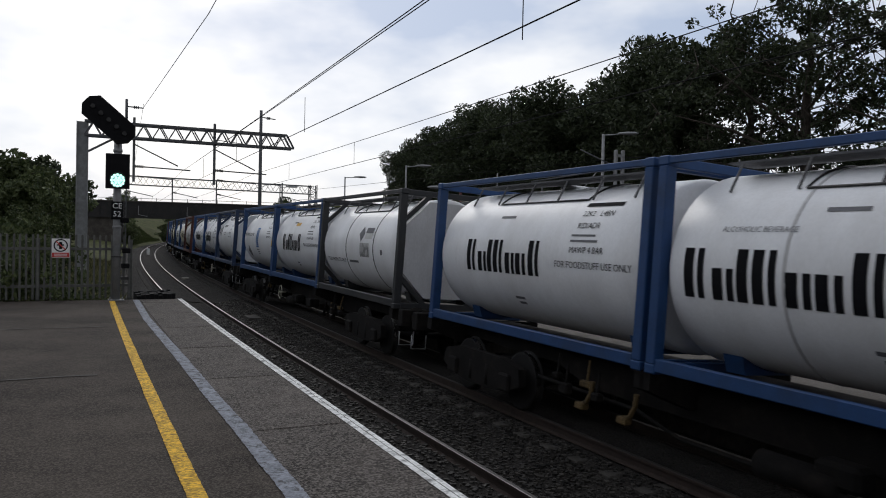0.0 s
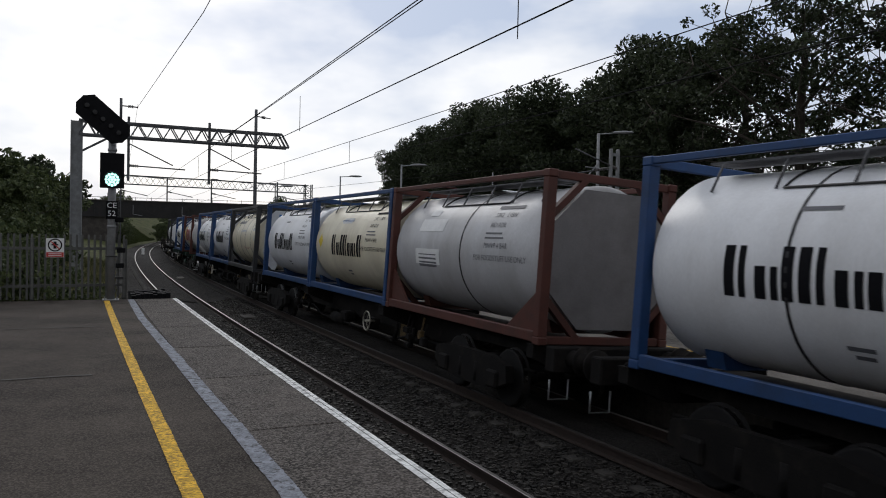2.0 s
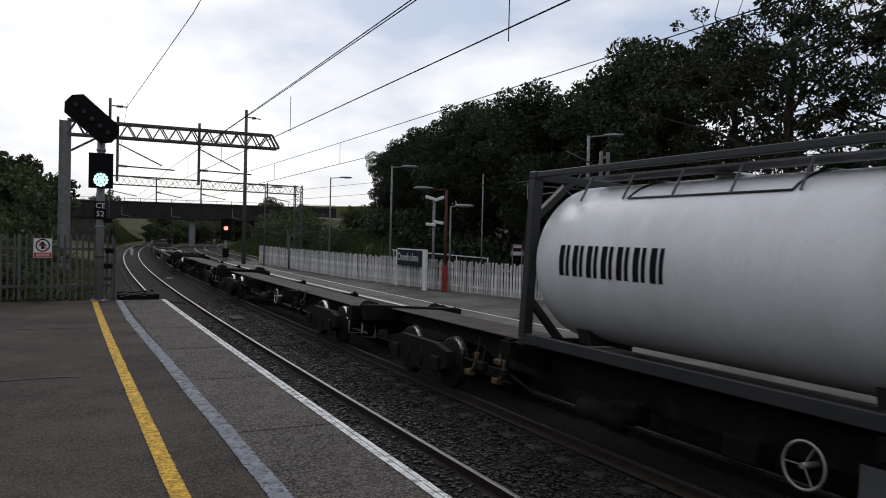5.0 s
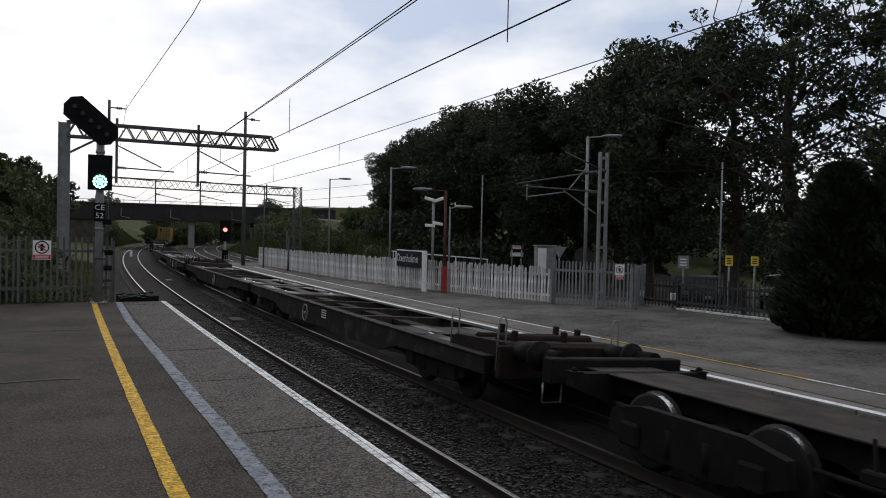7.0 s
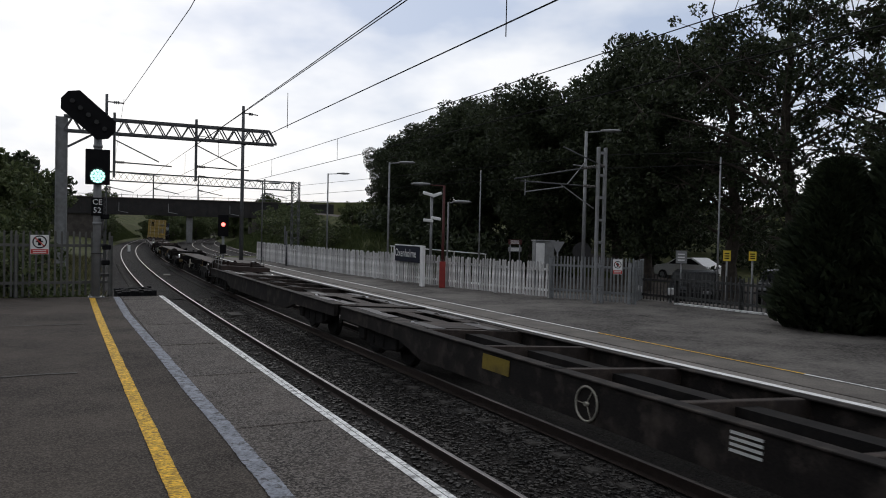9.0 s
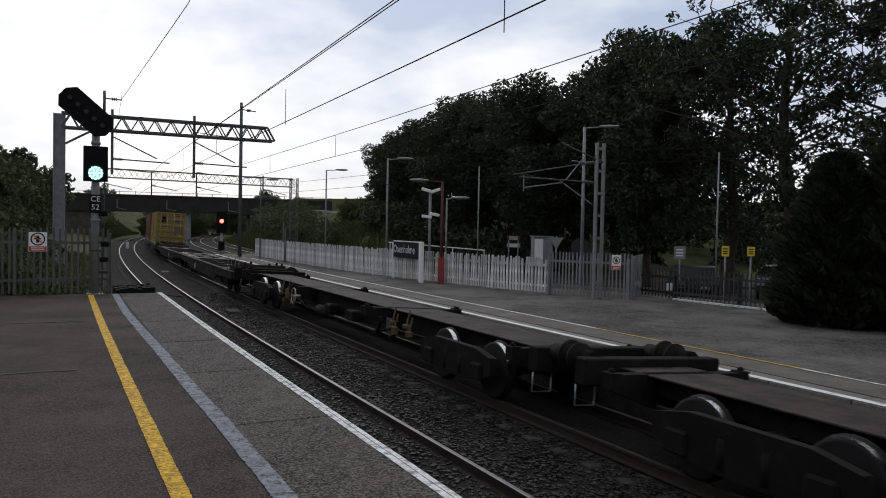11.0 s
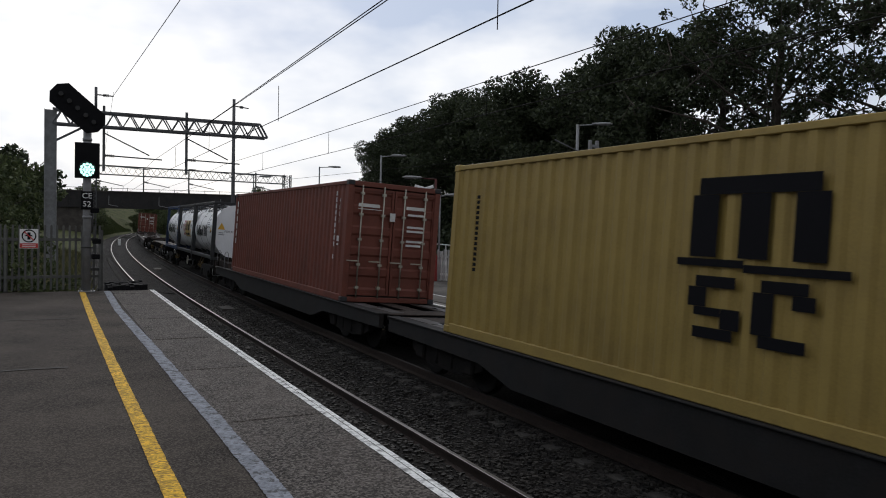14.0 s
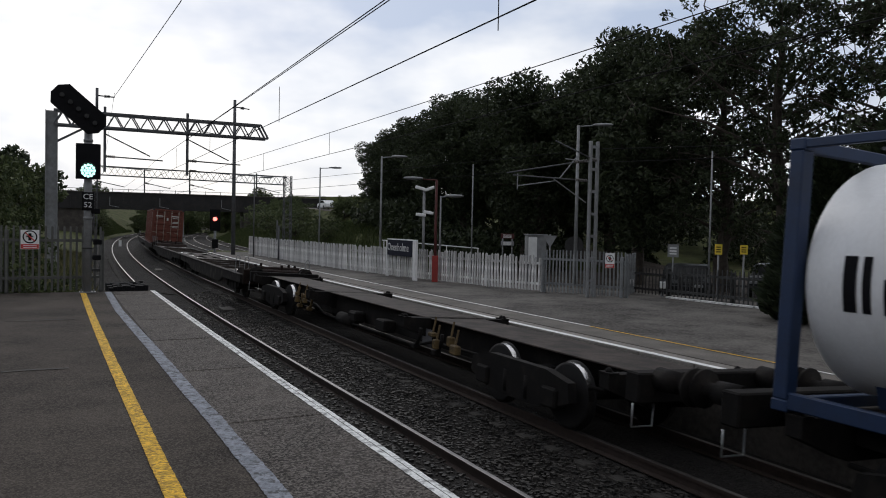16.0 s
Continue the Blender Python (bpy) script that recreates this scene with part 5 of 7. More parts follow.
for i, (s, o, k) in enumerate(((172, 22, 1.3), (178, 30, 1.5), (185, 14, 1.2), (200, 20, 1.6), (210, 4, 1.6), (230, 12, 1.8), (205, 26, 1.6), (196, 33, 1.5), (222, 20, 1.8), (240, 2, 1.9), (188, 38, 1.6), (236, -14, 1.9), (245, 24, 2.0), (186, 9, .8), (192, 3, 1.0), (190, 26, 1.0), (204, 10, 1.2), (212, 14, 1.4), (186, 20, .9), (196, 15, 1.1))):
    p = spot(s, o, ground_height(s, o) - 0.2)
    plant(BUSH[i % 2], Matrix.Translation(p) @ Matrix.Rotation(i * 1.1, 4, "Z") @ Matrix.Diagonal((k, k, k, 1)), "green tree beyond the bridge", "tree", "trees beyond the bridge")


SHRUB = broad_tree(71, 1.5, 0.8, 1500, 0.07, LEAVES_PALE, 0.02)
for i, (s, o, k) in enumerate(((22.5, -1.5, 1.15), (22.6, -2.7, .95), (22.7, -3.9, 1.25), (22.6, -5.3, 1.1), (22.6, -0.4, .85), (22.8, -6.4, 1.3), (23.6, 0.3, .9), (24.5, -2.2, 1.3), (25.6, -4.4, 1.5), (27.5, -1.4, 1.4), (29, -6.0, 1.5), (31, -3.4, 1.2), (34, -1.6, 1.1), (37, -4.0, 1.5), (41, -2.2, 1.3))):
    p = spot(s, o, ground_height(s, o) - 0.05)
    plant(SHRUB, Matrix.Translation(p) @ Matrix.Rotation(i * 1.7, 4, "Z") @ Matrix.Diagonal((k, k, k, 1)), "low green shrub among the weeds behind the fence", "shrub", "shrubs by the fence", "shrub")
for i, (s, o, k) in enumerate(((64, 20, 1.0), (70, 21.5, 1.2), (77, 20.5, 1.1), (84, 22.5, 1.5), (90, 21.5, 1.2), (97, 22.5, 1.6), (104, 22, 1.4), (112, 24, 1.8), (120, 23.5, 1.6), (128, 25, 2.0),
                               (158, -2.5, 1.5), (164, -4.5, 1.8), (170, -3.5, 1.5), (176, -6.5, 2.0), (183, -4, 1.8), (190, -7, 2.2), (161, -8, 2.0))):
    p = spot(s, o, ground_height(s, o) - 0.05)
    plant(SHRUB, Matrix.Translation(p) @ Matrix.Rotation(i * 2.1, 4, "Z") @ Matrix.Diagonal((k * 1.4, k * 1.4, k, 1)), "low green shrub on the grassy bank", "shrub", "shrubs on the banks", "shrub")
for s, o, w in ((96.0, 4.0, 0.3),):
    t = thing("marker_post", "small white marker post between the rails", "post", frame_at(s, o, -1.12))
    bm = bmesh.new()
    box(bm, -0.1, 0.1, -w / 2, w / 2, 0, 0.75, bev=0.03)
    part("post", bm, WHITE_PAINT, t)
for s, o, w in ((27.2, 5.55, 0.45), (51.0, 5.5, 0.4)):
    t = thing("cable_cover", "flat pale concrete cable cover in the ballast", "cover", frame_at(s, o, bed_height(o) + 0.02))
    bm = bmesh.new()
    box(bm, -0.5, 0.5, -w / 2, w / 2, -0.05, 0.05, bev=0.015)
    part("slab", bm, SLEEPER if s < 40 else COPING, t)


# grass and weeds
def grass(name, label, places, r, h, mat=GRASS):
    vs, fs = [], []
    for p in places:
        for k in range(5):
            a = r.random() * 6.3
            w, t = 0.012 + 0.02 * r.random(), h * (0.5 + 0.9 * r.random())
            b = np.array(p) + np.array([r.normal() * .1, r.normal() * .1, 0])
            d = np.array([math.cos(a), math.sin(a), 0])
            e = np.array([-d[1], d[0], 0])
            n = len(vs)
            vs += [tuple(b - e * w), tuple(b + e * w), tuple(b + d * t * .25 + e * w * .7 + (0, 0, t * .6)), tuple(b + d * t * .55 + (0, 0, t)), tuple(b + d * t * .25 - e * w * .7 + (0, 0, t * .6))]
            fs.append((n, n + 1, n + 2, n + 3, n + 4))
    tagged(part(name, raw(name, vs, fs, mat), None), label, "grass", kind="stuff")


r = np.random.default_rng(9)
spots = []
for k in range(9000):
    s, o = 22.3 + 45 * r.random() ** 1.6, 1.3 - 13 * r.random()
    spots.append(tuple(spot(s, o, ground_height(s, o) - 0.02)))
vs, fs = [], []
for k in range(420):
    q, o = 22.4 + 16 * r.random(), 1.0 - 9.5 * r.random()
    c = CUBE * (0.05 + 0.10 * r.random()) * (0.6 + 0.6 * r.random(3)) + r.normal(0, 0.02, (8, 3))
    n = len(vs)
    vs += [tuple(v) for v in c + np.array(spot(q, o, ground_height(q, o) + 0.04))]
    fs += [tuple(n + j for j in f) for f in CUBE_F]
tagged(part("rubble", raw("rubble", vs, fs, COPING), None), "pale broken stones lying among the weeds", "stones", kind="stuff")
grass("weeds", "tall straw-coloured and green weeds beyond the fence", spots, r, 0.62)
spots = []
for k in range(9000):
    s, o = 46 + 90 * r.random(), 17.5 + 12 * r.random()
    spots.append(tuple(spot(s, o, ground_height(s, o) - 0.02)))
for k in range(6000):
    s, o = 152 + 60 * r.random(), -12 + 11.5 * r.random()
    spots.append(tuple(spot(s, o, ground_height(s, o) - 0.02)))
grass("bank_grass", "green grass on the railway bank", spots, r, 0.42, BANK_GRASS)


# ---------- train ----------
def paint(name, color, rough=0.45, dirt=(0.05, 0.045, 0.04), amount=0.35, vary=0.1, metal=0.0, scale=1.6, stretch=(1, 1, 1), spec=0.4, dirt_from=(0.45, 0.7)):
    return material(name, color, rough, metal, vary=vary, scale=2.5, fine=45, bump=0.04, dirt=dirt, dirt_amount=amount, dirt_scale=scale, stretch=stretch, spec=spec, dirt_from=dirt_from)


TANK_WHITE = paint("tank_cladding_white", (0.80, 0.805, 0.82), 0.36, (0.45, 0.43, 0.40), 0.3, 0.05, scale=1.1, stretch=(1, 1, 0.35))
TANK_GREY = paint("tank_cladding_grey", (0.50, 0.50, 0.51), 0.4, (0.28, 0.26, 0.24), 0.45, 0.08, scale=1.0, stretch=(1, 1, 0.35))
TANK_CREAM = paint("tank_cladding_cream", (0.74, 0.68, 0.52), 0.42, (0.38, 0.31, 0.21), 0.45, 0.06, scale=0.9, stretch=(1, 1, 0.4))
BLUE = paint("frame_blue", (0.013, 0.052, 0.155), 0.55, (0.013, 0.02, 0.032), 0.55)
NAVY = paint("frame_navy", (0.014, 0.032, 0.082), 0.5, (0.02, 0.02, 0.022), 0.5)
BROWN = paint("frame_brown", (0.085, 0.026, 0.018), 0.65, (0.032, 0.017, 0.013), 0.65)
DARKF = paint("frame_dark_grey", (0.024, 0.025, 0.028), 0.55, (0.05, 0.045, 0.04), 0.4)
STRAP = paint("strap_black", (0.02, 0.02, 0.022), 0.5)
PANEL_DIM = paint("end_panel_dull_grey", (0.17, 0.16, 0.16), 0.5, (0.09, 0.08, 0.075), 0.5, 0.1)
# pale grey paint of the cream tank's end; painted-in shade on the horse tank's
PANEL_GREY_SHADE = paint("end_panel_pale_grey", (0.56, 0.58, 0.61), 0.4, (0.36, 0.36, 0.35), 0.4, 0.06)
STEEL_STRAP = material("strap_bright", (0.34, 0.34, 0.34), 0.22, 1.0, vary=0.1)
WALKWAY = material("walkway_aluminium", (0.55, 0.56, 0.57), 0.4, 0.8, vary=0.2)
GRATING = material("walkway_grating_dull", (0.10, 0.10, 0.105), 0.65, 0.3, vary=0.3)
TANK_SILVER = paint("tank_cladding_silver", (0.50, 0.485, 0.475), 0.42, (0.30, 0.27, 0.25), 0.55, 0.1, scale=1.0, stretch=(1, 1, 0.3))
INK = paint("lettering_black", (0.007, 0.007, 0.009), 0.8, amount=0.0, spec=0.12)
INK_GREY = paint("lettering_grey", (0.12, 0.12, 0.13), 0.6, amount=0.0)
INK_RED = paint("lettering_red", (0.36, 0.025, 0.03), 0.5, amount=0.0)
INK_PINK = paint("logo_rose", (0.44, 0.17, 0.18), 0.5, amount=0.1)
INK_YELLOW = paint("logo_yellow", (0.72, 0.54, 0.04), 0.5, amount=0.1)
PANEL_YELLOW = paint("name_panel_yellow", (0.60, 0.44, 0.17), 0.5, amount=0.3)
INK_ORANGE = paint("placard_orange", (0.70, 0.40, 0.05), 0.5, amount=0.1)
INK_BLUE = paint("logo_blue", (0.02, 0.14, 0.42), 0.5, amount=0.0)
PLATE_YELLOW = paint("sill_plate_yellow", (0.22, 0.16, 0.02), 0.8, (0.03, 0.025, 0.015), 0.9)
LABEL_WORN = paint("label_worn", (0.42, 0.42, 0.41), 0.6, (0.16, 0.16, 0.16), 0.95, 0.3, scale=7.0, dirt_from=(0.45, 0.55))
INK_PALE = paint("label_pale", (0.60, 0.60, 0.58), 0.6, amount=0.2)
BOX_YELLOW = paint("container_yellow", (0.30, 0.21, 0.055), 0.6, (0.15, 0.10, 0.035), 0.4, 0.1, scale=0.9)
BOX_RED = paint("container_red_brown", (0.148, 0.042, 0.027), 0.65, (0.07, 0.028, 0.019), 0.5, 0.15, scale=0.9)
LOCK_ROD = material("lock_rod_zinc", (0.40, 0.38, 0.32), 0.5, 0.7, vary=0.2)
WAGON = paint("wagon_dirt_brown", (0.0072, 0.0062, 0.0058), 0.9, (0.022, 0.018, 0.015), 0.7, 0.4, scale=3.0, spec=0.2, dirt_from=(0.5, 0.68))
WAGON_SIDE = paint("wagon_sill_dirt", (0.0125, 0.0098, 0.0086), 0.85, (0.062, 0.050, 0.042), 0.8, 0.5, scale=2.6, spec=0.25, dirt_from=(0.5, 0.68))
SLATE = paint("wagon_sill_slate", (0.0115, 0.0115, 0.0118), 0.75, (0.014, 0.012, 0.011), 0.9, 0.45, scale=1.8, spec=0.3, dirt_from=(0.42, 0.58))
RUSTY = paint("end_frame_rust", (0.019, 0.0115, 0.009), 0.9, (0.011, 0.008, 0.007), 0.7, 0.5, scale=4.0, spec=0.2)
PAD = paint("wear_plate_steel", (0.078, 0.072, 0.070), 0.6, (0.03, 0.025, 0.022), 0.7, 0.3, scale=3.0, dirt_from=(0.45, 0.62))
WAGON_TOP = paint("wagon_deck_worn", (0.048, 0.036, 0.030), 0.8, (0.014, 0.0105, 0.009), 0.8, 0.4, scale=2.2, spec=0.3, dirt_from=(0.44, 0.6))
WAGON_GREEN = paint("wagon_green", (0.010, 0.05, 0.034), 0.7, (0.015, 0.015, 0.014), 0.7, 0.25, dirt_from=(0.42, 0.6))
WHEEL = material("wheel_steel", (0.010, 0.009, 0.009), 0.8, 0.2, vary=0.2)
TYRE = material("wheel_tread_bright", (0.62, 0.61, 0.60), 0.22, 1.0, vary=0.1)
BUFFER_RUST = material("brake_block_ochre", (0.085, 0.056, 0.022), 0.9, vary=0.7, scale=6)

MESH = {}


def shared(key, make, mat):
    """One mesh for all parts that are alike."""
    k = (key, mat.name)
    if k not in MESH:
        bm = bmesh.new()
        make(bm)
        MESH[k] = mesh_of(key.split("/")[0], bm, mat)
    return MESH[k]


def sub(name, key, make, mat, parent, m=None, label=""):
    ob = part(name, shared(key, make, mat), None, parent, label)
    if m is not None:
        ob.matrix_basis = m
    return ob


TL, TW, TH, TR = 6.058, 2.438, 2.591, 1.15
TZ = 1.31


def on_tank(u, v, lift=0.006):
    """u metres to the right as read from the platform, v metres round the shell upwards from its middle."""
    a = v / TR
    return Vector((-u, (TR + lift) * math.cos(a), TZ + (TR + lift) * math.sin(a)))


def shell_quads(bm, u0, u1, v0, v1, slant=0.0, lift=0.006):
    n = max(1, math.ceil((v1 - v0) / 0.09))
    rows = []
    for k in range(n + 1):
        v = v0 + (v1 - v0) * k / n
        rows.append([on_tank(u0 + slant * (v - v0), v, lift), on_tank(u1 + slant * (v - v0), v, lift)])
    sheet(bm, rows)


def tank_text(text, size, u, v, mat, parent, name="lettering"):
    vs, fs = letters(text, size)
    tagged(part(name, raw(name, [on_tank(u + p.x, v + p.y, 0.007) for p in vs], fs, mat), None, parent), kind="stuff")


def wordmark(parent, u, v, h, mat, marks, name="wordmark"):
    """A maker's name as a row of plain upright bars: (advance, height)."""
    x = u
    for adv, tall in marks:
        if tall:
            bm = bmesh.new()
            shell_quads(bm, x, x + .25 * h, v, v + tall * h)
            if adv > 0.4:
                shell_quads(bm, x + .36 * h, x + .52 * h, v, v + tall * h)
            part(name, bm, mat, parent)
        x += adv * h


PAL = [(0.75, 1.0), (0.6, 0.62), (0.36, 1.0), (0.72, 1.0), (0.6, 0.62), (0.68, 0.62), (0.68, 1.0)]
LTD = [(0.7, 1.0), (0.38, 0.85), (0.62, 1.0)]


def bars(parent, u, v, lines, mat, name="writing"):
    """Writing too small to read: bars; each (across, down, length, height)."""
    bm = bmesh.new()
    for dx, dy, ln, h in lines:
        shell_quads(bm, u + dx, u + dx + ln, v + dy, v + dy + h)
    tagged(part(name, bm, mat, parent), kind="stuff" if len(lines) > 1 else "")


def shell_mesh(bm):
    h = 2.96
    prof = [(-h, 0.2), (-h + 0.012, 0.65), (-h + 0.04, 0.92), (-h + 0.08, 1.04), (-h + 0.14, 1.12), (-h + 0.20, TR)]
    lathe(bm, prof + [(x, TR) for x in (-1.8, -0.6, 0.6, 1.8)] + [(-x, r) for x, r in prof[::-1]], 48)
    for v in bm.verts:
        v.co.z += TZ


def ring_mesh(width):
    def make(bm):
        n = 48
        rows = []
        for k in range(n + 1):
            a = 2 * math.pi * k / n
            rows.append([Vector((x, math.cos(a) * r, TZ + math.sin(a) * r)) for x, r in ((-width / 2, TR + .001), (-width / 2, TR + .007), (width / 2, TR + .007), (width / 2, TR + .001))])
        sheet(bm, rows)
    return make


def tank_container(label, frame, shell, bands=(), top_rails=True, octagon=None, ladder=False, strap=None, group="tank containers", walkway=True, diagonals=False, reach=1.0, shape=(1.05, 1.05, .52, .52, 0, .035), shift=0.0):
    t = thing("tank_container", label, "tank container", None, group)
    post = lambda bm: box(bm, -0.075, 0.075, -0.08, 0.08, 0.118, TH - 0.118, bev=0.012)
    cast = lambda bm: box(bm, -0.089, 0.089, -0.081, 0.081, 0, 0.118, bev=0.015)
    x, y = TL / 2 - 0.089, TW / 2 - 0.081
    for sx in (-1, 1):
        for sy in (-1, 1):
            p = sub("corner_post", "corner_post", post, frame, t, pose(sx * x, sy * y, 0))
            sub("corner_casting", "corner_casting", cast, frame, p, pose(0, 0, 0))
            sub("corner_casting", "corner_casting", cast, frame, p, pose(0, 0, TH - 0.118))
    for sy in (-1, 1):
        if reach == 1.0:
            sub("bottom_rail", "bottom_rail", lambda bm: box(bm, -x + .08, x - .08, -0.05, 0.05, 0.03, 0.19, bev=0.012), frame, t, pose(0, sy * (y + .02), 0))
        if top_rails:
            sub("top_rail", "top_rail", lambda bm: box(bm, -x + .08, x - .08, -0.035, 0.035, TH - 0.10, TH - 0.012, bev=0.01), frame, t, pose(0, sy * (y + .03), 0))
    for sx in (-1, 1):
        for z in (0.07, TH - 0.07):
            sub("end_rail", "end_rail", lambda bm: box(bm, -0.05, 0.05, -y + .08, y - .08, -0.06, 0.06, bev=0.01), frame, t, pose(sx * x, 0, z))

        for a in (-1, 1):
            for z0, z1 in ((0.1, 0.72), (TH - 0.1, TH - 0.72)) if octagon and shape[4] is not None else ():
                sub("end_brace", "end_brace/%d%.2f" % (a, z0), lambda bm: beam(bm, (0, a * (y - .62), z0), (0, a * y, z1), 0.11, 0.1), frame, t, pose(sx * x, 0, 0))

        def saddle(bm):
            prism(bm, [(-0.55, 0.12), (0.55, 0.12), (0.62, 0.33), (0.4, 0.27), (-0.4, 0.27), (-0.62, 0.33)], -0.14, 0.14,
                  Matrix.Rotation(radians(90), 4, "Z") @ Matrix.Rotation(radians(90), 4, "X"))
        sub("saddle", "saddle", saddle, frame, t, pose(sx * 2.25, 0, 0))
        if diagonals:
            for sy in (-1, 1):
                sub("corner_gusset", "corner_gusset", lambda bm: prism(bm, [(0, 0.15), (0.95, 0.15), (0, 0.85), ], -0.02, 0.02, Matrix.Rotation(radians(90), 4, "X")),
                    frame, t, pose(sx * (x - 0.05), sy * (y - .02), 0, 0, 0, 180 if sx > 0 else 0))
    sub("tank_shell", "tank_shell", shell_mesh, shell, t, Matrix.Translation((shift, 0, 0)) @ Matrix.Diagonal((reach, 1, 1, 1)))
    if octagon:
        aw, ah, cw, ch, notch, out = shape
        corner = [(-cw * (1 - math.sin(radians(q))), -ch * (1 - math.cos(radians(q)))) for q in ((0, 90) if notch is not None else (0, 22, 45, 68, 90))]

        def octo(bm):
            q = []
            if notch:
                q += [(notch * .7, -ah + .34), (notch, -ah)]
            q += [(aw + dx, -ah - dy) for dx, dy in corner] + [(aw + dx, ah + dy) for dx, dy in corner[::-1]]
            q += [(-aw - dx, ah + dy) for dx, dy in corner] + [(-aw - dx, -ah - dy) for dx, dy in corner[::-1]]
            if notch:
                q += [(-notch, -ah), (-notch * .7, -ah + .34)]
            prism(bm, q, 0, 0.05, Matrix.Translation((-TL / 2 + out, 0, TH / 2)) @ Matrix.Rotation(radians(90), 4, "Z") @ Matrix.Rotation(radians(90), 4, "X"))
        sub("end_panel", "end_panel/%.2f%.2f" % (aw, out), octo, octagon, t)
    for b in bands:
        sub("strap", "strap", ring_mesh(0.035), strap or STRAP, t, pose(-b, 0, 0))
    if walkway:
        def walk_plates(bm):
            box(bm, -2.3, 2.5, 0.18, 0.62, TH - 0.075, TH - 0.05)
            for k in range(6):
                tube(bm, (-2.2 + k * 0.9, 0.6, TH - 0.06), (-2.2 + k * 0.9, 0.78, TZ + 0.86), 0.016, 6)
        sub("walkway", "walkway", walk_plates, GRATING, t)

        def hatch(bm):
            lathe(bm, [(TZ + TR - .02, 0.26), (TZ + TR + .03, 0.27), (TZ + TR + .05, 0.2), (TZ + TR + .06, 0.02)], 16, "Z")
        sub("manhole_cover", "manhole_cover", hatch, WALKWAY, t, pose(0.2, 0, 0))

        def cabinet(bm):
            rows = []
            for k in range(8):
                a = radians(48 + k * 6)
                rows.append([Vector((xx, (TR + 0.012) * math.cos(a), TZ + (TR + 0.012) * math.sin(a))) for xx in (-1.2, 1.3)])
            for q in (rows[0], rows[-1]):
                path_tube(bm, q, 0.014, 6)
            for c in (0, 1):
                path_tube(bm, [w[c] for w in rows], 0.014, 6)
        sub("spill_rim", "spill_rim", cabinet, STRAP, t)
    if ladder:
        def steps(bm):
            for yy in (0.42, 0.8):
                tube(bm, (-TL / 2 - 0.02, -yy, 0.1), (-TL / 2 - 0.02, -yy, TH - 0.05), 0.017, 6)
            for k in range(8):
                tube(bm, (-TL / 2 - 0.02, -0.42, 0.25 + k * 0.3), (-TL / 2 - 0.02, -0.8, 0.25 + k * 0.3), 0.014, 6)
        sub("ladder", "ladder", steps, WALKWAY, t)
    return t


def data_block(t, u, v, mat=INK, food=True, tall=1.0):
    """The data lines at the right-hand end of a shell."""
    bars(t, u - 0.45, v + 0.36, [(0, 0, 0.8, 0.075)], mat, "serial_bar")
    tank_text("22K2   L4BN", 0.13, u - 0.05, v + 0.22, mat, t)
    tank_text("RID/ADR", 0.13, u - 0.13, v + 0.02, mat, t)
    bars(t, u - 0.45, v - 0.14, [(0, 0, 0.55, 0.03), (0, -0.08, 0.62, 0.03)], INK_GREY)
    tank_text("MAWP 4 BAR", 0.13, u - 0.05, v - 0.34, mat, t)
    if food == "two":
        tank_text("FOR FOODSTUFF USE", 0.135, u + 0.05, v - 0.55, mat, t)
        tank_text("ONLY", 0.135, u + 0.5, v - 0.76, mat, t)
    elif food:
        tank_text("FOR FOODSTUFF USE ONLY", 0.135, u + 0.08, v - 0.55, mat, t)


def diamond(t, u, v, r, mat, name="placard"):
    bm = bmesh.new()
    bm.faces.new([bm.verts.new(on_tank(*q, 0.009)) for q in ((u - r, v), (u, v - r), (u + r, v), (u, v + r))])
    part(name, bm, mat, t)


def triangle(t, u, v, r, name="warning_triangle"):
    bm = bmesh.new()
    bm.faces.new([bm.verts.new(on_tank(*q, 0.009)) for q in ((u - r, v - r * .8), (u + r, v - r * .8), (u, v + r))])
    part(name, bm, INK, t)
    bm = bmesh.new()
    k = r * 0.72
    bm.faces.new([bm.verts.new(on_tank(*q, 0.013)) for q in ((u - k, v - k * .85), (u + k, v - k * .85), (u, v + k * .9))])
    part(name, bm, INK_ORANGE, t)


def patch(t, u0, u1, v0, v1, mat, name="label_plate", lift=0.006):
    bm = bmesh.new()
    shell_quads(bm, u0, u1, v0, v1, 0, lift)
    part(name, bm, mat, t)


def pal_tank(label, frame=BLUE, shell=TANK_WHITE, bands=(), u=-1.75, v=-0.31, h=0.54, ltd=False, data=True, **kw):
    t = tank_container(label, frame, shell, bands, **kw)
    wordmark(t, u, v, h, INK, PAL + ([(0.35, 0)] + LTD if ltd else []))
    if data:
        data_block(t, 1.42 if ltd else 1.75, 0.45, food="two" if ltd else True)
    r = np.random.default_rng(len(label))
    bars(t, -0.9, 0.62, [(0, 0, 0.45, 0.05)], INK_GREY)
    bars(t, -0.35, -0.75, [(0, 0, 0.28, 0.05), (0.05, -0.1, 0.2, 0.05)], INK_GREY)
    return t


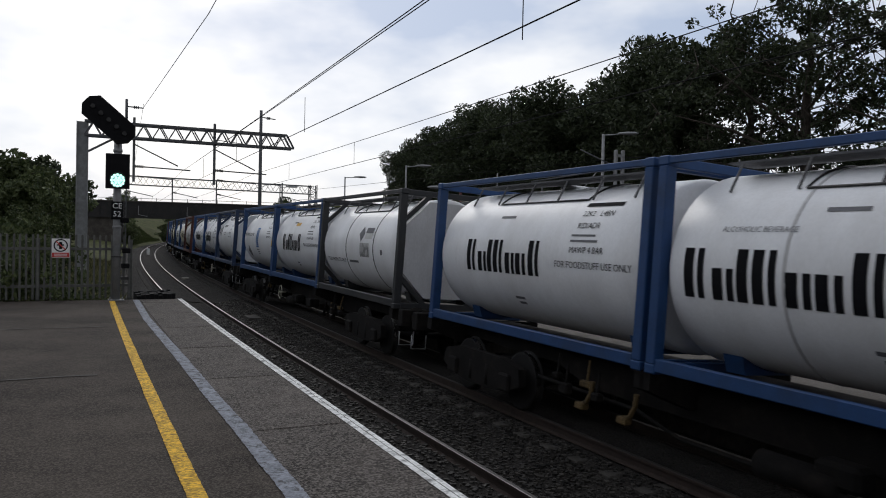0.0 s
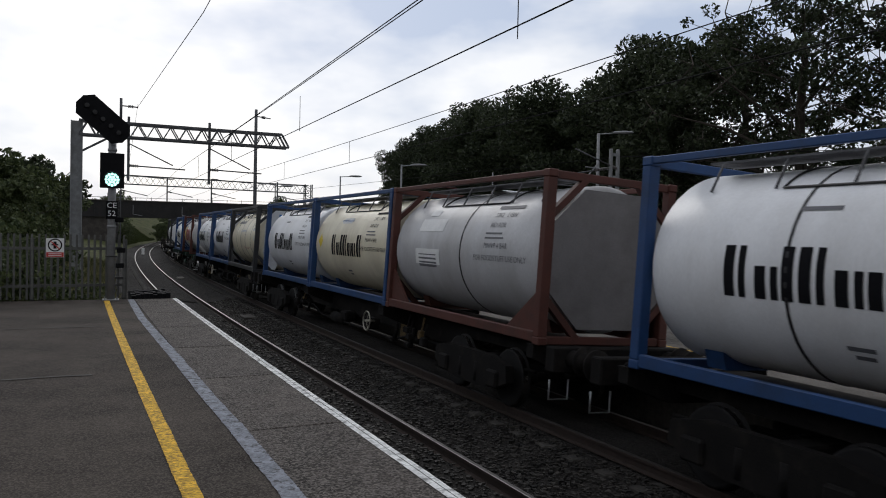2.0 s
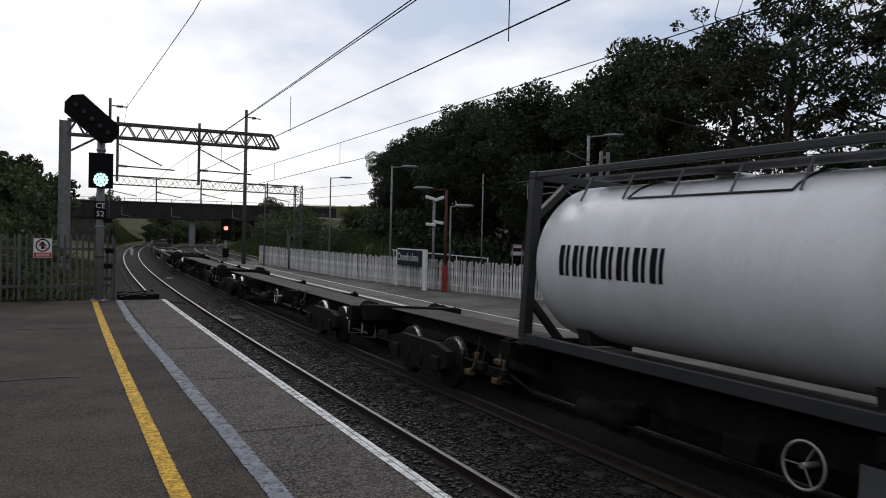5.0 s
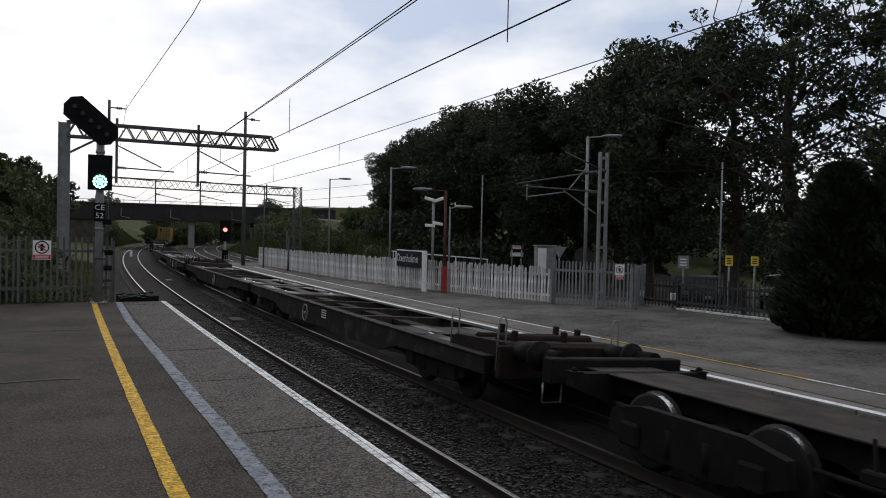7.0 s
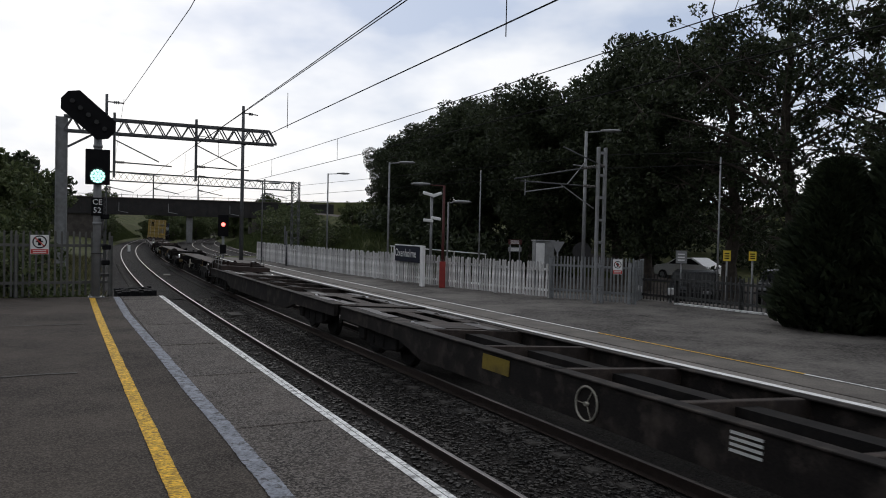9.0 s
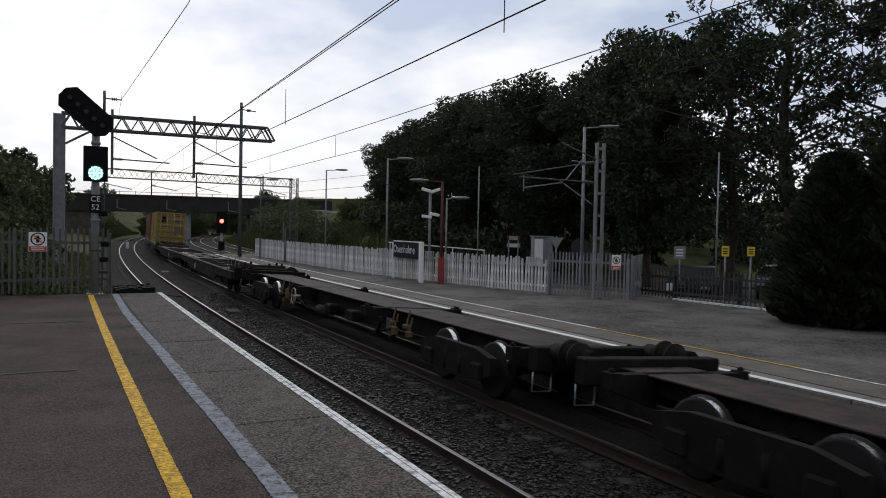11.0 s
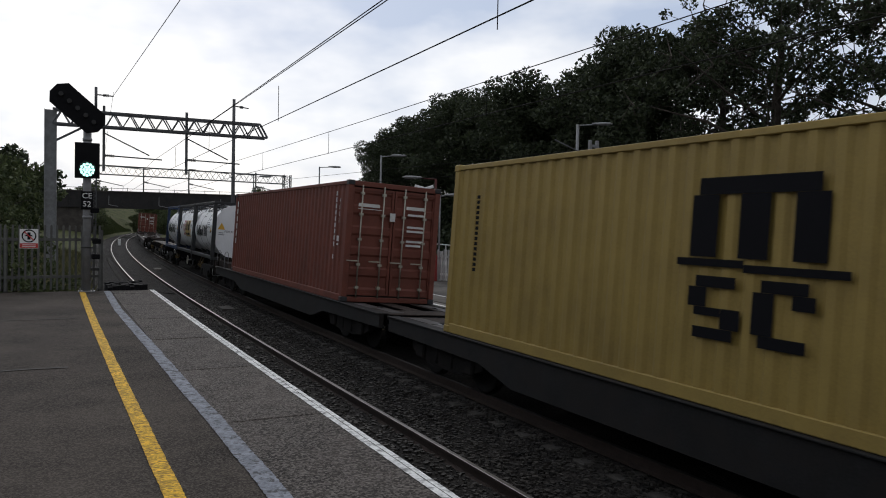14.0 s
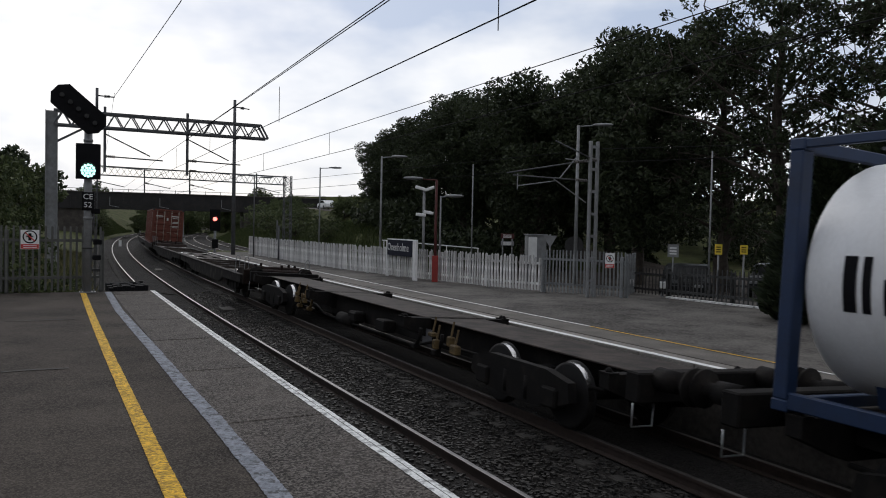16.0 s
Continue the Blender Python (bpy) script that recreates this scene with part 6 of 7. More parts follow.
def horse(t, u, v, k):
    """A round swirl with a rising curved tail, drawn as plain dark bands."""
    bm = bmesh.new()
    for a0, a1, r0, r1, cu, cv in ((20, 330, .10, .16, 0, 0), (0, 260, .03, .06, 0, 0), (-60, 80, .2, .28, .15, -.02), (200, 330, .12, .17, .42, .1)):
        n = 14
        for i in range(n):
            a, b = radians(a0 + (a1 - a0) * i / n), radians(a0 + (a1 - a0) * (i + 1) / n)
            q = [(u + k * (cu + math.cos(c) * rr * (1.25)), v + k * (cv + math.sin(c) * rr)) for c, rr in ((a, r0), (b, r0), (b, r1), (a, r1))]
            bm.faces.new([bm.verts.new(on_tank(*p, 0.008)) for p in q])
    part("logo", bm, INK, t)


def box_container(label, mat, kind):
    """A 40-foot high-cube box with corrugated sides and double doors on its front end."""
    L, W, H = 12.192, 2.438, 2.896
    t = thing("shipping_container", label, "shipping container", None, "shipping containers")
    x, y = L / 2, W / 2

    def wall(bm):
        pts, px, n = [], -x + 0.16, 40
        pitch = (L - 0.32) / n
        for k in range(n):
            a = px + k * pitch
            pts += [(a, 0), (a + pitch * .32, 0), (a + pitch * .5, -0.036), (a + pitch * .82, -0.036)]
        pts.append((x - 0.16, 0))
        sheet(bm, [[Vector((a, d, z)) for a, d in pts] for z in (0.16, H - 0.10)])
    for sy in (-1, 1):
        sub("corrugated_wall", "corrugated_wall", wall, mat, t, pose(0, sy * (y - 0.02), 0, 0, 0, 0 if sy > 0 else 180))
        sub("bottom_rail", "box_bottom_rail", lambda bm: box(bm, -x + .16, x - .16, -0.045, 0.03, 0.0, 0.16, bev=0.01), mat, t, pose(0, sy * (y - .035), 0))
        sub("top_rail", "box_top_rail", lambda bm: box(bm, -x + .16, x - .16, -0.03, 0.03, H - .1, H - 0.02, bev=0.008), mat, t, pose(0, sy * (y - .032), 0))
        for sx in (-1, 1):
            p = sub("corner_post", "box_post", lambda bm: box(bm, -0.08, 0.08, -0.07, 0.07, 0.118, H - .118, bev=0.012), mat, t, pose(sx * (x - .08), sy * (y - .071), 0))
            for z in (0, H - .118):
                sub("corner_casting", "box_cast", lambda bm: box(bm, -0.089, 0.089, -0.081, 0.081, 0, .118, bev=0.014), DARKF if kind == "red" else mat, p, pose(0, 0, z))

    def roof(bm):
        n = 30
        sheet(bm, [[Vector((-x + .1 + (L - .2) * k / n, yy, H - 0.03 + 0.015 * (k % 2))) for k in range(n + 1)] for yy in (-y + .06, y - .06)])
    sub("roof", "box_roof", roof, mat, t)
    sub("floor", "box_floor", lambda bm: box(bm, -x + .1, x - .1, -y + .08, y - .08, .05, .14), DARK_STEEL, t)

    def back(bm):
        n = 12
        sheet(bm, [[Vector((-0.03 * (k % 2), -y + .12 + (W - .24) * k / n, z)) for k in range(n + 1)] for z in (.1, H - .1)])
    sub("end_wall", "box_back", back, mat, t, pose(x - .08, 0, 0))

    def door(bm):
        zs, n = [], 5
        for k in range(n):
            a = 0.2 + (H - 0.42) * k / n
            d = (H - 0.42) / n
            zs += [(a, 0), (a + d * .2, 0), (a + d * .3, .03), (a + d * .8, .03), (a + d * .9, 0)]
        zs.append((H - 0.22, 0))
        sheet(bm, [[Vector((q, yy, z)) for z, q in zs] for yy in (-.5, .5)])
        box(bm, -0.02, 0.03, -.545, -.49, .16, H - .16)
        box(bm, -0.02, 0.03, .49, .545, .16, H - .16)
        box(bm, -0.02, 0.03, -.49, .49, .16, .2)
        box(bm, -0.02, 0.03, -.49, .49, H - .22, H - .16)
    for sy in (-1, 1):
        d = sub("door", "box_door", door, mat, t, pose(-x + 0.06, sy * 0.557, 0))
        for yy in (-.26, .3):
            def rod(bm):
                tube(bm, (-0.06, 0, .1), (-0.06, 0, H - .1), 0.019, 8)
                for z in (.35, .9, 1.5, 2.1, 2.6):
                    box(bm, -0.085, -0.015, -.045, .045, z - .03, z + .03)
                beam(bm, (-.08, 0, .98), (-.08, .3, .98), .02, .03)
            sub("lock_rod", "lock_rod", rod, LOCK_ROD, d, pose(0, yy, 0))
    for z in (0.06, H - 0.07):
        sub("end_rail", "box_end_rail", lambda bm: box(bm, -.06, .06, -y + .14, y - .14, -.06, .06, bev=.01), mat, t, pose(-x + .08, 0, z))

    def side_quads(name, quads, ink):
        for u0, u1, z0, z1 in quads:
            bm = bmesh.new()
            bm.faces.new([bm.verts.new((-q, y + 0.006, z)) for q, z in ((u0, z0), (u1, z0), (u1, z1), (u0, z1))])
            part(name, bm, ink, t)

    def end_quads(name, quads, ink):
        for u0, u1, z0, z1 in quads:
            bm = bmesh.new()
            bm.faces.new([bm.verts.new((-x - 0.012, -q, z)) for q, z in ((u0, z0), (u1, z0), (u1, z1), (u0, z1))])
            part(name, bm, ink, t)
    if kind == "yellow":
        u = -0.52
        side_quads("logo", [(u + .06, u + 1.52, 2.22, 2.40)] + [(u + k, u + k + .36, 1.56, 2.218) for k in (-.02, .62, 1.26)], INK)
        side_quads("logo", [(u - .20, u + .7, 1.46, 1.54), (u + .702, u + 1.86, 1.42, 1.50)], INK)
        for q in (0.0, .84):
            side_quads("logo", [(u + q + .09, u + q + .62, 1.24, 1.36), (u + q, u + q + .25, .82 if q else 1.03, 1.238), (u + q + .45, u + q + .70, .82 if q == 0 else 1.10, 1.03 if q == 0 else 1.238),
                                (u + q + .09, u + q + .62, .70, .818)], INK)
        side_quads("logo", [(u + .09, u + .448, .94, 1.028)], INK)
        side_quads("writing", [(-5.25, -5.15, 1.1 + k * .085, 1.155 + k * .085) for k in range(15)], INK)
        side_quads("writing", [(4.3, 4.75, 1.95, 2.1), (4.6, 4.66, 1.5, 1.95), (4.5, 5.0, 1.4, 1.46)], INK_GREY)
        side_quads("warning_label", [(4.55, 4.85, .72, .86)], INK_ORANGE)
        end_quads("logo", [(-.76, -.44, 2.27, 2.5), (-.8, -.4, 2.2, 2.235), (-.76, -.62, 1.98, 2.16), (-.56, -.42, 1.98, 2.16)], INK)
        end_quads("writing", [(.35, 1.0, 2.15, 2.25), (.6, .85, 1.98, 2.06)] + [(.3, 1.0, 1.0 + k * .1, 1.04 + k * .1) for k in range(6)], INK_GREY)
        end_quads("warning_label", [(.65, 1.0, .78, .92)], INK_ORANGE)
    else:
        side_quads("writing", [(-5.72 + .0, -5.58, 1.05 + k * .27, 1.25 + k * .27) for k in range(6)], INK_PALE)
        side_quads("serial_bar", [(5.28, 5.35, .98 + k * .155, 1.09 + k * .155) for k in range(11) if k not in (1,)], INK_PALE)
        for k, ch in enumerate("45G1"):
            vs, fs = letters(ch, 0.15)
            part("lettering", raw("lettering", [Vector((-(5.58 + p.x), y + .007, 2.4 - k * .16 + p.y)) for p in vs], fs, INK_PALE), None, t)
        side_quads("label_plate", [(5.5, 5.66, 1.42, 1.55), (5.52, 5.64, 1.32, 1.37)], INK_PALE)
        end_quads("writing", [(-.95, -.4, 2.28, 2.36), (-.95, -.35, 2.22, 2.235), (.3, .8, 2.3, 2.38), (.35, .8, 2.15, 2.2), (.35, .8, 1.85, 1.9), (.35, .8, 1.75, 1.8), (.35, .8, 1.5, 1.55), (.35, .75, 1.4, 1.45)], INK_PALE)
        end_quads("label_plate", [(-.12, .02, 1.98, 2.18)], INK_PALE)
    return t


# ---- wagons; the origin is in the middle, at rail level ----
def bogie(parent, x, r=0.46):
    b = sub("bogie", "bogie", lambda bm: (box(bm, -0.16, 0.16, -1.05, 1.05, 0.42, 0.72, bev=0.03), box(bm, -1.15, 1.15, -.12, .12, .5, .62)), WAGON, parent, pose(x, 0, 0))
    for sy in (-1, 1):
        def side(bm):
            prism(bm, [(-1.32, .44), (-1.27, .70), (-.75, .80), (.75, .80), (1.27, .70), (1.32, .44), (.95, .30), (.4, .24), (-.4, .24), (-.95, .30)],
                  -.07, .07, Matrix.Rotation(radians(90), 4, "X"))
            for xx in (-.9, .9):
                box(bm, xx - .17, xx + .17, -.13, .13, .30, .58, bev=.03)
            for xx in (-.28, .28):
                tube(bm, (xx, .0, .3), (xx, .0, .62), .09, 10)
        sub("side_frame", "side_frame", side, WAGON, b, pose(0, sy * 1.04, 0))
        for xx in (-.9, .9):
            def wheel(bm):
                lathe(bm, [(-.065, r - .04), (-.06, r - .005), (.035, r - .005), (.055, r + .028), (.065, r + .028), (.068, r - .05)], 28, "Y")
                for v in bm.verts:
                    v.co.z += r
            sub("wheel", "wheel", wheel, WHEEL, b, pose(xx, sy * .755, 0, 0, 0, 0 if sy < 0 else 180))

            def tread(bm):
                n = 28
                sheet(bm, [[Vector((math.sin(2 * math.pi * k / n) * (r + .001), yy, r + math.cos(2 * math.pi * k / n) * (r + .001))) for yy in (-.055, .03)] for k in range(n + 1)])
            sub("tread", "tread", tread, TYRE, b, pose(xx, sy * .755, 0, 0, 0, 0 if sy < 0 else 180), "bright worn wheel tread")
    for xx in (-.9, .9):
        sub("axle", "axle", lambda bm: tube(bm, (0, -.75, r), (0, .75, r), .08, 10), WHEEL, b, pose(xx, 0, 0))


def handwheel(parent, x, z, y=1.22, size=1.0):
    def make(bm):
        n = 20
        path_tube(bm, [(math.cos(2 * math.pi * k / n) * .22, 0, math.sin(2 * math.pi * k / n) * .22) for k in range(n + 1)], .016, 6)
        for a in (0, 120, 240):
            tube(bm, (0, 0, 0), (math.cos(radians(a)) * .22, 0, math.sin(radians(a)) * .22), .007, 5)
        tube(bm, (0, -.2, 0), (0, .03, 0), .03, 8)
    sub("brake_handwheel", "brake_handwheel", make, LOCK_ROD, parent, pose(x, y, z) @ Matrix.Diagonal((size, 1, size, 1)), "grey brake handwheel")


def buffers(parent, x, sgn, z=1.03):
    for y in (-.87, .87):
        def make(bm):
            lathe(bm, [(0, .14), (.34, .13), (.35, .09), (.52, .085), (.53, .22), (.57, .22), (.58, .05)], 16)
        sub("buffer", "buffer", make, WAGON, parent, pose(x, y, z, 0, 0, 0 if sgn > 0 else 180))


def gear(parent, x, y, seed):
    """Brake blocks, pipes and small boxes that hang below the frame."""
    r = np.random.default_rng(seed)
    for k in range(4):
        w, h = .06 + .07 * r.random(), .07 + .08 * r.random()
        key = "gear/%d%d" % (seed % 3, k)
        sub("brake_gear", key, lambda bm: (box(bm, -w, w, -.06, .06, -h, h * .2, bev=.02), tube(bm, (0, 0, 0), (.1, -.1, .28), .02, 6)), BUFFER_RUST if k == 1 or seed > 10 else WAGON, parent,
            pose(x + k * .36 - .5, y - .1 * (k % 2), .68 + .1 * (k % 2)))


def spine_wagon(length, label, paint_top=WAGON_TOP, side=WAGON, seed=0, wheel_at=-2.2, rise=0.0):
    """60-foot wagon: a central spine with outriggers at the container corners."""
    t = thing("container_wagon", label, "wagon", None, "container wagons")
    h = length / 2 - 0.35

    def spine(bm):
        outline = [(-h, .72), (-h, .96), (h, .96), (h, .72), (h - 3.9, .66), (h - 4.8, .42), (-h + 4.8, .42), (-h + 3.9, .66)]
        prism(bm, outline, -.42, .42, Matrix.Rotation(radians(90), 4, "X"))
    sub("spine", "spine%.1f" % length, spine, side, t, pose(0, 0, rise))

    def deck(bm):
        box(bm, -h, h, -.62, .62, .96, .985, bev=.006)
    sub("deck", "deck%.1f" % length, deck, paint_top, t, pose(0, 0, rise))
    for k in (-9.1, -3.05, -2.95, 3.0, 3.1, 9.1):
        if abs(k) > h + .2:
            continue

        def outrigger(bm):
            prism(bm, [(-1.2, .80), (-1.2, .985), (1.2, .985), (1.2, .80), (.5, .55), (-.5, .55)], -.09, .09, Matrix.Rotation(radians(90), 4, "Z") @ Matrix.Rotation(radians(90), 4, "X"))
        o = sub("outrigger", "outrigger", outrigger, side, t, pose(k, 0, rise))
        for y in (-1.13, 1.13):
            sub("spigot", "spigot", lambda bm: (box(bm, -.1, .1, -.08, .08, .985, 1.005), lathe(bm, [(1.0, .05), (1.03, .045), (1.06, .015)], 8, "Z")), side, o, pose(0, y, 0))
    for sg in (-1, 1):
        sub("headstock", "headstock", lambda bm: box(bm, -.12, .12, -1.2, 1.2, .74, 1.10, bev=.02), side, t, pose(sg * h, 0, rise * 0.6))
        buffers(t, sg * (h + .1), sg)
        bogie(t, sg * (h - 2.6))
        gear(t, sg * (h - 5.2), 1.0, seed + (sg > 0))
        for k in (.55, -.5):
            def hoop(bm):
                path_tube(bm, [(0, -.16, 0), (0, -.16, -.28), (0, .16, -.28), (0, .16, 0)], .013, 6)
            sub("step", "step", hoop, WALKWAY, t, pose(sg * (h + .05), 1.05, .74), "pale bent-rod step")
    if side is WAGON_GREEN:
        for y in (.42, .66):
            sub("end_plate", "end_plate", lambda bm: box(bm, -.01, .01, -.1, .1, 0, .13, bev=.004), INK_YELLOW, t, pose(-h - .14, y - .75, 1.0), "small yellow plate")

        def rail(bm):
            path_tube(bm, [(0, -.05, 0), (0, -.05, .75), (0, 0, .82), (0, .05, .75), (0, .05, 0)], .016, 6)
        sub("handrail", "end_rail_hoop", rail, WALKWAY, t, pose(-h - .13, .55, .75), "pale hooped handrail")
        sub("step", "foot_step", lambda bm: (tube(bm, (0, 0, .05), (0, 0, .35), .015, 6), box(bm, -.12, .12, -.18, .18, 0, .05, bev=.01)), WALKWAY, t, pose(-h - .1, 1.0, .28), "pale foot step")
    for y in (-.95, .95):     # pipes and rodding slung along both sides
        sub("brake_pipe", "brake_pipe%.1f" % length, lambda bm: (path_tube(bm, [(-h + 1, 0, .66), (-3.6, 0, .58), (-2.8, 0, .40), (2.8, 0, .40), (3.6, 0, .58), (h - 1, 0, .66)], .028, 6),
                                                                 box(bm, -1.4, -.9, -.2, .1, .46, .72, bev=.03), box(bm, .5, 1.0, -.25, .05, .44, .70, bev=.05)), WAGON, t, pose(0, y * .8, 0))
        for k in (-4.3, -3.4, 3.4, 4.3):
            sub("brake_hanger", "brake_hanger", lambda bm: (path_tube(bm, [(0, 0, .82), (.02, 0, .66), (.10, 0, .52), (.22, 0, .46)], .035, 6), box(bm, .12, .30, -.07, .07, .40, .50, bev=.02)), BUFFER_RUST if seed % 2 and k > 0 else WAGON, t, pose(k, y, 0))
    if wheel_at is not None:
        handwheel(t, wheel_at, .74)
    sub("tank_reservoir", "tank_reservoir", lambda bm: lathe(bm, [(-.5, .05), (-.46, .15), (.46, .15), (.5, .05)], 12), side, t, pose(1.2, .72, .45))
    sub("data_plate", "data_plate", lambda bm: box(bm, -.2, .2, -.006, .006, -.16, .16), INK_GREY if seed % 2 else BUFFER_RUST, t, pose(-h + 6.4, .70, .62))
    return t


def flat_wagon(length, label, seed=0, wheel_at=None, plate_at=None, grid_at=None, sill_paint=None):
    """Low twin container flat: outer sills, cross members, worn deck plates over the bogies, raised end frames."""
    t = thing("flat_wagon", label, "wagon", None, "low flat wagons")
    half = length / 2
    for u in (-1, 1):
        c = u * (half / 2 - .2)
        h = half / 2 - .45
        for y in (-1, 1):
            def sill(bm):
                prism(bm, [(-h, .62), (-h, .90), (h, .90), (h, .62), (h - 3.6, .58), (h - 4.6, .36), (-h + 4.6, .36), (-h + 3.6, .58)], -.05, .05, Matrix.Rotation(radians(90), 4, "X"))
                box(bm, -h, h, -.16, .09, .895, .92, bev=.006)
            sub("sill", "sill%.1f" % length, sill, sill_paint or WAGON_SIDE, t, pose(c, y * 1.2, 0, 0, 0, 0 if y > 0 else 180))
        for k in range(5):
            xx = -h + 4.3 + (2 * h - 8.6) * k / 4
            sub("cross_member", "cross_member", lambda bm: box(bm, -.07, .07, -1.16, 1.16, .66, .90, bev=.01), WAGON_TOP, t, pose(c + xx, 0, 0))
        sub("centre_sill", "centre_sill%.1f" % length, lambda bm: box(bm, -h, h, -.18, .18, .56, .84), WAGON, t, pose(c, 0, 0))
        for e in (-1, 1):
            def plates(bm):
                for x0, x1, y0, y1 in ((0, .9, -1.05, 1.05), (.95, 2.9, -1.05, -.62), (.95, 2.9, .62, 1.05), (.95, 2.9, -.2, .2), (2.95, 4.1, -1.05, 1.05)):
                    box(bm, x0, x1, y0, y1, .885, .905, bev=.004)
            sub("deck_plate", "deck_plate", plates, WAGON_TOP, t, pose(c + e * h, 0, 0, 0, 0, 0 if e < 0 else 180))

            def pads(bm):
                box(bm, 0, 1.1, 0, .32, .906, .917, bev=.003)
            for x0, y0 in ((.25, .55), (.25, -.95), (1.2, .68), (1.2, -1.0), (3.2, .35), (3.2, -.9)):
                sub("wear_plate", "wear_plate", pads, PAD, t, pose(c + e * h, 0, 0, 0, 0, 0 if e < 0 else 180) @ pose(x0, y0, 0), "pale worn steel plate")
            bogie(t, c + e * (h - 2.2), .38)
        for k in (-6.05, 0, 6.05):
            for y in (-1.13, 1.13):
                sub("spigot", "flat_spigot", lambda bm: (box(bm, -.12, .12, -.09, .09, .92, .925), lathe(bm, [(.92, .05), (.925, .045), (.926, .015)], 8, "Z")), WAGON, t, pose(c + k, y, 0))
    for sg in (-1, 1):
        e = half - .28

        def end_frame(bm):
            prism(bm, [(-2.0, .9), (-1.75, 1.10), (-.12, 1.16), (0, 1.10), (0, .6), (-.5, .62), (-.6, .9)], -1.08, 1.08, Matrix.Rotation(radians(90), 4, "X"))
            box(bm, -.1, .02, -1.22, 1.22, .6, 1.12, bev=.02)
            for x, y in ((-.35, -.75), (-.35, .2), (-.8, .8), (-1.5, -.3), (-1.3, .7)):
                box(bm, x - .05, x + .05, y - .04, y + .04, 1.1, 1.32, bev=.01)
            tube(bm, (-.6, -.9, 1.14), (-.6, .9, 1.14), .1, 8)
            tube(bm, (-1.2, -.95, 1.12), (-1.2, .6, 1.12), .07, 8)
        sub("end_frame", "end_frame", end_frame, RUSTY, t, pose(sg * e, 0, 0, 0, 0, 0 if sg > 0 else 180), "raised rusty end frame")
        buffers(t, sg * (e + .02), sg, 1.05)
        for x, y in ((.15, -1.1), (.15, 1.1), (1.7, 1.12)):
            def grab(bm):
                path_tube(bm, [(0, -.07, -.1), (0, -.07, .66), (0, -.03, .74), (0, .03, .74), (0, .07, .66), (0, .07, -.1)], .014, 6)
            sub("handrail", "grab_rail", grab, GALV, t, pose(sg * (e - x), y, .82), "pale hooped handrail")
    for x in wheel_at or ():
        handwheel(t, x, .60, 1.27, 0.68 if seed == 2 else 1.0)
    if plate_at is not None:
        sub("label_plate", "side_plate", lambda bm: box(bm, -.4, .4, -.004, .004, -.12, .12), PLATE_YELLOW, t, pose(plate_at, 1.262, .72), "worn yellow plate on the sill")
    if grid_at is not None:
        sub("label_plate", "grid_plate", lambda bm: [box(bm, -.2, .2, -.004, .004, z, z + .03) for z in (-.1, -.04, .02, .08)], INK_PALE, t, pose(grid_at, 1.262, .72))
    return t


TOP_SPINE, TOP_FLAT = 1.005, 0.925
HIGH = 0.165     # the leading wagons stand higher than those behind


# ---- the load, in the order in which it passes; distances from the head of the scene's train ----
RIDES = []     # (thing, wagon's first end, wagon's length, place on the wagon or None)


def wagon(first, last, kind, label, seed=0, **kw):
    ln = last - first
    w = spine_wagon(ln, label, seed=seed, **kw) if kind == "spine" else flat_wagon(ln, label, seed, **kw)
    RIDES.append((w, first, ln, None))
    return first, ln, (TOP_SPINE + kw.get("rise", 0.0)) if kind == "spine" else TOP_FLAT


def load(w, t, first, length=TL):
    RIDES.append((t, w[0], w[1], (first + length / 2 - (w[0] + w[1] / 2), w[2])))


SPINE_LABEL = "dark dirty container wagon with spine frame and bogies"
w = wagon(-6.2, 14.15, "spine", SPINE_LABEL, 1, rise=HIGH)
load(w, pal_tank("white tank container with dark name in a bright blue frame", BLUE, u=-1.75), -5.25)
t = pal_tank("white tank container with dark name in a bright blue frame", BLUE, bands=(-1.2,), strap=TANK_GREY, u=-2.55, v=-.36, h=.56)
tank_text("ALCOHOLIC BEVERAGE", 0.09, -1.6, 0.42, INK_GREY, t)
load(w, t, 0.93)
t = pal_tank("white tank container with dark name in a bright blue frame", BLUE)
load(w, t, 7.06)

w = wagon(14.2, 34.2, "spine", SPINE_LABEL, 2, wheel_at=1.1, rise=HIGH)
t = tank_container("plain white tank container in a dark frame with octagonal end", DARKF, TANK_WHITE, (-.80, 1.25), octagon=TANK_GREY)
tank_text("FOOD PRODUCTS ONLY", 0.14, -1.7, -0.42, INK, t)
bars(t, -0.6, -.45, [(0, 0, .7, .06)], INK_GREY)
patch(t, .60, 1.12, .30, .44, INK_GREY)
patch(t, .60, 1.12, .16, .298, INK_PALE)
diamond(t, .35, .28, .2, INK_GREY)
patch(t, .30, .95, -.28, .06, LABEL_WORN)
patch(t, 1.75, 1.87, -.2, -.08, INK_GREY)
load(w, t, 14.9)
t = pal_tank("white tank container with orange label in a blue frame", BLUE)
patch(t, -0.55, 0.0, 0.52, 0.64, INK_ORANGE)
load(w, t, 20.98)
t = tank_container("white tank container with pale blue square emblem in a blue frame", BLUE, TANK_WHITE, ())
bm_u = -0.32
for k in range(4):
    patch(t, bm_u + k * .11, bm_u + k * .11 + .07, -.25, .35, INK_BLUE)
patch(t, bm_u - .03, bm_u + .43, .38, .45, INK_BLUE)
patch(t, bm_u - .03, bm_u + .43, -.33, -.27, INK_BLUE)
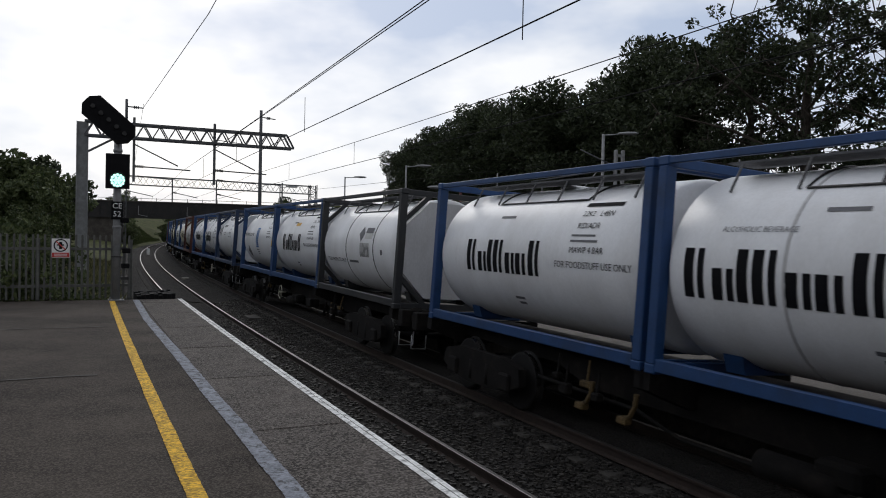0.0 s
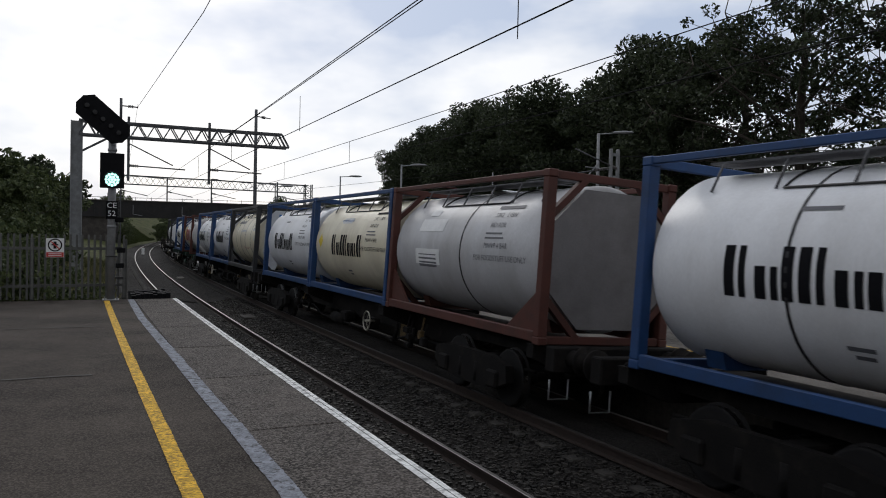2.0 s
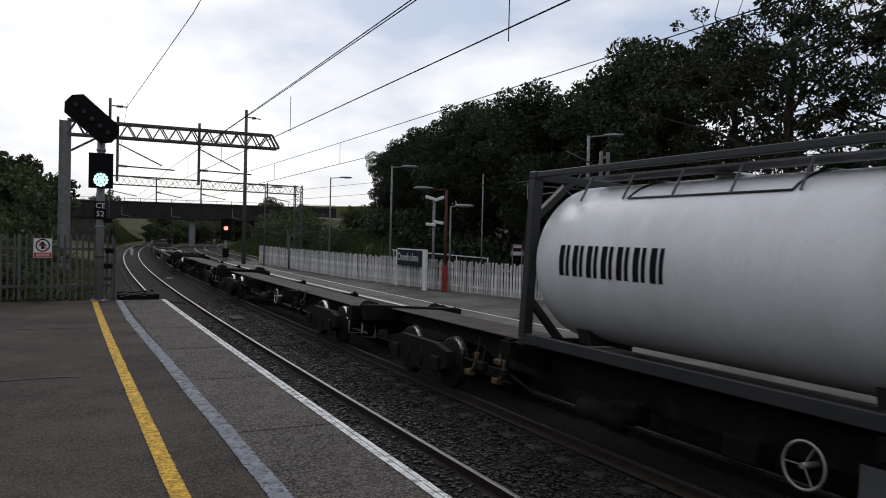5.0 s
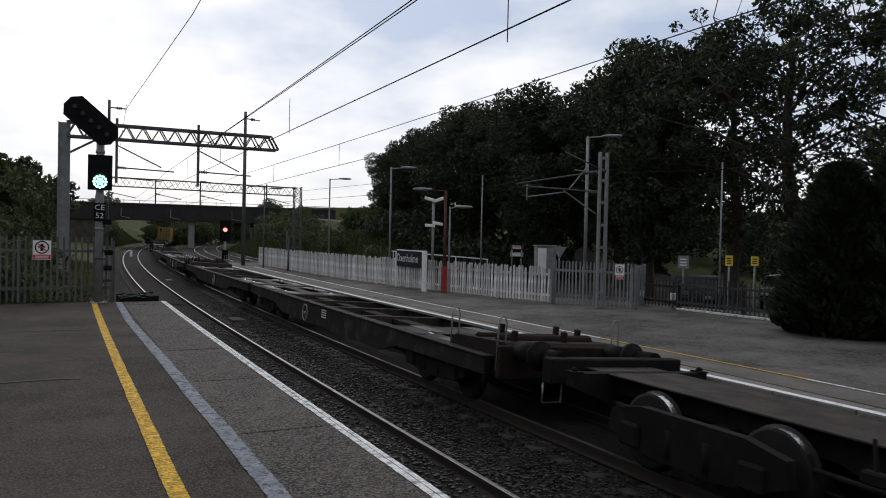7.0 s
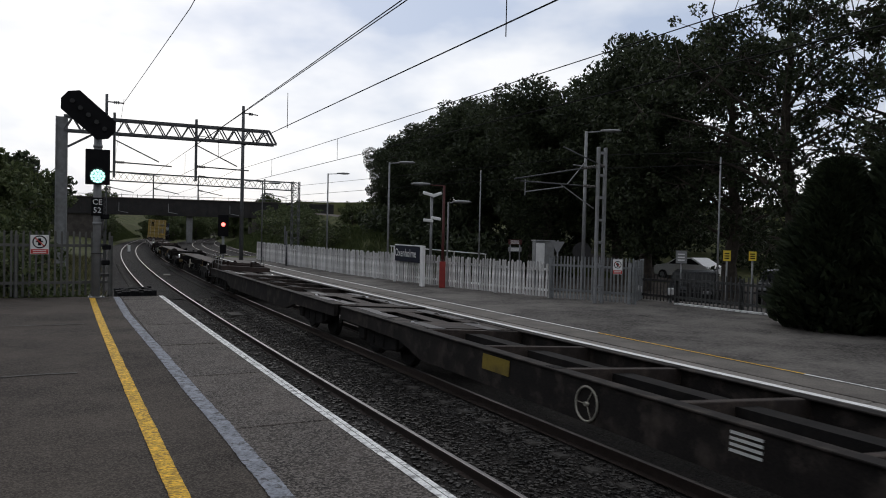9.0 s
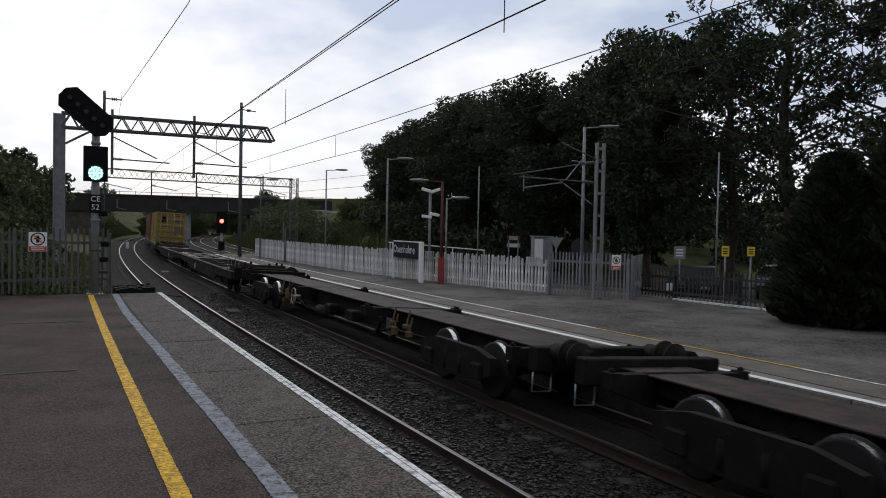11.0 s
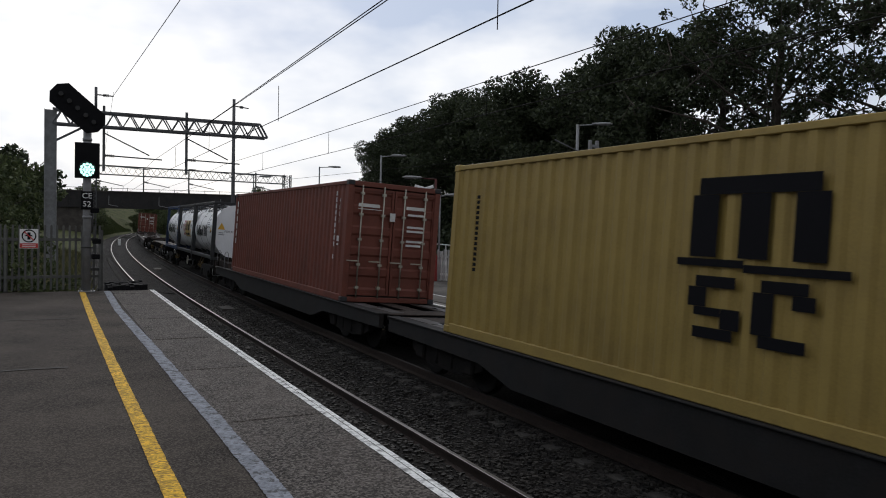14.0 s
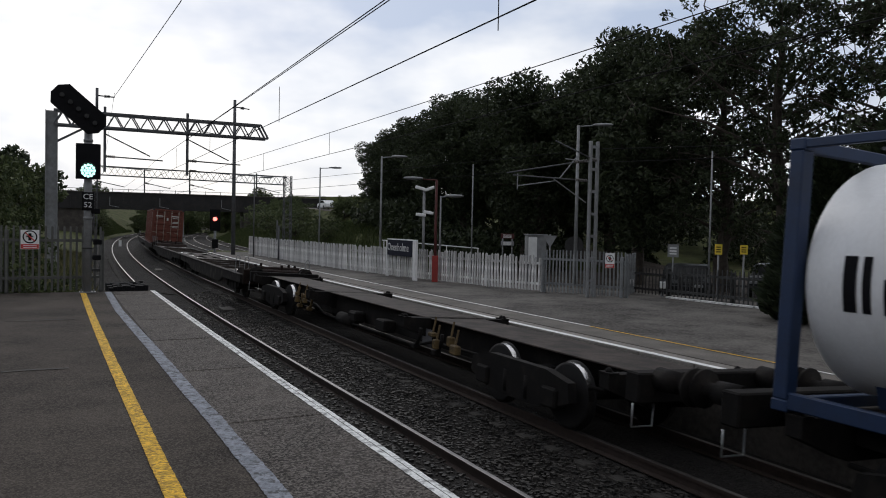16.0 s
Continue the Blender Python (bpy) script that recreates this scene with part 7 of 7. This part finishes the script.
bars(t, bm_u, -.45, [(0, 0, .4, .03), (0, -.08, .4, .03), (.08, -.16, .25, .03)], INK_GREY)
data_block(t, 1.95, .42, food=False)
triangle(t, 2.55, -.1, .2)
patch(t, 2.45, 2.65, .22, .40, INK_ORANGE)
tank_text("FOOD PRODUCTS ONLY", 0.17, -1.75, 0.16, INK, t)
diamond(t, -1.9, -.55, .28, INK_GREY)
load(w, t, 27.06)

w = wagon(34.6, 54.6, "spine", SPINE_LABEL, 3, rise=HIGH)
# the white end is coloured grey because it gets less light than the side
t = tank_container("white tank container, dark horse-like emblem, octagonal end, navy frame", NAVY, TANK_WHITE, (), octagon=PANEL_GREY_SHADE, diagonals=True)
horse(t, -2.2, 0.30, 1.0)
bm = bmesh.new()
for z, y0, y1 in ((1.72, -.3, .3), (1.55, -.2, .35), (1.47, -.2, .35), (1.39, -.25, .35)):
    bm.faces.new([bm.verts.new((-TL / 2 + .028, a, b)) for a, b in ((y0, z), (y1, z), (y1, z + .05), (y0, z + .05))])
part("writing", bm, INK_GREY, t)
bm = bmesh.new()
for a0, a1, r0, r1, cy in ((20, 330, .10, .17, .18), (-60, 90, .18, .26, -.02), (200, 330, .10, .15, -.25)):
    for i in range(12):
        q0, q1 = radians(a0 + (a1 - a0) * i / 12), radians(a0 + (a1 - a0) * (i + 1) / 12)
        bm.faces.new([bm.verts.new((-TL / 2 + .028, cy + math.cos(k) * rr * 1.2, 2.08 + math.sin(k) * rr)) for k, rr in ((q0, r0), (q1, r0), (q1, r1), (q0, r1))])
part("logo", bm, INK, t)
bars(t, -1.45, .5, [(k * .16, 0, .10, .12) for k in range(6)], INK_GREY, "wordmark")
data_block(t, 1.2, .35, INK_GREY, food=False)
triangle(t, 1.65, -.55, .2)
bars(t, -.75, .2, [(0, 0, .35, .04), (0.05, -.1, .3, .04)], INK_GREY)
load(w, t, 35.35)
t = pal_tank("white tank container with black straps in a blue frame", BLUE, bands=(-.9, 1.0), u=-2.35)
diamond(t, -1.75, -.75, .14, INK_GREY)
load(w, t, 41.45)
t = pal_tank("white tank container with black straps in a blue frame", BLUE, bands=(-.9, 0.95), u=-1.68)
load(w, t, 47.55)

w = wagon(54.85, 74.8, "spine", SPINE_LABEL, 4, side=WAGON, rise=HIGH)
t = tank_container("grey tank container with white label panels in a rusty brown frame", BROWN, TANK_GREY, (0.2,), octagon=PANEL_DIM, diagonals=True)
patch(t, -1.75, -.65, .35, .62, WHITE_PAINT)
patch(t, -1.75, -.65, -.3, .0, WHITE_PAINT)
patch(t, -1.6, -1.2, .7, .85, WHITE_PAINT)
bars(t, -1.6, -.35, [(0, 0, .8, .25)], INK_GREY)
data_block(t, 1.5, .45, INK_GREY)
load(w, t, 55.5)
t = pal_tank("cream tank container with dark name in a blue frame", BLUE, TANK_CREAM, u=-1.3)
diamond(t, -2.3, .05, .2, INK_YELLOW)
patch(t, -.85, -.1, .55, .72, INK_PALE)
tank_text("ALCOHOLIC BEVERAGE", 0.09, -.48, 0.62, INK_BLUE, t)
load(w, t, 61.6)
t = pal_tank("white tank container with dark name in a blue frame", BLUE)
load(w, t, 67.7)

w = wagon(75.05, 95.0, "spine", SPINE_LABEL, 5, wheel_at=1.55, rise=HIGH)
t = tank_container("cream tank container with steel straps, pale grey octagonal end, ladder", DARKF, TANK_CREAM, (-1.6, -.6, .45, 1.6), octagon=PANEL_GREY_SHADE, ladder=True, diagonals=True, strap=STEEL_STRAP, shape=(.86, 1.15, .18, .6, .36, .035))
bars(t, -2.0, .62, [(k * .17, 0, .12, .13 if k % 3 else .18) for k in range(9)], INK_GREY, "wordmark")
tank_text("ALCOHOLIC BEVERAGE", 0.11, -.1, 0.28, INK_BLUE, t)
tank_text("FOR FOODSTUFF ONLY", 0.13, 0.85, -.42, INK_RED, t)
patch(t, 1.9, 2.5, .48, .62, INK_PALE)
patch(t, 1.9, 2.5, .28, .42, INK_PALE)
tank_text("22T6", 0.12, 2.1, .36, INK, t)
patch(t, 2.3, 2.48, -.1, .08, INK_PALE)
bm = bmesh.new()
for z, y0, y1 in ((1.95, -.45, .25), (1.8, -.45, .2), (1.65, -.4, .3), (1.55, -.4, .3), (1.42, -.3, .25), (1.3, -.3, .2)):
    bm.faces.new([bm.verts.new((-TL / 2 + .028, a, b)) for a, b in ((y0, z), (y1, z), (y1, z + .06), (y0, z + .06))])
part("writing", bm, INK_GREY, t)
bm = bmesh.new()
bm.faces.new([bm.verts.new((-TL / 2 + .028, a, b)) for a, b in ((-.05, 2.1), (.35, 2.1), (.35, 2.3), (-.05, 2.3))])
part("logo", bm, INK_BLUE, t)
vs, fs = letters("FOOD STUFF ONLY", 0.15)
part("lettering", raw("lettering", [Vector((-TL / 2 + .028, -p.x, .98 + p.y)) for p in vs], fs, INK), None, t)
load(w, t, 75.6)
t = pal_tank("white tank container with dark name in a blue frame", BLUE)
load(w, t, 81.72)
t = pal_tank("white tank container with two black straps in a blue frame", BLUE, bands=(-.85, 1.0), u=-2.45)
tank_text("ALCOHOLIC BEVERAGE", 0.09, -.25, 0.22, INK_BLUE, t)
patch(t, 2.35, 2.5, -.25, 0.0, INK_ORANGE)
load(w, t, 88.05)

w = wagon(95.25, 113.9, "spine", "container wagon with a green spine frame", 6, side=WAGON_GREEN, wheel_at=3.2, rise=HIGH)
t = tank_container("dull silver tank container, yellow and red name, rusty brown posts", BROWN, TANK_SILVER, (-1.9, -.95, .35, 1.75), False, None, False, STEEL_STRAP, reach=1.1, shift=-.42)
bm = bmesh.new()
for u0, u1, v0, v1, sl in ((-2.15, -1.9, -.5, .5, .06), (-1.75, -1.5, -.35, .5, .06), (-1.95, -1.65, -.02, .2, .06)):
    shell_quads(bm, u0, u1, v0, v1, sl, .012)
part("logo", bm, INK_YELLOW, t, "yellow capital-shaped emblem")
wordmark(t, -1.45, -.46, .78, INK_RED, [(.75, 1)] * 5)
bars(t, -.4, -.62, [(k * .12, 0, .08, .11) for k in range(8)], INK_YELLOW)
bars(t, 1.85, .55, [(k * .1, 0, .07, .14) for k in range(11)], INK, "serial_bar")
tank_text("NOT TO BE STACKED", 0.1, -2.35, .5, INK_GREY, t)


def end_mark(t, name, x, quads, mat):
    """Plain bars on an end face: (right, right, z, z) as read from in front."""
    for a, b, z0, z1 in quads:
        bm = bmesh.new()
        bm.faces.new([bm.verts.new((x, -yy, zz)) for yy, zz in ((a, z0), (b, z0), (b, z1), (a, z1))])
        part(name, bm, mat, t)


end_mark(t, "logo", -3.686, [(-.16, -.07, 1.12, 1.56), (.02, .10, 1.12, 1.56), (-.08, .03, 1.28, 1.40)], INK_YELLOW)
for k in range(5):
    end_mark(t, "wordmark", -3.688, [(.15 + k * .155, .21 + k * .155, 1.12, 1.42), (.235 + k * .155, .27 + k * .155, 1.12, 1.42)], INK_RED)
end_mark(t, "writing", -3.686, [(.45 + k * .07, .50 + k * .07, .98, 1.05) for k in range(5)], INK_YELLOW)
end_mark(t, "serial_bar", -3.682, [(-.1, .5, 2.0, 2.1)], INK)


def end_ladder(bm):
    for y0, y1 in ((.30, .38), (.66, .74)):
        path_tube(bm, [(-3.78, y0, -.02), (-3.76, y0, .6), (-3.76, y0 + .02, 2.2), (-3.62, y1, 2.62), (-3.42, y1, 2.55)], .022, 6)
    for k in range(8):
        tube(bm, (-3.77, .31, .22 + k * .3), (-3.77, .68, .22 + k * .3), .016, 6)


sub("ladder", "end_ladder", end_ladder, WALKWAY, t)


def top_frame(bm):
    for y in (-.85, .85):
        tube(bm, (-2.95, y, TH - .02), (2.95, y, TH - .02), .03, 6)
    for k in range(5):
        tube(bm, (-2.8 + k * 1.4, -.85, TH - .02), (-2.8 + k * 1.4, .85, TH - .02), .02, 6)


sub("top_rail", "tank_top_frame", top_frame, BROWN, t)
load(w, t, 98.2)
t = pal_tank("white tank container with blue end panel and blue frame", BLUE, octagon=NAVY)
patch(t, 1.3, 2.4, -.25, -.23, INK)
bm = bmesh.new()
for z, y0, y1 in ((2.1, -.75, .1), (1.95, -.45, .0), (1.8, -.55, -.2), (1.7, -.6, -.2), (1.6, -.6, -.25), (1.5, -.55, 0)):
    bm.faces.new([bm.verts.new((-TL / 2 + .028, a, b)) for a, b in ((y0, z), (y1, z), (y1, z + .05), (y0, z + .05))])
part("writing", bm, INK_PALE, t)
bm = bmesh.new()
bm.faces.new([bm.verts.new((-TL / 2 + .028, a, b)) for a, b in ((.45, 1.45), (.95, 1.45), (.95, 1.6), (.45, 1.6))])
part("label_plate", bm, INK_ORANGE, t)
load(w, t, 105.85)

w = wagon(114.2, 132.9, "spine", SPINE_LABEL, 7, rise=HIGH)
t = tank_container("white tank container with octagonal end in a dark frame", DARKF, TANK_WHITE, (), octagon=TANK_WHITE, ladder=True)
wordmark(t, -2.2, -.22, .42, INK, [(.72, 1)] * 7)
load(w, t, 120.2)
wagon(133.2, 152.4, "spine", SPINE_LABEL, 8)
wagon(152.7, 172.7, "spine", SPINE_LABEL, 9, wheel_at=None)
FLAT_LABEL = "empty low flat container wagon, rusty and worn"
wagon(173.2, 209.9, "flat", FLAT_LABEL, 1, wheel_at=(7.85, -7.55), grid_at=-9.25)
wagon(210.1, 246.9, "flat", FLAT_LABEL, 1, wheel_at=(-9.9,), plate_at=-7.6, grid_at=-12.4)
wagon(247.2, 267.2, "spine", SPINE_LABEL, 10)
wagon(267.5, 287.7, "spine", "dark container wagon with ochre brake parts", 11, wheel_at=2.6)
wagon(288.4, 325.9, "flat", FLAT_LABEL, 2, wheel_at=(-7.1, 7.3))
w = wagon(326.65, 363.35, "flat", "low flat wagon with worn slate sills carrying two long containers", 0, sill_paint=SLATE)
load(w, box_container("mustard-yellow corrugated shipping container with dark emblem", BOX_YELLOW, "yellow"), 330.25, 12.192)
load(w, box_container("red-brown corrugated shipping container with white markings", BOX_RED, "red"), 347.7, 12.192)
w = wagon(363.7, 384.1, "spine", SPINE_LABEL, 12, wheel_at=-1.85, rise=0.07)
t = pal_tank("white tank container with rounded end, black straps, dark frame", DARKF, bands=(-1.05, .72), u=-2.2, h=.50, ltd=True, octagon=TANK_WHITE, shape=(1.08, 1.17, .8, .82, None, .035))
triangle(t, 2.15, .05, .2)
patch(t, 2.25, 2.45, .38, .58, INK_ORANGE)
vs, fs = letters("FOR FOODSTUFF USE ONLY", 0.13)
part("lettering", raw("lettering", [Vector((-TL / 2 + .028, -p.x - .12, 1.28 + p.y)) for p in vs], fs, INK), None, t)
bm = bmesh.new()
bm.faces.new([bm.verts.new((-TL / 2 + .029, a, b)) for a, b in ((1.0, 1.36), (.68, 1.36), (.84, 1.66))])
part("warning_triangle", bm, INK_ORANGE, t)
end_mark(t, "serial_bar", -TL / 2 + .029, [(-.3, .4, 2.14, 2.20)], INK)
end_mark(t, "writing", -TL / 2 + .029, [(-.95, -.75, 1.2, 1.23), (-.95, -.7, 1.12, 1.15)], INK_GREY)
load(w, t, 364.75)
t = tank_container("white tank container with rose emblem and yellow name panel", DARKF, TANK_WHITE, (-1.0, .9), strap=TANK_GREY)
patch(t, -1.15, -.42, -.38, .42, INK_PINK)
bm = bmesh.new()
for u0, u1, v0, v1 in ((-1.0, -.58, .2, .3), (-1.0, -.89, 0, .2), (-1.0, -.58, -.02, .08), (-.69, -.58, -.2, 0), (-1.0, -.58, -.28, -.18)):
    shell_quads(bm, u0, u1, v0, v1, 0, .012)
part("logo", bm, INK_PALE, t)
patch(t, -.36, 1.38, -.46, .42, PANEL_YELLOW)
bm = bmesh.new()
for k, (a, hh) in enumerate(((-.28, .5), (.06, .44), (.34, .34), (.66, .5), (.88, .5), (1.1, .42))):
    shell_quads(bm, a, a + .17, -.12, -.12 + hh, 0, .012)
for k in range(12):
    shell_quads(bm, -.28 + k * .132, -.19 + k * .132, -.36, -.24, 0, .012)
part("wordmark", bm, INK, t)
patch(t, -2.25, -1.85, -.05, .3, INK_GREY)
diamond(t, -1.45, .12, .17, INK_GREY)
diamond(t, .85, .76, .19, INK_RED)
tank_text("1170", 0.1, .85, .76, INK_PALE, t)
tank_text("ETHYL", 0.1, 1.25, .84, INK_RED, t)
tank_text("ALCOHOL", 0.1, 1.25, .70, INK_RED, t)
bars(t, 1.62, .50, [(0, 0, .78, .08)], INK, "serial_bar")
tank_text("22K2  T11", 0.13, 1.92, .38, INK, t)
bars(t, 1.6, .2, [(0, 0, .3, .03), (0, -.07, .58, .03), (0, -.14, .62, .03)], INK_GREY)
patch(t, 1.6, 1.74, -.22, -.04, INK_ORANGE)
patch(t, 2.15, 2.5, -.5, -.3, LABEL_WORN)
patch(t, 1.8, 2.12, -.42, -.34, LABEL_WORN)
load(w, t, 370.95)
t = pal_tank("white tank container with black straps and navy frame", NAVY, bands=(-1.15, .55), u=-2.42, h=.50, ltd=True)
triangle(t, 2.3, .0, .2)
patch(t, 2.35, 2.5, .3, .5, INK_ORANGE)
load(w, t, 377.2)
wagon(384.7, 404.6, "spine", SPINE_LABEL, 13, wheel_at=None)
wagon(404.9, 441.6, "flat", FLAT_LABEL, 0)
w = wagon(441.9, 478.6, "flat", "low flat wagon carrying a red-brown container", 0)
load(w, box_container("red-brown corrugated shipping container with white markings", BOX_RED, "red"), 445.0, 12.192)


# metres by which the train is behind an even run, at every half second
SURGE = [.05, -.15, -.08, -.26, .22, -.02, .30, -.28, .1, 0, 0, 0, 0, .1, .3, .1, 0, 0, .35, .2, 0, 0, -.05, -.1, -.05, 0, -.15, -.8, -.15, -.55, .08, -.05, .6]


def gone(t):
    """How far the train has come by t seconds."""
    k = t * 2
    i = min(int(k), len(SURGE) - 2)
    return 23.2 * t + 0.03 * t * t - (SURGE[i] + (SURGE[i + 1] - SURGE[i]) * (k - i))


def motions():
    for ob, first, ln, place in RIDES:
        rows = []
        for k in range(33):
            t = k * 0.5
            m = on_chord(first + ln / 2 - gone(t), ln * 0.36, T2, Z2, CANT2)
            rows.append((t, m if place is None else m @ pose(place[0], 0, place[1])))
        walk(ob, rows)
    rows = []
    for i, (t, x, y, z) in enumerate(DRIVE):
        d = Vector(DRIVE[min(i + 1, len(DRIVE) - 1)][1:]) - Vector(DRIVE[max(i - 1, 0)][1:])
        rows.append((t, Matrix.Translation((x, y, z + 0.01)) @ Matrix.Rotation(math.atan2(d.y, d.x) + math.pi, 4, "Z")))
    walk(white_car, rows)


motions()
